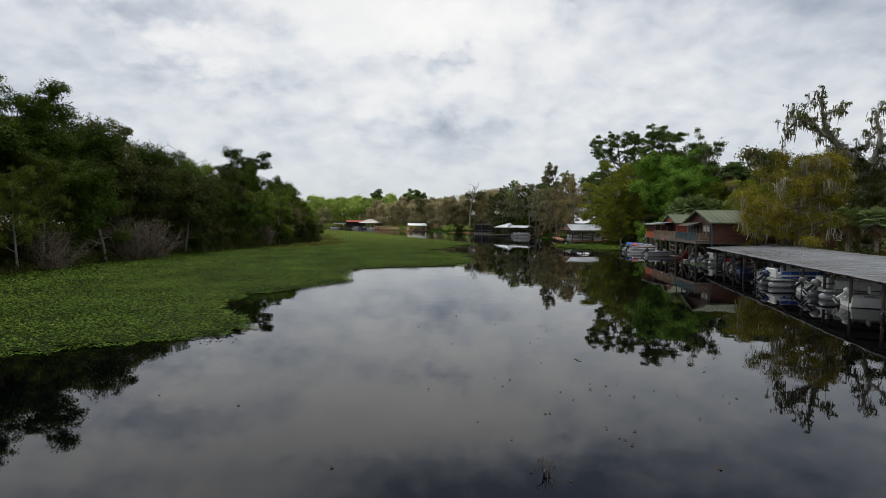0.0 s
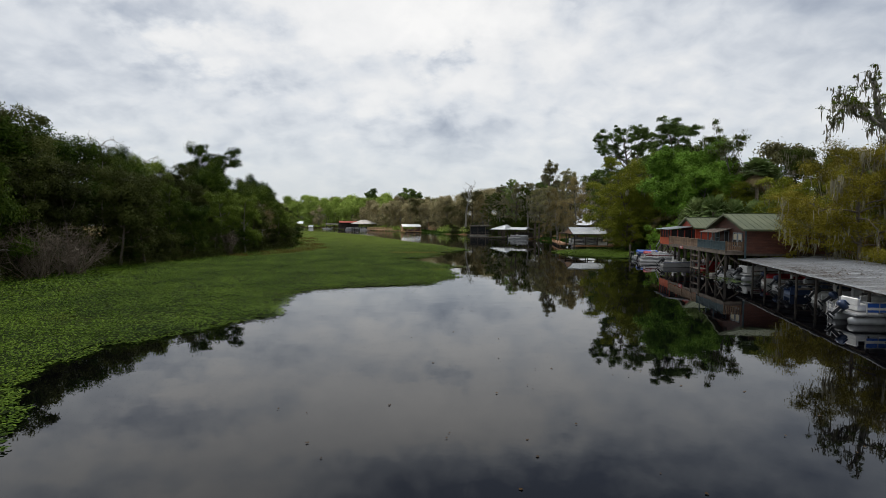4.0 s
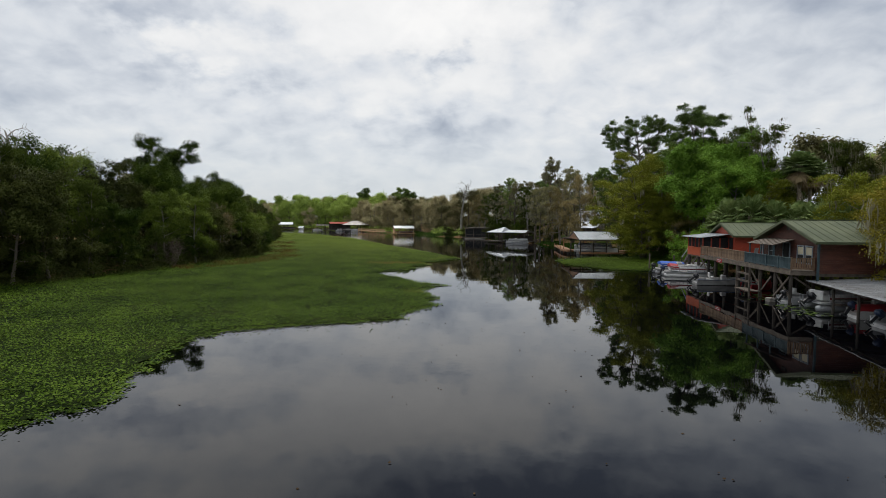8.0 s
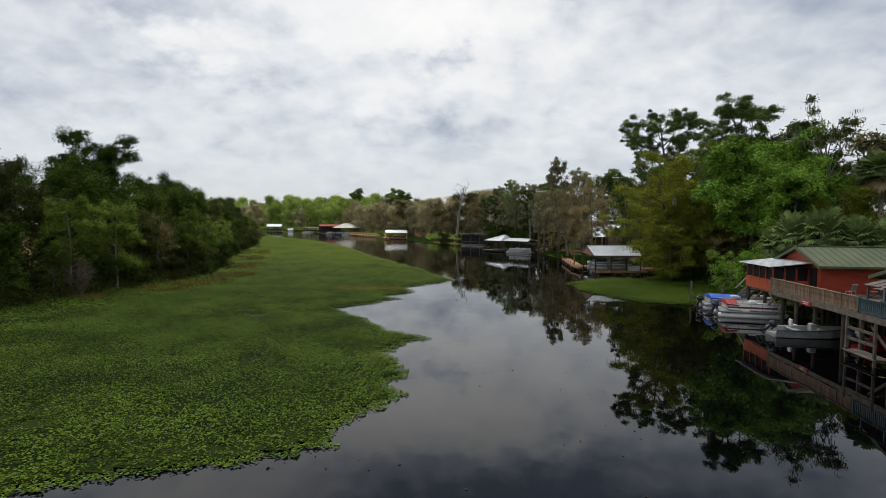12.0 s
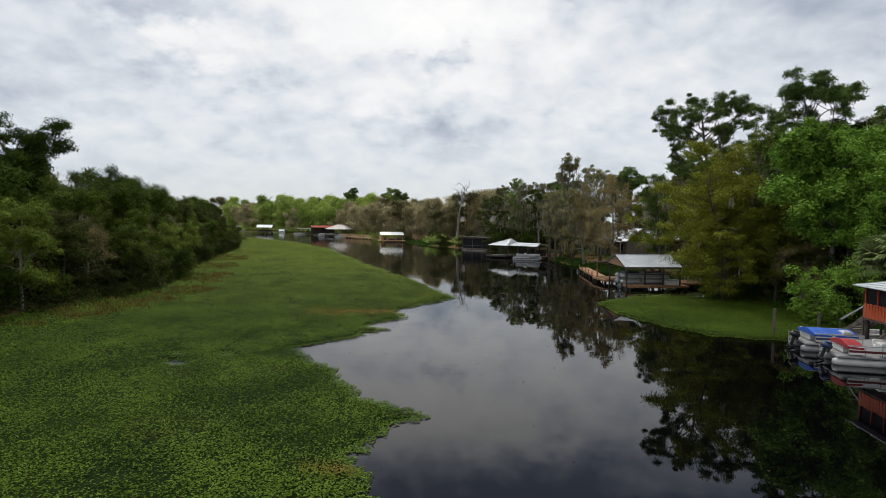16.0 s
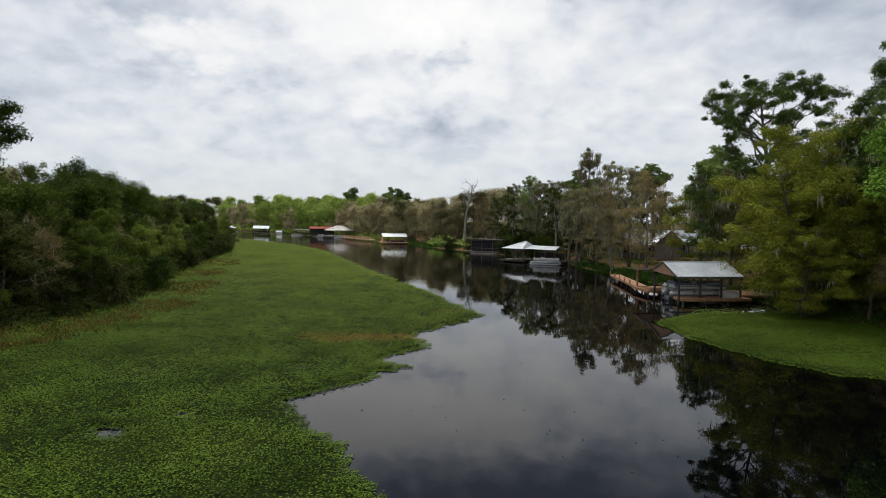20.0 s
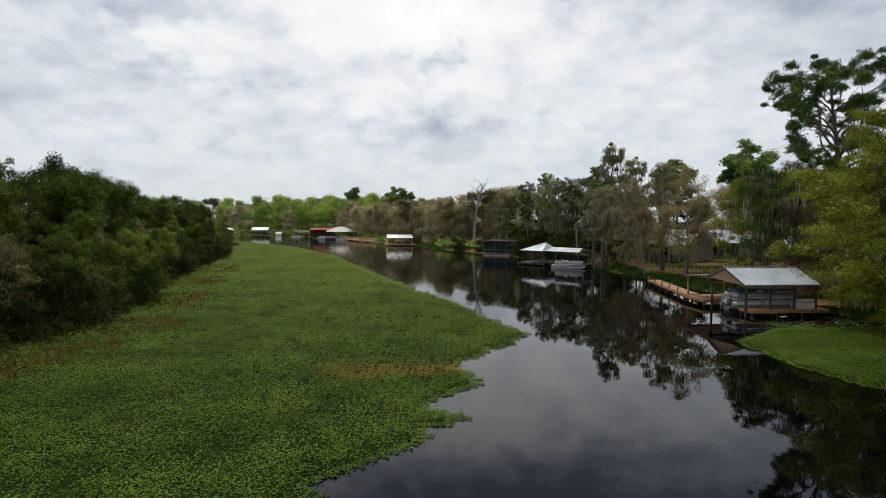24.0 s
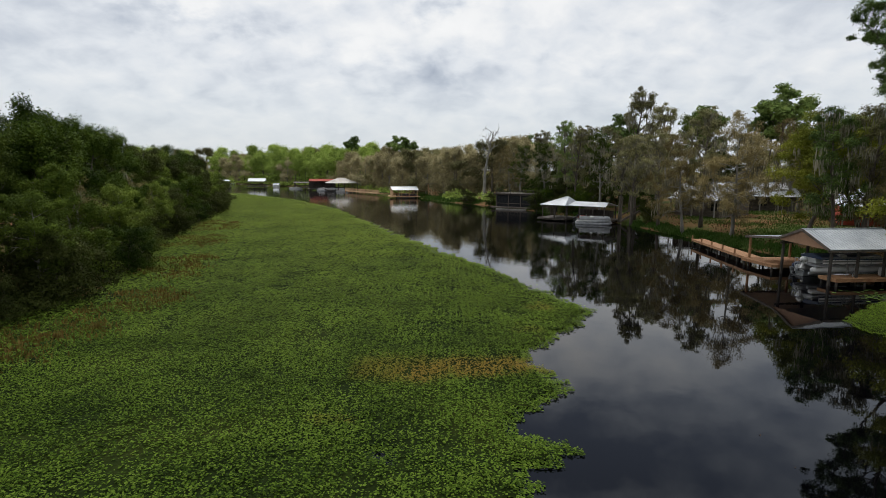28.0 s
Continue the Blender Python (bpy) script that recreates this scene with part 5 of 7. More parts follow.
# ---- parts of buildings ----
def slope(parent, name, a, b, c, d, mat, label="", ribs=0.0, thick=0.07, rib_mat=None):
    """A roof plane a-b-c-d (eave a to b, ridge d to c) as a slab, with raised seams every so often from eave to ridge."""
    a, b, c, d = (Vector(p) for p in (a, b, c, d))
    nrm = (b - a).cross(d - a).normalized()
    if nrm.z < 0:
        nrm = -nrm
    s = Solid().add([p for p in (a, b, c, d)] + [p + nrm * thick for p in (a, b, c, d)],
                    [(3, 2, 1, 0), (4, 5, 6, 7), (0, 1, 5, 4), (1, 2, 6, 5), (2, 3, 7, 6), (3, 0, 4, 7)])
    roof = part(name, s, mat, parent, label)
    if ribs:
        n = max(2, int((b - a).length / ribs))
        for k in range(n + 1):
            t = (k + 0.02) / (n + 0.04)
            p, q = a.lerp(b, t) + nrm * (thick + 0.015), d.lerp(c, t) + nrm * (thick + 0.015)
            part("seam", Solid().beam(p, q, 0.04, 0.028), rib_mat or mat, roof)
    return roof


def gable_roof(parent, x0, x1, yc, half_a, half_b, z_eave, z_ridge, mat, label, ribs=0.5, fascia=None):
    """Ridge along x at yc; eaves half_a towards -y and half_b towards +y."""
    slope(parent, "roof", (x0, yc - half_a, z_eave), (x1, yc - half_a, z_eave), (x1, yc, z_ridge), (x0, yc, z_ridge), mat, label, ribs)
    slope(parent, "roof", (x1, yc + half_b, z_eave), (x0, yc + half_b, z_eave), (x0, yc, z_ridge), (x1, yc, z_ridge), mat, label, ribs)
    part("ridge_cap", Solid().beam((x0, yc, z_ridge + 0.09), (x1, yc, z_ridge + 0.09), 0.28, 0.05), mat, parent)
    if fascia:
        for sgn, half in ((-1, half_a), (1, half_b)):
            part("barge_board", Solid().beam((x0 - 0.03, yc + sgn * half, z_eave - 0.04), (x0 - 0.03, yc, z_ridge - 0.04), 0.05, 0.2), fascia, parent)
            part("fascia", Solid().beam((x0, yc + sgn * half, z_eave - 0.03), (x1, yc + sgn * half, z_eave - 0.03), 0.05, 0.16), fascia, parent)


def railing(parent, a, b, z, mat, height=0.95, gap=0.14, name="railing", flat_boards=False):
    """Posts, two rails and single balusters from a to b on a deck at z."""
    a, b = Vector((*a, z)), Vector((*b, z))
    run = (b - a).length
    rail = part(name, Solid().beam(a + Vector((0, 0, height)), b + Vector((0, 0, height)), 0.14, 0.05), mat, parent)
    part("bottom_rail", Solid().beam(a + Vector((0, 0, 0.12)), b + Vector((0, 0, 0.12)), 0.05, 0.09), mat, rail)
    n = max(1, round(run / 1.9))
    for k in range(n + 1):
        p = a.lerp(b, k / n)
        part("rail_post", Solid().box(p.x, p.y, z + height / 2 + 0.02, 0.1, 0.1, height + 0.12), mat, rail)
    turn = math.degrees(math.atan2(b.y - a.y, b.x - a.x))
    me = Solid().box(0, 0, height / 2 + 0.04, 0.11 if flat_boards else 0.05, 0.035, height - 0.14, turn).mesh("baluster", mat)
    m = int(run / gap)
    rows_of("baluster", [tuple(a.lerp(b, (k + 0.5) / m)) for k in range(m)], me, rail)
    return rail


def framed_window(parent, x, y, z, w, h, turn=0.0, pane=SCREEN, trim=PAINT_GREYBLUE, blind=None):
    """A window on a wall; its face looks along -y before the turn."""
    ob = part("window", Solid().box(0, 0, 0, w, 0.04, h), pane, parent)
    ob.matrix_local = pose(x, y, z, 0, 0, turn)
    f = Solid()
    for sx in (-1, 1):
        f.box(sx * (w / 2 + 0.05), -0.035, 0, 0.1, 0.06, h + 0.2)
    for sz in (-1, 1):
        f.box(0, -0.035, sz * (h / 2 + 0.05), w, 0.06, 0.1)
    f.box(0, -0.03, 0, w, 0.04, 0.05)
    part("window_frame", f, trim, ob)
    if blind:
        part("blind", Solid().box(0, -0.028, h * 0.22, w - 0.04, 0.01, h * 0.5), blind, ob)
    return ob


def pilings(parent, spots, top, r=0.13, mat=WOOD_DARK, bottom=-2.0):
    me = Solid().post(0, 0, bottom, top, r).mesh("piling", mat)
    rows_of("piling", [(x, y, 0) for x, y in spots], me, parent)


# ---- boats ----
def outboard(parent, x, y, z, tilt=0.0, cowl=BLACK, size=1.0):
    """An outboard engine on a stern that looks towards -x; tilt raises it, in degrees."""
    m = pose(x, y, z, 0, tilt, 0) @ Matrix.Scale(size, 4)
    head = Solid().box(-0.22, 0, 0.38, 0.62, 0.42, 0.46, bevel=0.12).box(-0.20, 0, 0.64, 0.46, 0.34, 0.12, bevel=0.05)
    eng = part("outboard", head, cowl, parent, smooth=True)
    eng.matrix_local = m
    part("outboard_leg", Solid().box(-0.24, 0, -0.2, 0.22, 0.13, 0.75, bevel=0.04).box(-0.3, 0, -0.52, 0.5, 0.3, 0.03).box(-0.22, 0, -0.72, 0.55, 0.1, 0.12, bevel=0.04).box(0.02, 0, 0.1, 0.14, 0.24, 0.3), cowl if cowl == WHITE else BLACK, eng)
    part("propeller", Solid().box(-0.52, 0, -0.72, 0.05, 0.24, 0.05, 0, 20).box(-0.52, 0, -0.72, 0.05, 0.05, 0.24), BLACK, eng)
    return eng


def pontoon_boat(x, y, rz, label, length=6.4, fence=WHITE, stripe=MAROON, cover=None, cowl=BLACK, tilt=0, z=0.0, top=None, cover_to=None, group="boats at the docks"):
    """A pontoon boat, stern at local x = 0 looking towards -x, bow towards +x."""
    ob = thing("pontoon_boat", x, y, z, rz, label, "boat", group)
    for s in (-1, 1):
        tube = Solid().tube([(-0.1, s * 0.85, 0.18), (0.15, s * 0.85, 0.18), (length - 0.9, s * 0.85, 0.18), (length - 0.25, s * 0.85, 0.3), (length, s * 0.85, 0.42)], [0.18, 0.27, 0.27, 0.2, 0.05], 12)
        part("pontoon", tube, WHITE if fence == WHITE_LIFTED else ALU, ob, smooth=True)
    part("deck", Solid().box(length / 2 - 0.1, 0, 0.56, length - 0.2, 2.45, 0.1), ALU, ob)
    part("carpet", Solid().box(length / 2 - 0.1, 0, 0.616, length - 0.3, 2.35, 0.012), GREY_SEAT, ob)
    for s in (-1, 1):
        side = part("fence_panel", Solid().box(length / 2 + 0.1, s * 1.18, 0.98, length - 1.0, 0.04, 0.5), fence, ob)
        part("stripe", Solid().box(length / 2 + 0.1, s * 1.205, 0.93, length - 1.0, 0.012, 0.14), stripe, side)
        part("fence_rail", Solid().beam((0.55, s * 1.18, 1.26), (length - 0.3, s * 1.18, 1.26), 0.05), ALU, ob)
        for k in range(6):
            part("stanchion", Solid().box(0.6 + k * (length - 1.0) / 5, s * 1.18, 0.93, 0.045, 0.055, 0.64), ALU, ob)
        part("bench", Solid().box(length - 1.6, s * 0.82, 0.85, 1.9, 0.6, 0.42, bevel=0.06).box(length - 1.6, s * 1.06, 1.15, 1.9, 0.14, 0.4, bevel=0.05), fence if fence != BLUE else WHITE, ob)
    part("fence_panel", Solid().box(length - 0.38, 0, 0.98, 0.04, 1.5, 0.5), fence, ob)
    part("stern_bench", Solid().box(0.9, 0.35, 0.85, 0.6, 1.5, 0.42, bevel=0.06).box(0.66, 0.35, 1.15, 0.14, 1.5, 0.45, bevel=0.05), WHITE, ob)
    part("console", Solid().box(2.6, -0.75, 1.05, 0.55, 0.7, 0.85, bevel=0.08), WHITE, ob)
    part("stern_ladder", Solid().beam((-0.12, 0.7, 0.0), (-0.12, 0.7, 1.0), 0.04).beam((-0.12, 1.05, 0.0), (-0.12, 1.05, 1.0), 0.04).beam((-0.12, 0.7, 0.25), (-0.12, 1.05, 0.25), 0.04).beam((-0.12, 0.7, 0.5), (-0.12, 1.05, 0.5), 0.04).beam((-0.12, 0.7, 0.98), (-0.12, 1.05, 0.98), 0.04), ALU, ob)
    if cover:
        fore = length - 0.3 if cover_to is None else cover_to
        c = Solid().prism([(-1.22, 1.22), (-0.6, 1.42), (0, 1.5), (0.6, 1.42), (1.22, 1.22), (1.22, 1.1), (-1.22, 1.1)], lambda u, w: (0.5, u, w), lambda u, w: (fore, u, w - 0.06))
        part("cover", c, cover, ob)
    if top:
        for xx in (1.6, 3.6):
            part("top_frame", Solid().tube([(xx, -1.15, 1.2), (xx, -1.1, 2.0), (xx, 0, 2.12), (xx, 1.1, 2.0), (xx, 1.15, 1.2)], [0.02] * 5, 5), ALU, ob)
        part("bimini_top", Solid().prism([(-1.15, 2.0), (-0.6, 2.12), (0.6, 2.12), (1.15, 2.0), (0.6, 2.06), (-0.6, 2.06)], lambda u, w: (1.3, u, w), lambda u, w: (3.9, u, w)), top, ob)
    outboard(ob, -0.12, -0.1, 0.62, tilt, cowl, 0.85)
    return ob


def skiff(x, y, rz, label, length=5.0, hull=WHITE, inside=GREY_SEAT, cowl=BLACK, tilt=0, trim=None, cover=None, group="boats at the docks"):
    """An open motorboat, stern at local x = 0, bow towards +x."""
    ob = thing("motorboat", x, y, 0, rz, label, "boat", group)
    st = [(0, 0.92, 0.62, -0.12), (0.35, 1.0, 0.62, -0.12), (0.7, 0.82, 0.70, -0.05), (0.9, 0.42, 0.80, 0.15), (1.0, 0.05, 0.86, 0.5)]
    v, f = [], []
    for t, w, top, keel in st:
        xx = t * length
        v += [(xx, -w, top), (xx, -w * 0.85, 0.1 + keel * 0.5), (xx, 0, keel), (xx, w * 0.85, 0.1 + keel * 0.5), (xx, w, top), (xx, w * 0.88, top - 0.02), (xx, w * 0.75, top - 0.4), (xx, -w * 0.75, top - 0.4), (xx, -w * 0.88, top - 0.02)]
    for i in range(len(st) - 1):
        f += [(i * 9 + k, i * 9 + (k + 1) % 9, (i + 1) * 9 + (k + 1) % 9, (i + 1) * 9 + k) for k in range(9)]
    f += [tuple(range(9))[::-1], tuple((len(st) - 1) * 9 + k for k in range(9))]
    part("hull", Solid().add(v, f), hull, ob)
    if trim:
        for s in (-1, 1):
            part("rub_rail", Solid().tube([(t * length, s * (w + 0.015), top - 0.05) for t, w, top, _ in st], [0.035] * 5, 5), trim, ob)
    part("thwart", Solid().box(length * 0.28, 0, 0.52, 0.42, 1.5, 0.14, bevel=0.04), inside, ob)
    part("thwart", Solid().box(length * 0.6, 0, 0.56, 0.4, 1.35, 0.14, bevel=0.04), inside, ob)
    seat = part("seat", Solid().box(length * 0.3, 0.3, 0.78, 0.42, 0.42, 0.12, bevel=0.04).box(length * 0.3 - 0.18, 0.3, 1.02, 0.1, 0.42, 0.42, bevel=0.04), WHITE, ob)
    part("seat_post", Solid().post(length * 0.3, 0.3, 0.55, 0.75, 0.04), ALU, seat)
    part("console", Solid().box(length * 0.48, -0.35, 0.78, 0.4, 0.5, 0.55, bevel=0.06), hull, ob)
    if cover:
        c = Solid().prism([(-0.92, 0.66), (-0.4, 0.95), (0.4, 0.95), (0.92, 0.66), (0.92, 0.58), (-0.92, 0.58)], lambda u, w: (0.1, u, w), lambda u, w: (length * 0.8, u * 0.7, w + 0.05))
        part("cover", c, cover, ob)
    outboard(ob, -0.02, 0, 0.52, tilt, cowl, 0.82)
    return ob


# ---- long boat shed on the east side ----
SHED = math.degrees(math.atan2(-0.979, -0.204))           # its front edge runs towards the south
ex, ey = Vector((-0.204, -0.979)), Vector((0.979, -0.204))


def shed_at(u, v):
    p = Vector((32.8, 67.0)) + ex * u + ey * v
    return p.x, p.y


shed = thing("boat_shed", 32.8, 67.0, 0, SHED, "long open boat shed with a flat grey metal roof", "boat shed")
# local x runs along the front, local y towards the bank is positive
panel = Solid().add([(0, -0.35, 0), (0.9, -0.35, 0), (0.9, 7.4, 0.48), (0, 7.4, 0.48), (0, -0.35, 0.03), (0.9, -0.35, 0.03), (0.9, 7.4, 0.51), (0, 7.4, 0.51)],
                    [(3, 2, 1, 0), (4, 5, 6, 7), (0, 1, 5, 4), (1, 2, 6, 5), (2, 3, 7, 6), (3, 0, 4, 7)])
for k in range(3):
    panel.beam((0.05 + 0.3 * k, -0.35, 0.04), (0.05 + 0.3 * k, 7.4, 0.52), 0.045, 0.035)
panel = panel.mesh("roof_panel", ROOF_SHED)
prng = random.Random(8)
for k in range(56):
    ob = new("roof_panel", panel)
    ob.parent = shed
    ob.matrix_local = pose(0.9 * k, 0, 1.9 + prng.uniform(-0.012, 0.012), 0, prng.uniform(-0.3, 0.3), 0)
for v, z in ((0.0, 1.84), (3.6, 2.06), (7.0, 2.28)):
    part("roof_beam", Solid().beam((0, v, z), (50.4, v, z), 0.09, 0.2), WOOD_GREY, shed)
for k in range(15):
    for v, z in ((0.05, 1.78), (3.6, 2.0), (7.0, 2.2)):
        part("post", Solid().post(0.15 + 3.55 * k, v, -1.9, z, 0.1), WOOD_DARK, shed)
    part("rafter", Solid().beam((0.15 + 3.55 * k, -0.25, 1.8), (0.15 + 3.55 * k, 7.3, 2.25), 0.06, 0.16), WOOD_GREY, shed)
for k in (1, 3, 4, 7, 9, 12):
    part("side_rail", Solid().beam((0.15 + 3.55 * k, 0.1, 0.62), (0.15 + 3.55 * k, 7, 0.72), 0.05, 0.14).beam((0.15 + 3.55 * k, 0.1, 1.0), (0.15 + 3.55 * k, 7, 1.1), 0.05, 0.1), WOOD_GREY, shed)
part("walkway", Solid().box(25, 6.9, 0.62, 50, 1.2, 0.1), WOOD_GREY, shed)

r = np.random.default_rng(61)
litter = Solid()
for k in range(900):
    u, v = r.normal(15.5, 3.4), abs(r.normal(0, 3.2)) % 7.0
    z, s, a = 1.96 + (v + 0.35) * 0.062 + r.uniform(0, 0.02), r.uniform(0.05, 0.12), r.uniform(0, 6.3)
    litter.add([(u + s * math.cos(a), v + s * math.sin(a), z), (u - s * 0.5 * math.sin(a), v + s * 0.5 * math.cos(a), z + 0.01), (u - s * math.cos(a), v - s * math.sin(a), z + 0.008), (u + s * 0.5 * math.sin(a), v - s * 0.5 * math.cos(a), z)], [(0, 1, 2, 3)])
single("roof_leaf_litter", litter, LITTER, "brown fallen leaves lying on the shed roof under the cypress", "fallen leaves", kind="stuff", x=32.8, y=67.0, rz=SHED)

HEAD = math.degrees(math.atan2(ey.y, ey.x))                # bows point at the bank


def stall(u, out=0.9):
    return (*shed_at(u, -out), HEAD)


def moor(make, u, label, out=0.9, skew=0.0, **more):
    x, y, rz = stall(u, out)
    return make(x, y, rz + skew, label, **more)


moor(pontoon_boat, 1.9, "white pontoon boat with a tilted black outboard in the boat shed", 0.7, 12, length=4.8, cowl=BLACK, tilt=48)
moor(skiff, 5.4, "white motorboat under a faded red canvas in the boat shed", -0.5, -2, cover=RED, cowl=NAVY, tilt=30)
moor(skiff, 8.9, "grey motorboat with a dark engine in the boat shed", -0.4, 4, hull=ALU, cowl=NAVY, tilt=40)
moor(skiff, 12.6, "dark blue motorboat with a large tilted black outboard", 0.0, -3, hull=NAVY, cowl=BLACK, tilt=55)
moor(skiff, 16.2, "white motorboat with grey seats in the boat shed", -0.7, 2, cowl=BLACK, tilt=35)
moor(skiff, 19.6, "white motorboat with a dark engine in the boat shed", -0.3, -4, cowl=NAVY, tilt=50)
moor(pontoon_boat, 25.0, "pontoon boat with bright blue side panels and white bow seats", 1.3, 9, length=4.2, fence=BLUE, stripe=WHITE, cowl=NAVY, tilt=45)
moor(skiff, 28.6, "white motorboat with a grey tilted outboard in the boat shed", 0.0, 5, cowl=GREY_SEAT, tilt=50)
moor(pontoon_boat, 31.6, "white pontoon boat with pale seats and a tilted grey outboard", 0.3, 6, length=4.4, cowl=GREY_SEAT, tilt=48, stripe=WHITE)
moor(skiff, 35.2, "white open motorboat with a white tilted outboard", 0.0, -3, cowl=WHITE, tilt=52)
moor(skiff, 22.3, "black-hulled motorboat with a tall black outboard in the boat shed", 0.1, 3, hull=BLACK, cowl=BLACK, tilt=42, length=4.4)
moor(skiff, 43.8, "grey motorboat with a black outboard at the shed's end", 0.0, -2, hull=ALU, cowl=BLACK, tilt=46, length=4.6)
moor(skiff, 40.3, "white motorboat with a black outboard in the boat shed", -0.2, 2, cowl=BLACK, tilt=40)

# ---- brown cabin on piles with its teal porch ----
CABINS = pose(31.0, 65.5, 0, 0, 0, -4.3) @ pose(-31.0, -65.5, 0)      # the cabins' common front bends away from the shed's


def cabin_at(x, y):
    p = CABINS @ Vector((x, y, 0))
    return p.x, p.y


brown = thing("brown_cabin", 0, 0, 0, 0, "reddish-brown log-sided cabin on piles with an olive green metal roof", "cabin")
brown.matrix_world = CABINS
X0, X1, Y0, Y1, YC, ZF, ZE, ZR = 32.7, 42.0, 66.3, 75.0, 70.65, 2.55, 5.0, 6.5
for nm, s in (("wall", Solid().box((X0 + X1) / 2, Y0 + 0.08, (ZF + ZE) / 2, X1 - X0, 0.16, ZE - ZF)), ("wall", Solid().box((X0 + X1) / 2, Y1 - 0.08, (ZF + ZE) / 2, X1 - X0, 0.16, ZE - ZF)),
              ("wall", Solid().box(X1 - 0.08, YC, (ZF + ZE) / 2, 0.16, Y1 - Y0 - 0.32, ZE - ZF)),
              ("gable_wall", Solid().prism([(Y0 + 0.17, ZF), (Y1 - 0.17, ZF), (Y1 - 0.17, ZE), (YC, ZR - 0.1), (Y0 + 0.17, ZE)], lambda u, w: (X0 + 0.16, u, w), lambda u, w: (X0, u, w))),
              ("floor", Solid().box((X0 + X1) / 2, YC, ZF - 0.12, X1 - X0, Y1 - Y0, 0.22))):
    part(nm, s, SIDING_BROWN if nm != "floor" else WOOD_DARK, brown)
for k in range(15):
    z = ZF + 0.16 * k + 0.06
    part("log_course", Solid().beam((X0, Y0 - 0.012, z), (X1, Y0 - 0.012, z), 0.05, 0.135), SIDING_BROWN, brown)
    part("log_course", Solid().beam((X0 - 0.012, Y0 + 0.17, z), (X0 - 0.012, Y1 - 0.17, z), 0.05, 0.135), SIDING_BROWN, brown)
gable_roof(brown, X0 - 0.55, X1 + 0.3, YC, 5.1, 5.1, ZE - 0.12, ZR, ROOF_GREEN, "olive green ribbed metal roof", 0.6, ROOF_GREEN)
part("gable_vent", Solid().box(X0 - 0.03, YC, ZR - 0.62, 0.06, 0.7, 0.3), WOOD_DARK, brown)
part("corner_board", Solid().box(X0 - 0.02, Y0 - 0.02, 3.45, 0.14, 0.14, 3.1), PAINT_TEAL, brown)
part("corner_board", Solid().box(X0 - 0.02, Y1 + 0.02, 3.6, 0.14, 0.14, 2.2), PAINT_GREYBLUE, brown)
for y in (67.5, 68.7):
    framed_window(brown, X0 - 0.03, y, 3.85, 0.85, 1.25, -90, SCREEN, PAINT_GREYBLUE, CREAM)
framed_window(brown, X0 - 0.03, 73.4, 3.9, 0.9, 1.2, -90)
door = part("door", Solid().box(X0 - 0.03, 70.9, 3.6, 0.06, 0.95, 2.05), SCREEN, brown, "dark screened porch door")
part("door_frame", Solid().box(X0 - 0.045, 70.37, 3.62, 0.09, 0.1, 2.12).box(X0 - 0.045, 71.43, 3.62, 0.09, 0.1, 2.12).box(X0 - 0.045, 70.9, 4.68, 0.09, 1.16, 0.1), PAINT_GREYBLUE, door)
slope(brown, "porch_roof", (31.0, 74.3, 4.5), (31.0, 69.6, 4.5), (32.6, 69.6, 4.95), (32.6, 74.3, 4.95), WOOD_GREY, "weathered grey porch awning", 0.6, 0.04)
for y in (69.8, 72.0, 74.1):
    part("porch_post", Solid().box(31.12, y, 3.6, 0.1, 0.1, 1.8), PAINT_TEAL, brown)
part("porch_deck", Solid().box(31.8, 70.7, ZF + 0.12, 1.75, 8.2, 0.12), WOOD_GREY, brown)
part("deck_skirt", Solid().box(30.93, 70.7, ZF - 0.06, 0.06, 8.2, 0.26).box(31.8, 66.62, ZF - 0.06, 1.75, 0.06, 0.26), WOOD_GREY, brown)
railing(brown, (31.0, 66.7), (31.0, 74.7), ZF + 0.18, PAINT_TEAL, 0.92, 0.17, flat_boards=True)
railing(brown, (31.0, 66.7), (32.6, 66.7), ZF + 0.18, WOOD_RAIL, 0.92, 0.17, flat_boards=True)
pilings(brown, [(x, y) for x in (31.1, 34.0, 37.5, 41.2) for y in (66.9, 69.3, 71.8, 74.4)], ZF - 0.2, 0.14)
for a, b in (((31.1, 66.9, 0.5), (31.1, 69.1, 2.2)), ((31.1, 71.6, 0.6), (31.1, 70.0, 1.9)), ((31.1, 71.6, 0.6), (31.1, 73.6, 2.1)), ((31.0, 69.3, 0.4), (31.1, 67.1, 2.2)), ((33.8, 66.9, 0.5), (31.3, 66.9, 2.2))):
    part("brace", Solid().beam(a, b, 0.09, 0.13), WOOD_GREY, brown)
pier = thing("landing_stage", 0, 0, 0, 0, "grey weathered stepped landing stage under the cabin porch", "landing")
pier.matrix_world = CABINS
for y in (71.8, 74.4):
    for x in (30.2, 31.0):
        part("upright", Solid().box(x, y, 0.7, 0.13, 0.13, 3.6), WOOD_GREY, pier)
for z in (0.42, 1.25, 1.9):
    part("crosspiece", Solid().beam((30.2, 71.7, z), (30.2, 74.5, z), 0.06, 0.16), WOOD_GREY, pier)
for k in range(5):
    part("board", Solid().box(30.15 + 0.2 * k, 73.1, 0.46, 0.18, 2.9, 0.045), WOOD_GREY, pier)
single("concrete_block", Solid().box(0, 0, 0, 0.55, 0.45, 0.7, bevel=0.04), CONCRETE, "stained concrete footing block in the water", "block", x=30.9, y=69.0, z=-0.05, rz=12)

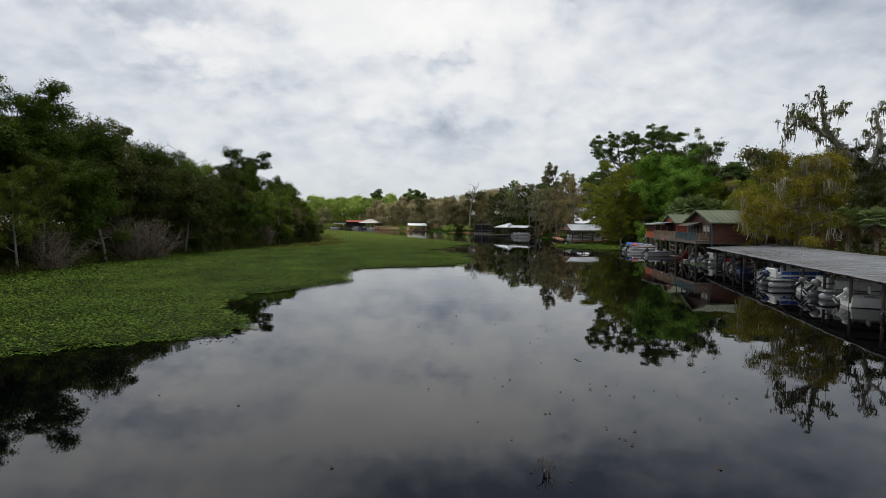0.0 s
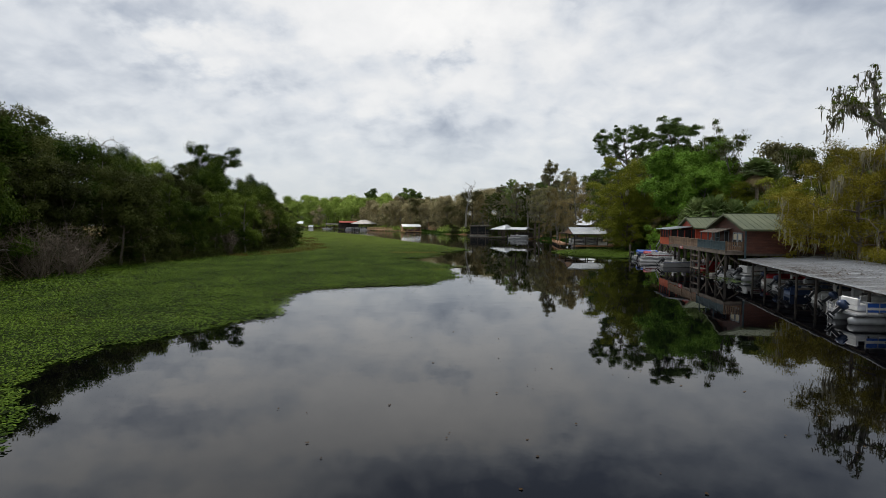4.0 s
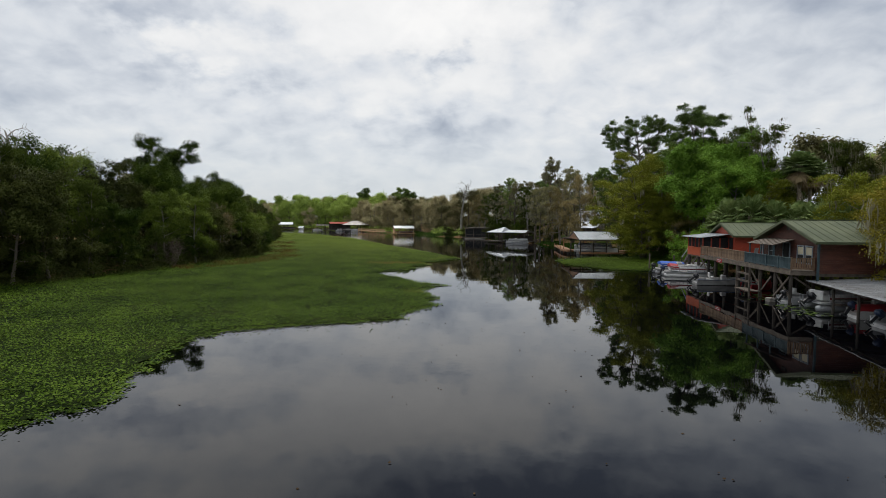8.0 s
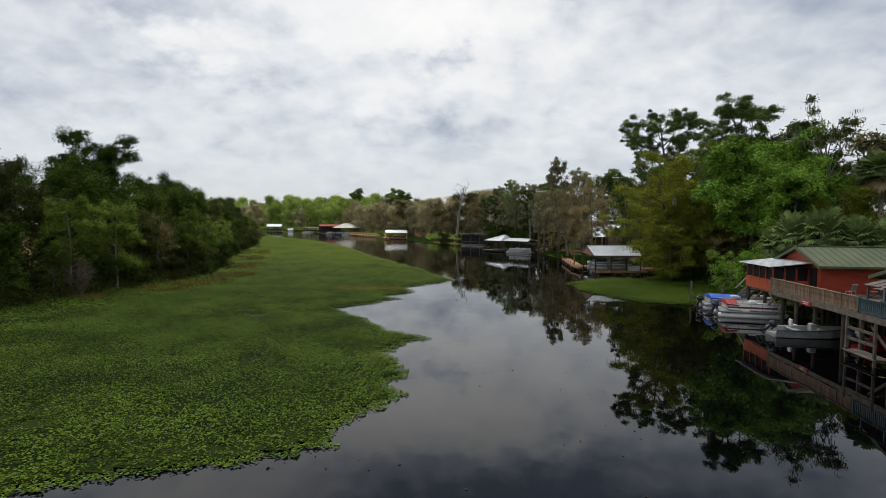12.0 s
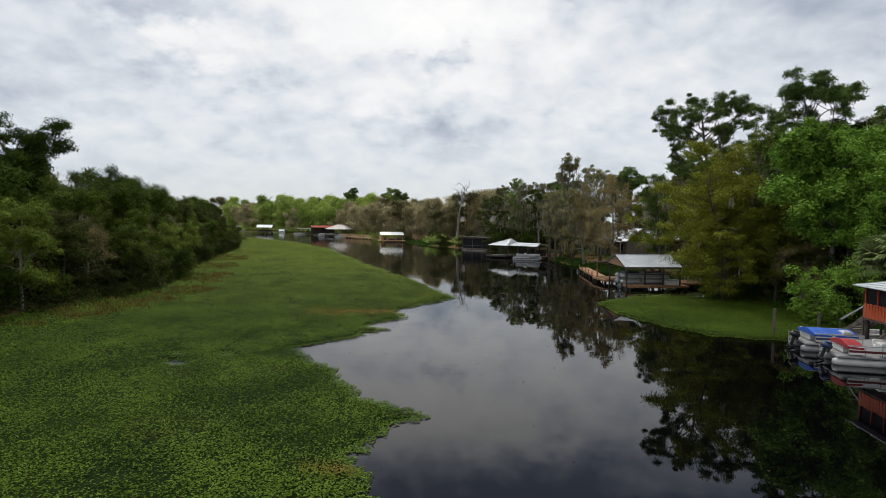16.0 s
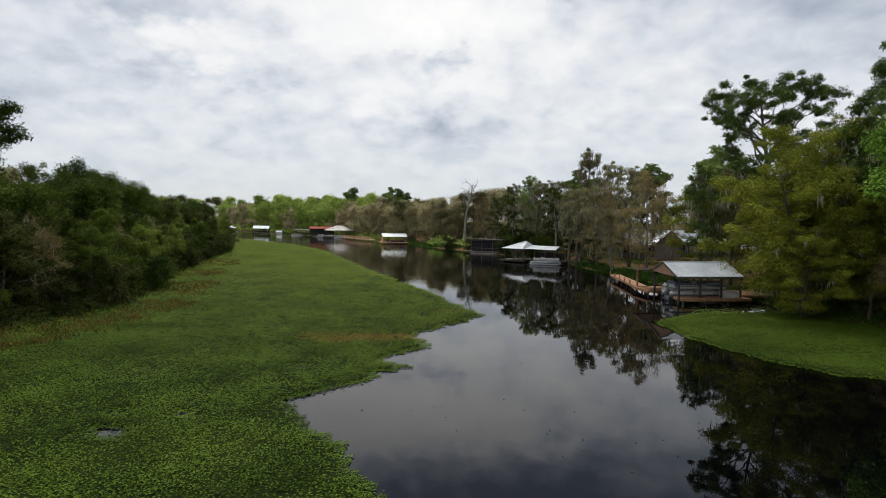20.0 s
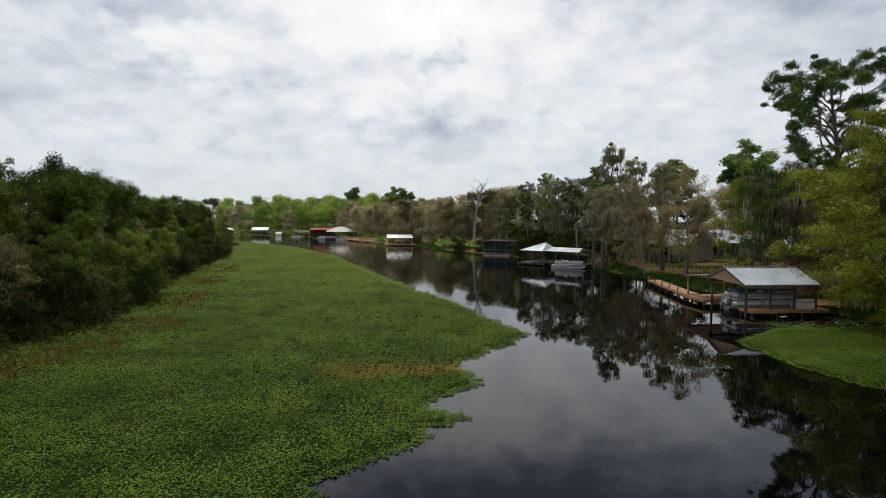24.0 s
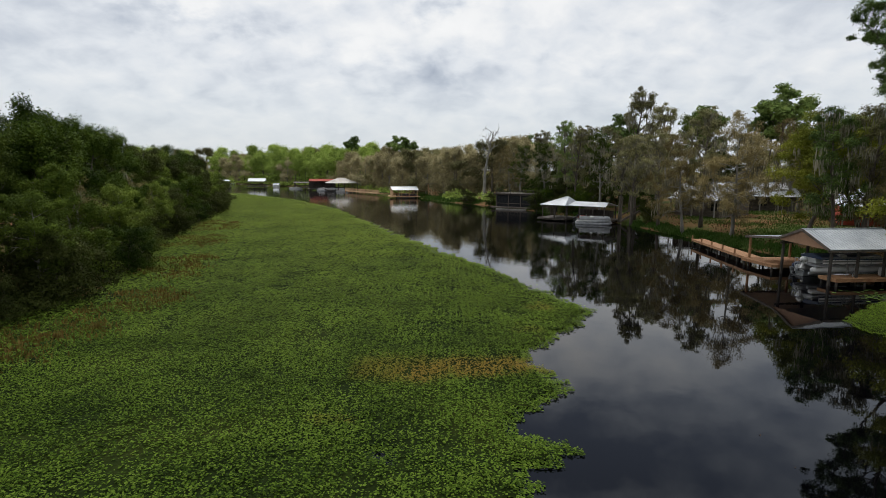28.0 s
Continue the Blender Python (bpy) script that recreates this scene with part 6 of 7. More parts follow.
# ---- red cabin, its screened porch and deck ----
red = thing("red_cabin", 0, 0, 0, 0, "red board-sided cabin on piles with an olive green metal roof", "cabin")
red.matrix_world = CABINS
X0, X1, Y0, Y1, YC, ZF, ZE, ZR = 34.0, 44.6, 84.4, 90.8, 87.6, 2.55, 4.9, 6.2
for nm, s in (("wall", Solid().box((X0 + X1) / 2, Y0 + 0.08, (ZF + ZE) / 2, X1 - X0, 0.16, ZE - ZF)), ("wall", Solid().box((X0 + X1) / 2, Y1 - 0.08, (ZF + ZE) / 2, X1 - X0, 0.16, ZE - ZF)),
              ("wall", Solid().box(X1 - 0.08, YC, (ZF + ZE) / 2, 0.16, Y1 - Y0 - 0.32, ZE - ZF)), ("floor", Solid().box((X0 + X1) / 2, YC, ZF - 0.12, X1 - X0, Y1 - Y0, 0.22))):
    part(nm, s, PAINT_RED if nm == "wall" else WOOD_DARK, red)
part("gable_wall", Solid().prism([(Y0 + 0.17, ZF), (Y1 - 0.17, ZF), (Y1 - 0.17, ZE), (YC, ZR - 0.1), (Y0 + 0.17, ZE)], lambda u, w: (X0 + 0.16, u, w), lambda u, w: (X0, u, w)), PAINT_RED, red)
part("door", Solid().box(X0 - 0.03, 85.35, 3.65, 0.06, 0.9, 1.95), SCREEN, red, "dark screen door")
for k in range(12):
    part("board_course", Solid().beam((X0, Y0 - 0.008, ZF + 0.1 + 0.19 * k), (X1, Y0 - 0.008, ZF + 0.1 + 0.19 * k), 0.03, 0.17), PAINT_RED, red)
gable_roof(red, X0 - 0.4, X1 + 0.4, YC, 3.75, 3.75, ZE - 0.08, ZR, ROOF_GREEN, "olive green ribbed metal roof", 0.6, ROOF_GREEN)
porch = part("porch_wall", Solid().box(31.35, 88.65, 2.98, 0.1, 4.9, 0.95).box(32.79, 86.25, 2.98, 2.78, 0.1, 0.95).box(32.79, 91.05, 2.98, 2.78, 0.1, 0.95), PAINT_ORANGE, red, "orange-red panelled porch parapet")
for k in range(17):
    part("panel_board", Solid().box(31.285, 86.33 + 0.29 * k, 2.98, 0.03, 0.25, 0.93), PAINT_ORANGE, porch)
screen = Solid().box(31.38, 88.65, 4.0, 0.03, 4.8, 1.1).box(32.79, 86.26, 4.0, 2.76, 0.03, 1.1).box(32.79, 91.04, 4.0, 2.76, 0.03, 1.1)
part("porch_screen", screen, SCREEN, red, "dark insect screen of the porch")
for k in range(5):
    part("screen_post", Solid().box(31.34, 86.3 + 4.7 * k / 4, 3.98, 0.11, 0.12, 1.15), PAINT_RED, red)
for x in (32.2, 33.1, 34.05):
    part("screen_post", Solid().box(x, 86.2, 3.98, 0.11, 0.12, 1.15), PAINT_RED, red)
slope(red, "porch_roof", (30.75, 91.5, 4.58), (30.75, 85.6, 4.58), (34.0, 85.6, 4.96), (34.0, 91.5, 4.96), ROOF_GREY, "pale metal porch roof", 0.6, 0.05)
part("porch_floor", Solid().box(32.75, 88.65, 2.45, 2.86, 4.9, 0.16), WOOD_GREY, red)
deck = part("deck", Solid().box(34.6, 79.7, ZF + 0.08, 7.0, 9.2, 0.12), WOOD_GREY, red, "weathered grey deck boards")
part("deck_edge", Solid().box(31.07, 80.4, ZF - 0.06, 0.07, 11.5, 0.32), WOOD_GREY, deck)
part("porch_step", Solid().box(32.55, 85.25, ZF + 0.08, 2.86, 1.86, 0.12), WOOD_GREY, red)
railing(red, (31.12, 74.8), (31.12, 86.1), ZF + 0.14, WOOD_RAIL, 0.98, 0.13, flat_boards=True)
sign = part("sign", Solid().box(31.0, 80.6, ZF - 0.12, 0.05, 1.25, 0.36), RED, red, "small red sign board")
for k, w in enumerate((0.8, 0.55)):
    part("writing_bar", Solid().box(30.965, 80.6, ZF - 0.05 - 0.13 * k, 0.012, w, 0.06), WHITE, sign)
pilings(red, [(x, y) for x in (31.3, 34.3, 37.4) for y in (76.6, 79.9, 82.4)] + [(x, y) for x in (31.5, 34.6, 38.0, 41.5, 44.2) for y in (84.8, 87.9, 91.0)], ZF - 0.1, 0.15)
for a, b in (((31.5, 91.2, 0.5), (31.5, 88.4, 2.3)), ((31.5, 88.0, 0.9), (31.5, 85.4, 2.3)), ((31.4, 84.8, 1.0), (31.4, 87.0, 2.3))):
    part("brace", Solid().beam(a, b, 0.09, 0.13), WOOD_GREY, red)
stair = thing("porch_stairs", 0, 0, 0, 0, "grey wooden stairs with a pale handrail beside the screened porch", "stairs")
stair.matrix_world = CABINS
for k in range(8):
    part("step", Solid().box(32.0, 91.5 + 0.28 * k, 2.36 - 0.17 * k, 1.1, 0.29, 0.05), WOOD_GREY, stair)
for x in (31.45, 32.55):
    part("stringer", Solid().beam((x, 91.2, 2.4), (x, 93.8, 0.85), 0.06, 0.26), WOOD_GREY, stair)
    part("handrail", Solid().beam((x, 91.2, 3.3), (x, 93.8, 1.85), 0.06, 0.1), ALU if x < 32 else WOOD_GREY, stair, "pale weathered handrail" if x < 32 else "")
    for y, z in ((91.3, 3.25), (93.7, 1.9)):
        part("stair_post", Solid().box(x, y, z / 2 - 0.7, 0.1, 0.1, z + 1.4), WOOD_DARK, stair)
part("landing", Solid().box(32.0, 94.4, 0.9, 1.3, 1.2, 0.08), WOOD_GREY, stair)
table = thing("picnic_table", *cabin_at(37.2, 81.8), ZF + 0.14, 20, "weathered wooden picnic table on the cabin deck", "table")
part("tabletop", Solid().box(0, 0, 0.74, 1.9, 0.8, 0.05), WOOD_GREY, table)
for s in (-1, 1):
    part("bench", Solid().box(0, s * 0.75, 0.45, 1.9, 0.28, 0.05), WOOD_GREY, table)
    part("trestle", Solid().beam((s * 0.7, -0.8, 0.0), (s * 0.7, 0.3, 0.72), 0.05, 0.1).beam((s * 0.7, 0.8, 0.0), (s * 0.7, -0.3, 0.72), 0.05, 0.1).beam((s * 0.7, -0.85, 0.4), (s * 0.7, 0.85, 0.4), 0.05, 0.1), WOOD_GREY, table)


def deck_chair(x, y, z, rz, mat, label):
    ob = thing("deck_chair", x, y, z, rz, label, "chair", "chairs on the cabin deck")
    part("seat", Solid().box(0, 0, 0.42, 0.5, 0.5, 0.04), mat, ob)
    part("backrest", Solid().box(0, 0.24, 0.72, 0.5, 0.04, 0.55, 0, -12), mat, ob)
    for sx in (-0.22, 0.22):
        for sy in (-0.22, 0.22):
            part("leg", Solid().box(sx, sy, 0.2, 0.04, 0.04, 0.4), ALU, ob)
    return ob


deck_chair(*cabin_at(35.2, 82.6), ZF + 0.14, 200, GREY_SEAT, "grey outdoor chair on the cabin deck")
deck_chair(*cabin_at(39.0, 80.6), ZF + 0.14, 80, GREY_SEAT, "grey outdoor chair beside the picnic table")
deck_chair(*cabin_at(36.0, 79.6), ZF + 0.14, 310, PAINT_TEAL, "teal outdoor chair on the cabin deck")

pontoon_boat(*cabin_at(28.0, 88.9), -12, "white pontoon boat with a maroon stripe and red canvas", length=5.4, fence=WHITE_LIFTED, cover=RED, cover_to=1.4, cowl=NAVY, tilt=20)
pontoon_boat(*cabin_at(27.9, 92.4), -8, "pontoon boat with a bright blue canvas cover beside the cove", cover=BLUE, cover_to=3.2, cowl=BLACK, tilt=15, stripe=NAVY)
skiff(*cabin_at(28.6, 80.4), -6, "grey-white bass boat with a tilted black outboard under the deck", length=5.4, hull=GREY_SEAT, cowl=BLACK, tilt=50, trim=NAVY)
skiff(*cabin_at(31.8, 76.4), 10, "small red boat with a blue engine under the deck", length=2.8, hull=RED, cowl=NAVY, tilt=15)
skiff(*cabin_at(31.0, 67.6), 5, "grey jon boat beneath the brown cabin", length=4.0, hull=ALU, cowl=BLACK, tilt=40)
for x, y, h in ((30.6, 96.6, 2.15), (33.4, 95.7, 2.0)):
    single("mooring_pole", Solid().post(0, 0, -2, h, 0.11), WOOD_GREY, "weathered grey mooring pole standing in the water", "pole", "mooring poles", x=x, y=y)
teal = thing("outbuilding", 56, 80, ground_at(56, 80), 10, "small dark outbuilding with a blue-green roof among the trees", "building")
part("wall", Solid().box(0, 0, 1.3, 7, 5, 2.8), SIDING_BROWN, teal)
gable_roof(teal, -4, 4, 0, 3, 3, 2.8, 4.0, ROOF_TEAL, "blue-green metal roof", 0.8)
framed_window(teal, -1.0, -2.53, 1.7, 1.4, 0.8, 0, WHITE, WHITE)
framed_window(teal, -3.53, 0.5, 1.7, 1.2, 0.8, -90, WHITE, WHITE)

# ---- big boathouse with the lifted pontoon boat ----
BH = 7.0
bh = thing("boathouse", 27.0, 126.0, 0, BH, "open boathouse with a grey metal gable roof over cedar decks", "boathouse")
ZE, ZR, HW, LN = 2.95, 4.3, 3.15, 7.1
slope(bh, "roof", (-0.4, -HW, ZE), (LN, -HW, ZE), (LN, 0, ZR), (-0.4, 0, ZR), ROOF_GREY, "ribbed grey metal roof", 0.3)
slope(bh, "roof", (LN, 2.6, 3.3), (-0.4, 2.6, 3.3), (-0.4, 0, ZR), (LN, 0, ZR), ROOF_GREY, "ribbed grey metal roof", 0.3)
slope(bh, "lean_to_roof", (4.6, 7.2, 2.86), (-0.4, 7.2, 2.86), (-0.4, 2.6, 3.28), (4.6, 2.6, 3.28), ROOF_GREY, "low grey lean-to roof", 0.3)
part("ridge_cap", Solid().beam((-0.42, 0, ZR + 0.09), (LN, 0, ZR + 0.09), 0.26, 0.04), ROOF_GREY, bh)
part("gable_board", Solid().prism([(-HW + 0.15, ZE - 0.02), (2.6, ZE + 0.16), (2.6, 3.22), (0, ZR - 0.06)], lambda u, w: (LN - 0.24, u, w), lambda u, w: (LN - 0.16, u, w)), GABLE_TAN, bh, "tan gable board")
part("gable_board", Solid().prism([(-HW + 0.15, ZE - 0.02), (2.6, ZE + 0.16), (2.6, 3.22), (0, ZR - 0.06)], lambda u, w: (-0.32, u, w), lambda u, w: (-0.24, u, w)), GABLE_TAN, bh, "tan gable board")
for a, b in (((-0.42, -HW, ZE), (-0.42, 0, ZR)), ((-0.42, 2.6, 3.3), (-0.42, 0, ZR)), ((-0.42, 7.2, 2.86), (-0.42, 2.6, 3.28))):
    part("barge_board", Solid().beam(a, b, 0.05, 0.2), WOOD_GREY, bh)
part("eave_board", Solid().beam((-0.4, -HW, ZE - 0.1), (LN, -HW, ZE - 0.1), 0.05, 0.14), WOOD_GREY, bh)
part("eave_board", Solid().beam((-0.4, 7.2, 2.78), (4.6, 7.2, 2.78), 0.05, 0.16), WOOD_GREY, bh)
for x in (0.0, 2.4, 4.8, 7.0):
    part("post", Solid().box(x, -HW + 0.25, 0.5, 0.17, 0.17, 4.9), WOOD_DARK, bh)
    part("post", Solid().box(x, 2.5, 0.65, 0.17, 0.17, 5.2), WOOD_DARK, bh)
for x in (0.0, 4.3):
    part("post", Solid().box(x, 7.0, 0.45, 0.17, 0.17, 4.8), WOOD_WARM, bh)
for y in (-HW + 0.25, 2.5):
    part("beam", Solid().beam((-0.3, y, 2.86), (LN - 0.3, y, 2.86), 0.1, 0.2), WOOD_DARK, bh)


def plank_deck(parent, x0, x1, y0, y1, z, along_x=True, board=0.2, mat=WOOD_WARM):
    """A deck of single boards on a frame, with its skirt."""
    frame_ = part("deck_frame", Solid().box((x0 + x1) / 2, (y0 + y1) / 2, z - 0.16, x1 - x0 - 0.02, y1 - y0 - 0.02, 0.22), mat, parent)
    n = max(1, int(((y1 - y0) if along_x else (x1 - x0)) / board))
    me = (Solid().box(0, 0, 0, x1 - x0, board - 0.015, 0.04) if along_x else Solid().box(0, 0, 0, board - 0.015, y1 - y0, 0.04)).mesh("plank", mat)
    rows_of("plank", [((x0 + x1) / 2, y0 + (k + 0.5) * (y1 - y0) / n, z - 0.02) if along_x else (x0 + (k + 0.5) * (x1 - x0) / n, (y0 + y1) / 2, z - 0.02) for k in range(n)], me, frame_)
    return frame_


plank_deck(bh, 0.1, 8.0, -HW - 0.35, -HW + 1.5, 0.66)
plank_deck(bh, -0.6, 4.6, 3.0, 7.3, 0.72, False)
plank_deck(bh, 7.2, 12.5, -HW + 1.5, 2.6, 0.8, False)
pilings(bh, [(x, y) for x in (0.3, 2.8, 5.3, 7.8) for y in (-HW - 0.2, -HW + 1.3)] + [(-0.4, 3.2), (4.4, 3.2), (-0.4, 7.1), (4.4, 7.1), (7.5, 2.4), (12.2, 2.4), (12.2, -1.4)], 0.5, 0.1)
part("lift_beam", Solid().beam((0.1, -0.6, 0.62), (7.0, -0.6, 0.62), 0.12, 0.2).beam((0.1, 1.0, 0.62), (7.0, 1.0, 0.62), 0.12, 0.2), ALU, bh)
bh_c, bh_s = math.cos(radians(BH)), math.sin(radians(BH))


def bh_at(x, y):
    return 27.0 + x * bh_c - y * bh_s, 126.0 + x * bh_s + y * bh_c


pontoon_boat(*bh_at(0.3, 0.1), BH, "silver pontoon boat with a dark cover raised on the boathouse lift", length=6.6, fence=WHITE_LIFTED, stripe=GREY_SEAT, cover=NAVY, cowl=WHITE, z=0.74, tilt=10)
skiff(*bh_at(1.0, 1.85), BH, "small grey boat with a navy engine beside the lift", length=4.2, hull=ALU, cowl=NAVY, tilt=10)
box_x, box_y = bh_at(6.0, -HW + 0.6)
box = thing("dock_box", box_x, box_y, 0.66, BH, "white dock storage box on the cedar deck", "storage box")
part("body", Solid().box(0, 0, 0.32, 1.9, 0.75, 0.62, bevel=0.04), WHITE, box)
part("lid", Solid().box(0, 0, 0.68, 1.96, 0.8, 0.09, bevel=0.03), WHITE, box)
cx_, cy_ = bh_at(2.3, -HW + 0.75)
deck_chair(cx_, cy_, 0.66, 40, GREY_SEAT, "grey outdoor chair on the boathouse deck")
dock = thing("dock", 0, 0, 0, 0, "long cedar plank walkway along the bank to the boathouse", "dock")
d0, d1 = Vector((26.9, 147.6)), Vector(bh_at(-0.2, 7.2))
ang = math.degrees(math.atan2(d1.y - d0.y, d1.x - d0.x))
dock.matrix_world = pose(d0.x, d0.y, 0, 0, 0, ang)
dl = (d1 - d0).length + 0.4
plank_deck(dock, 0, dl, -0.1, 1.5, 0.78, False, 0.22)
pilings(dock, [(0.2 + k * dl / 6, y) for k in range(7) for y in (0.0, 1.4)], 0.62, 0.1)
for k in range(5):
    part("dock_post", Solid().box(0.15 + k * dl / 5, -0.05, 0.85, 0.14, 0.14, 0.8), WOOD_WARM, dock)
steps = thing("bank_steps", *bh_at(12.2, 0.6), 0.5, BH, "cedar stairs climbing the bank behind the boathouse", "stairs")
for k in range(9):
    part("step", Solid().box(0.3 + 0.28 * k, 0, 0.35 + 0.17 * k, 0.3, 1.2, 0.05), WOOD_WARM, steps)
for s in (-0.62, 0.62):
    part("stringer", Solid().beam((0.0, s, 0.2), (2.8, s, 1.85), 0.06, 0.26), WOOD_WARM, steps)
    part("handrail", Solid().beam((0.1, s, 1.2), (2.8, s, 2.8), 0.06, 0.1), WOOD_WARM, steps)

# ---- boathouse with the white hipped roof ----
mid = thing("boathouse", 19.9, 179.6, 0, -38, "open boathouse with a white metal roof on dark posts", "boathouse")
slope(mid, "roof", (-6.4, -3, 2.85), (-1.2, -3, 2.85), (-2.2, 0.4, 4.3), (-2.8, 0.4, 4.3), ROOF_WHITE, "white hipped metal roof", 0.5)
slope(mid, "roof", (-6.4, 3.4, 2.85), (-6.4, -3, 2.85), (-2.8, 0.4, 4.3), (-2.8, 0.4, 4.32), ROOF_WHITE)
slope(mid, "roof", (-1.2, -3, 2.85), (-1.2, 3.4, 2.85), (-2.2, 0.4, 4.32), (-2.2, 0.4, 4.3), ROOF_WHITE)
slope(mid, "roof", (-1.2, 3.4, 2.85), (-6.4, 3.4, 2.85), (-2.8, 0.4, 4.3), (-2.2, 0.4, 4.3), ROOF_WHITE)
slope(mid, "low_roof", (-0.9, -2.6, 2.9), (6.2, -2.6, 2.9), (5.4, 0.6, 3.5), (-0.9, 0.6, 3.5), ROOF_WHITE, "low white metal roof", 0.5)
slope(mid, "low_roof", (6.2, 3.0, 2.9), (-0.9, 3.0, 2.9), (-0.9, 0.6, 3.5), (5.4, 0.6, 3.5), ROOF_WHITE)
for x in (-6, -3.6, -1.2, 1.4, 3.8, 5.9):
    for y in (-2.5, 2.8):
        part("post", Solid().box(x, y, 0.4, 0.16, 0.16, 4.9), WOOD_DARK, mid)
plank_deck(mid, -6.8, -1.2, -3.2, 3.2, 0.5, mat=WOOD_DARK)
plank_deck(mid, 4.6, 6.8, -3.0, 3.4, 0.6, mat=WOOD_GREY)
part("back_wall", Solid().box(2.2, 2.9, 1.3, 6.6, 0.1, 1.4), WOOD_DARK, mid)
skiff(*((mid.matrix_world @ Vector((-0.3, 0.9, 0))).to_2d()), -38, "motorboat with a red cover inside the white-roofed boathouse", length=5.0, cover=RED)
pontoon_boat(18.3, 174.2, -12, "silver pontoon boat moored before the white-roofed boathouse", fence=ALU, stripe=GREY_SEAT, length=6.0)
stairs = thing("bank_steps", 26.2, 174.2, 0.5, -14, "grey wooden stairs with handrails up the bank", "stairs")
for k in range(11):
    part("step", Solid().box(0.28 * k, 0, 0.25 + 0.17 * k, 0.3, 1.3, 0.05), WOOD_GREY, stairs)
for s in (-0.65, 0.65):
    part("stringer", Solid().beam((-0.2, s, 0.0), (2.9, s, 1.9), 0.06, 0.26), WOOD_GREY, stairs)
    part("handrail", Solid().beam((-0.2, s, 1.0), (2.9, s, 2.9), 0.07, 0.12), WOOD_GREY, stairs)
lamp = thing("utility_pole", 25.6, 172.6, 0, 0, "grey wooden utility pole at the water's edge", "pole")
part("pole", Solid().post(0, 0, -1, 4.8, 0.09), WOOD_GREY, lamp)
part("crosspiece", Solid().box(0, 0, 4.5, 0.5, 0.08, 0.1), WOOD_GREY, lamp)

# ---- dark boathouse ----
blk = thing("boathouse", 11.4, 208.6, 0, -28, "dark boathouse with a railed roof deck", "boathouse")
W, Dp = 9.4, 6.0
# the front is open; a near-black sheet stands for the shade inside
part("wall", Solid().box(0, 0.1, 2.0, W, 0.08, 2.9).box(0, Dp, 2.0, W, 0.08, 2.9).box(-W / 2 + 0.04, Dp / 2, 2.0, 0.08, Dp - 0.2, 2.9).box(W / 2 - 0.04, Dp / 2, 2.0, 0.08, Dp - 0.2, 2.9), SCREEN, blk, "dark sheet walls, the front one standing for the shaded open inside")
for k in range(4):
    part("frame_post", Solid().box(-W / 2 + 0.1 + k * (W - 0.2) / 3, 0.03, 2.0, 0.16, 0.1, 2.9), WOOD_GREY, blk)
part("frame_rail", Solid().box(0, 0.02, 1.35, W, 0.08, 0.1).box(0, 0.02, 3.36, W, 0.1, 0.16), WOOD_GREY, blk)
part("roof", Solid().box(0, Dp / 2, 3.62, W + 0.9, Dp + 0.9, 0.2), WOOD_DARK, blk, "flat dark roof deck")
railing(blk, (-W / 2, -0.2), (W / 2, -0.2), 3.72, WOOD_DARK, 0.8, 0.35)
plank_deck(blk, -W / 2 - 0.6, W / 2 + 0.3, -1.7, 0.0, 0.6, mat=WOOD_GREY)
pilings(blk, [(-W / 2 + k * W / 5, y) for k in range(6) for y in (-1.5, 3.0, 6.5)], 0.45, 0.13)
part("float", Solid().box(0, -2.1, 0.12, W - 2, 0.5, 0.2), CONCRETE, blk)

# ---- houses behind the trees ----
def house(x, y, rz, w, d, h, rise, roof, wall, label):
    ob = thing("house", x, y, ground_at(x, y) - 0.1, rz, label, "house")
    part("wall", Solid().box(0, 0, h / 2, w, d, h), wall, ob)
    gable_roof(ob, -w / 2 - 0.6, w / 2 + 0.6, 0, d / 2 + 0.7, d / 2 + 0.7, h - 0.1, h + rise, roof, "", 0.8, WHITE)
    for k in range(max(2, int(w / 3))):
        framed_window(ob, -w / 2 + 1.6 + k * 3.0, -d / 2 - 0.03, h * 0.55, 1.1, 1.3, 0, SCREEN, WOOD_GREY)
    for k in range(5):
        part("porch_post", Solid().box(-w / 2 + 0.3 + k * (w - 0.6) / 4, -d / 2 - 1.6, h / 2, 0.16, 0.16, h - 0.2), CONCRETE, ob)
    slope(ob, "porch_roof", (-w / 2 - 0.3, -d / 2 - 1.9, h - 0.25), (w / 2 + 0.3, -d / 2 - 1.9, h - 0.25), (w / 2 + 0.3, -d / 2 - 0.72, h + 0.05), (-w / 2 - 0.3, -d / 2 - 0.72, h + 0.05), roof)
    return ob


house(43.0, 177.5, -58, 9, 8, 3.2, 2.6, ROOF_WHITE, WOOD_GREY, "grey house with a white metal roof behind the oaks")
house(55, 187, -12, 13, 8, 3.0, 2.2, ROOF_GREY, WOOD_GREY, "low grey house with a pale metal roof behind the oaks")
house(59, 158, -30, 12, 8, 3.0, 2.0, ROOF_WHITE, PAINT_RED, "reddish house with a white roof among the trees")
house(58, 112, 0, 9, 6, 3.0, 1.4, ROOF_GREY, PAINT_RED, "dull red house deep among the trees")

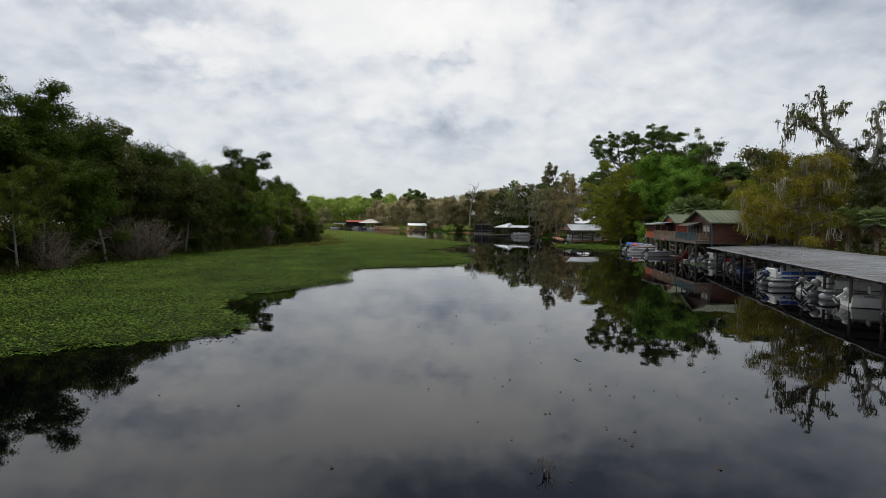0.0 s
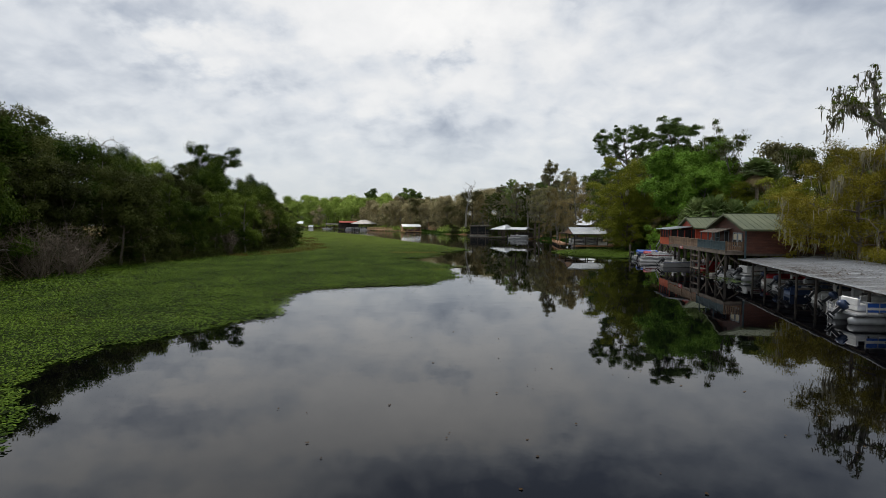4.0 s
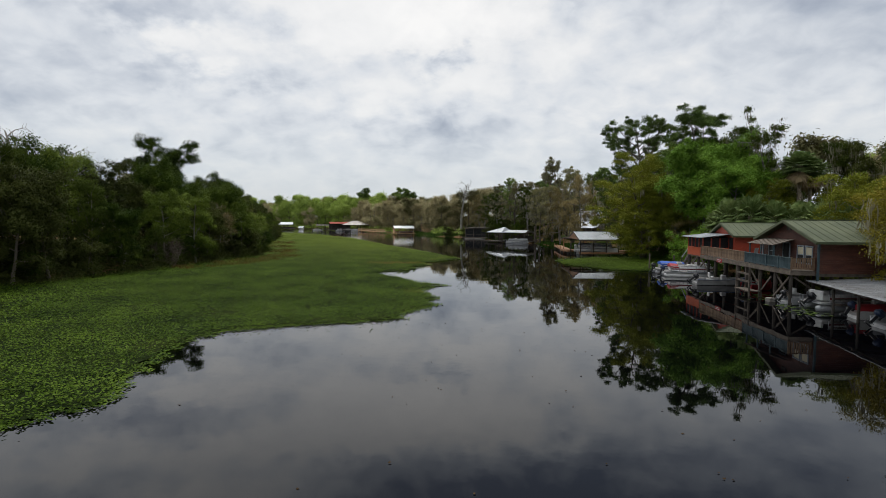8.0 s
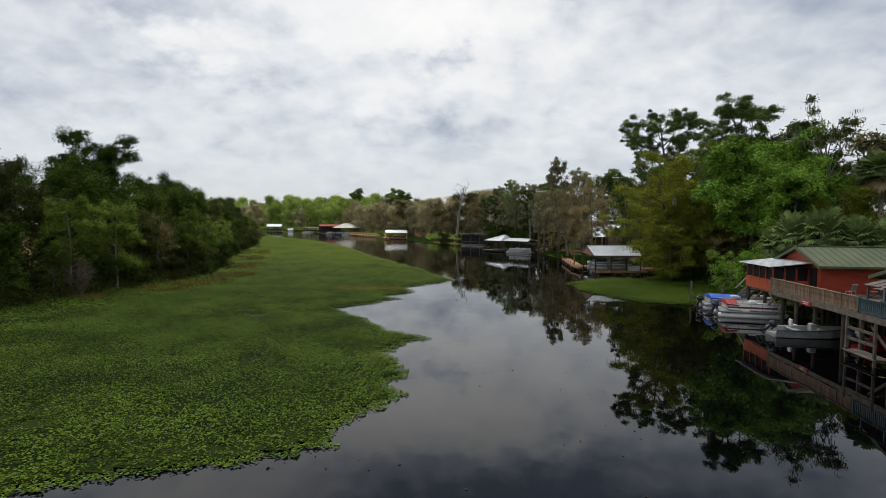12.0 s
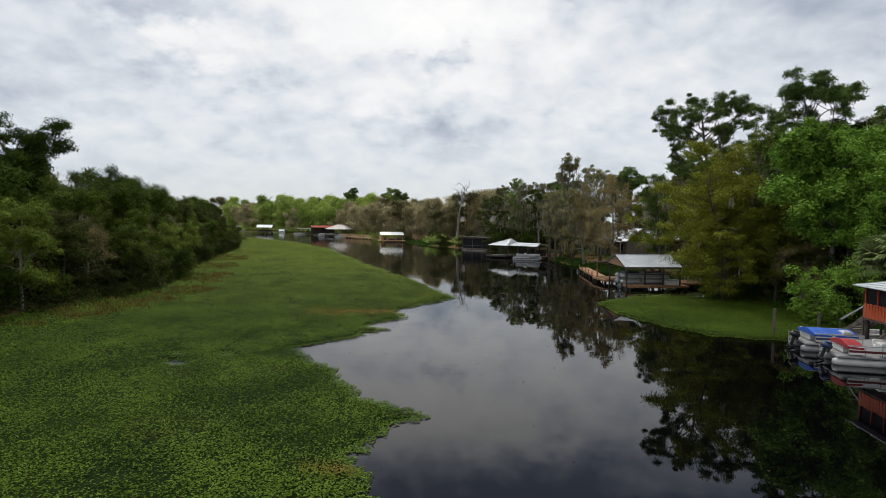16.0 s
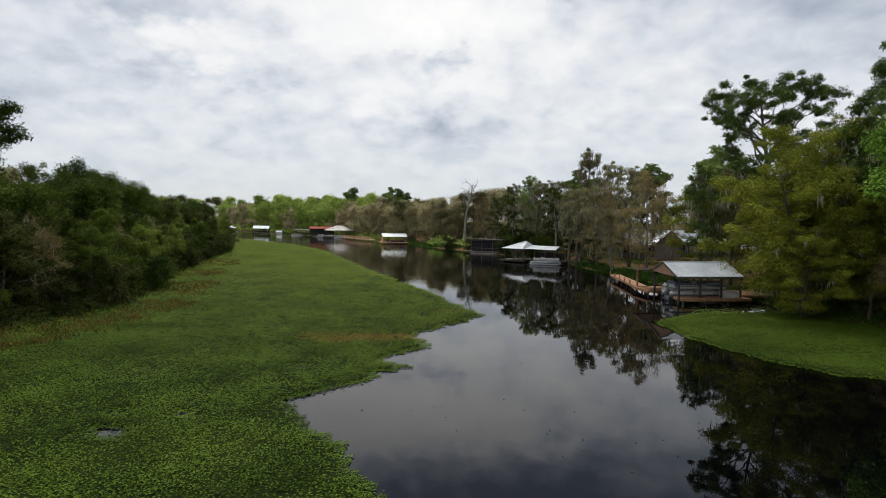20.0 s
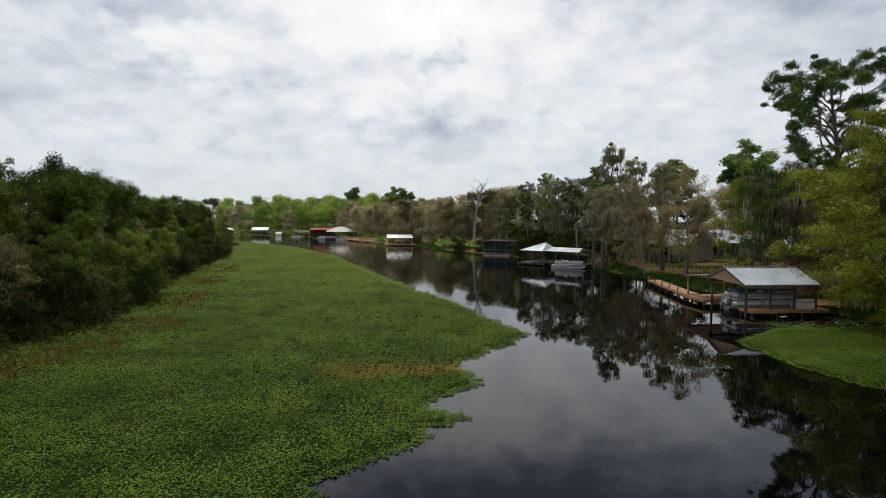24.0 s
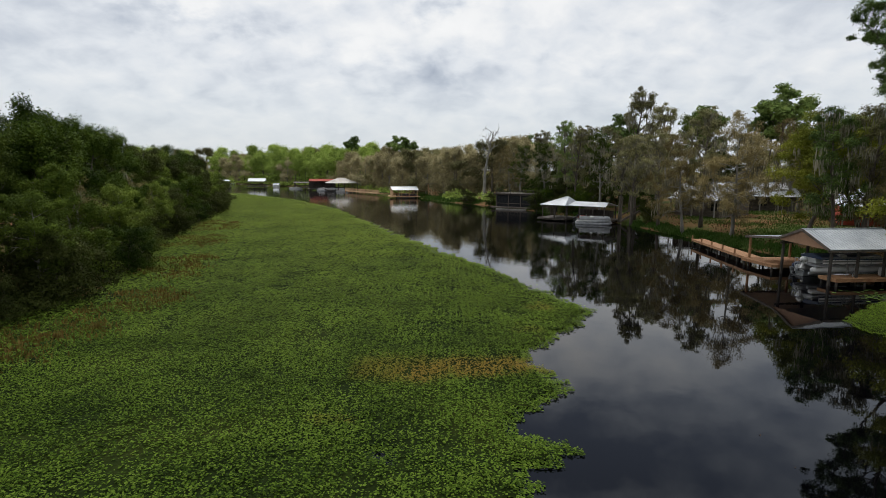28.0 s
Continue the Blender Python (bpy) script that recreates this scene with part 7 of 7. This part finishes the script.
# ---- far bank ----
def far_boathouse(x, y, rz, w, d, eave, ridge, roof, timber, label, hip=False):
    ob = thing("boathouse", x, y, 0, rz, label, "boathouse", "boathouses on the far bank")
    if hip:
        for sgn in (-1, 1):
            slope(ob, "roof", (-w / 2 * sgn, -d / 2 * sgn, eave), (w / 2 * sgn, -d / 2 * sgn, eave), (w * 0.1 * sgn, 0, ridge), (-w * 0.1 * sgn, 0, ridge), roof, "", 0.9)
            slope(ob, "roof", (w / 2 * sgn, -d / 2 * sgn, eave), (w / 2 * sgn, d / 2 * sgn, eave), (w * 0.1 * sgn, 0.01, ridge), (w * 0.1 * sgn, -0.01, ridge), roof)
    else:
        gable_roof(ob, -w / 2, w / 2, 0, d / 2, d / 2, eave, ridge, roof, "", 0.7)
    for k in range(4):
        for s in (-1, 1):
            part("post", Solid().box(-w / 2 + 0.4 + k * (w - 0.8) / 3, s * (d / 2 - 0.4), eave / 2 - 0.5, 0.22, 0.22, eave + 0.9), timber, ob)
    part("deck", Solid().box(0, 0, 0.55, w + 1.0, d + 0.6, 0.22), timber, ob)
    part("back_rail", Solid().box(0, d / 2 - 0.4, 1.2, w - 0.8, 0.1, 0.5), timber, ob)
    return ob


f2 = far_boathouse(-19.0, 257, 14, 8.6, 6.5, 2.6, 3.65, ROOF_GREY, WOOD_TAN, "cedar-framed boathouse with a white metal roof")
part("side_board", Solid().box(-4.0, 0, 1.6, 0.1, 5.6, 1.9).prism([(-3.2, 2.6), (3.2, 2.6), (0, 3.6)], lambda u, w: (-4.22, u, w), lambda u, w: (-4.12, u, w)), WOOD_TAN, f2)
far_boathouse(-49.5, 308, 20, 12.6, 10, 3.4, 5.5, ROOF_FADED, WOOD_DARK, "large dark-framed boathouse with a white hipped roof", hip=True)
far_boathouse(-98, 345, 12, 8.0, 7, 3.0, 4.4, ROOF_WHITE, WOOD_DARK, "small boathouse with a pale metal roof")
far_boathouse(-114, 338, 12, 9.5, 7, 3.2, 4.6, ROOF_WHITE, WOOD_DARK, "small boathouse with a pale hipped roof", hip=True)
far_boathouse(-73, 334, 15, 8.0, 6, 2.6, 3.2, WOOD_DARK, WOOD_DARK, "low dark-roofed boat shelter")
rd = far_boathouse(-60, 318, 16, 11.0, 8, 3.9, 4.8, ROOF_RED, WOOD_DARK, "boathouse with a rust-red metal roof")
part("wall", Solid().box(0, 2.5, 2.4, 11.0, 0.15, 3.8), WOOD_DARK, rd)
hut = thing("garden_shed", -91, 352, ground_at(-91, 352), 0, "small white garden shed on the far bank", "shed")
part("wall", Solid().box(0, 0, 1.4, 2.4, 2.4, 2.8), WHITE, hut)
gable_roof(hut, -1.5, 1.5, 0, 1.5, 1.5, 2.75, 3.7, ROOF_GREY, "", 0.6)
pontoon_boat(-55, 304.5, 10, "white pontoon boat moored by the hipped boathouse", length=7.5, group="boats on the far bank")
pontoon_boat(-60, 309, 10, "white pontoon boat moored by the red-roofed boathouse", length=7.5, group="boats on the far bank")
skiff(-50.5, 301.5, 25, "white motorboat in the hipped boathouse", group="boats on the far bank")
skiff(-78, 330, 15, "white motorboat by the dark boat shelter", group="boats on the far bank", length=6)
pontoon_boat(-21.0, 256.4, 14, "dark pontoon boat inside the cedar boathouse", fence=BLACK, group="boats on the far bank")
wall_dock = thing("dock", -43.5, 293.5, 0, -53, "pale wooden dock with a slatted fence along the far bank", "dock")
plank_deck(wall_dock, -2, 25, -0.9, 0.9, 0.75, False, 0.6, WOOD_TAN)
for k in range(9):
    part("fence_post", Solid().box(-1.8 + 3.1 * k, -0.9, 0.8, 0.2, 0.2, 2.6), WOOD_TAN, wall_dock)
for z in (0.95, 1.3, 1.65):
    part("fence_board", Solid().box(11.5, -0.95, z, 27, 0.06, 0.2), WOOD_TAN, wall_dock)
stand = thing("bank_steps", -8.2, 254, 0.3, 30, "cedar landing with stairs up the far bank", "stairs")
for k in range(9):
    part("step", Solid().box(0, 0.4 * k, 0.4 + 0.2 * k, 2.2, 0.4, 0.08), WOOD_TAN, stand)
for s in (-1.15, 1.15):
    part("handrail", Solid().beam((s, 0, 1.4), (s, 3.6, 3.2), 0.1, 0.14), WOOD_TAN, stand)
    part("stringer", Solid().beam((s, 0, 0.3), (s, 3.6, 2.1), 0.1, 0.3), WOOD_TAN, stand)
    part("frame_post", Solid().box(s, 3.6, 2.2, 0.2, 0.2, 4.2), WOOD_TAN, stand)
part("landing_roof", Solid().box(0, 3.2, 4.3, 3.6, 2.6, 0.14), WOOD_GREY, stand)
far_pole = single("utility_pole", Solid().post(0, 0, -0.5, 7.5, 0.16).box(0, 0, 7.0, 1.6, 0.12, 0.12), WOOD_GREY, "pale utility pole on the far bank", "pole", x=-80, y=347, z=ground_at(-80, 347))


# ---- on the water ----
def pads(name, spots, n, radius, leaf, label, category="water plants"):
    """Flat notched pads floating round the spots (x, y, spread)."""
    r = np.random.default_rng(n + len(spots))
    out = Solid()
    for k in range(n):
        x, y, sp = spots[int(r.integers(len(spots)))]
        px, py, rad, turn = x + r.normal(0, sp), y + r.normal(0, sp), radius * r.uniform(0.6, 1.35), r.uniform(0, 6.3)
        z = 0.012 + r.uniform(0, 0.02)
        ring = [(px + rad * math.cos(turn + 0.25 + i * 5.8 / 8), py + rad * math.sin(turn + 0.25 + i * 5.8 / 8), z + r.normal(0, 0.006)) for i in range(9)]
        out.add([(px, py, z)] + ring, [(0, i, i + 1) for i in range(1, 9)])
    return single(name, out, leaf, label, category, kind="stuff")


pads("lily_pads", [(30.6, 63.5, 0.7), (31.0, 66.5, 0.8), (31.8, 70.5, 0.9), (32.0, 73.0, 0.7)], 170, 0.12, LILY, "small round lily pads floating beneath the cabins")
pads("lily_pads", [(31, 119.6, 1.2), (34, 120.4, 1.4), (36.5, 121.2, 1.2), (28.6, 119.2, 0.9)], 280, 0.14, LILY, "lily pads floating between the plant bed and the boathouse")
pads("floating_leaves", [(8, 24, 5), (12, 36, 6), (9, 52, 6), (14, 70, 6), (12, 90, 7), (5, 12, 4)], 240, 0.035, LITTER, "scattered fallen leaves floating on the black water", "floating leaves")
pads("lily_pads", [(6.8, 18.6, 0.05)], 3, 0.045, LILY, "a few yellow-green lily pads drifting in midstream")
for x, y in ((4.3, 9.6),):
    sprig = Solid()
    r = np.random.default_rng(int(x * 10))
    for k in range(9):
        yaw = r.uniform(0, 6.3)
        tip = (0.2 * math.cos(yaw) * r.uniform(0.3, 1), 0.2 * math.sin(yaw) * r.uniform(0.3, 1), r.uniform(0.06, 0.24))
        sprig.tube([(0.05 * math.cos(yaw), 0.05 * math.sin(yaw), -0.1), (tip[0] * 0.5, tip[1] * 0.5, tip[2] * 0.7), tip], [0.012, 0.01, 0.006], 4)
        sprig.add([tip, (tip[0] + 0.06, tip[1], tip[2] + 0.05), (tip[0] + 0.05, tip[1] + 0.07, tip[2] + 0.1), (tip[0], tip[1] + 0.05, tip[2] + 0.04)], [(0, 1, 2, 3)])
    single("water_weed", sprig, WOOD_DARK, "small dark sprig of water weed standing out of the river", "water plant", x=x, y=y)
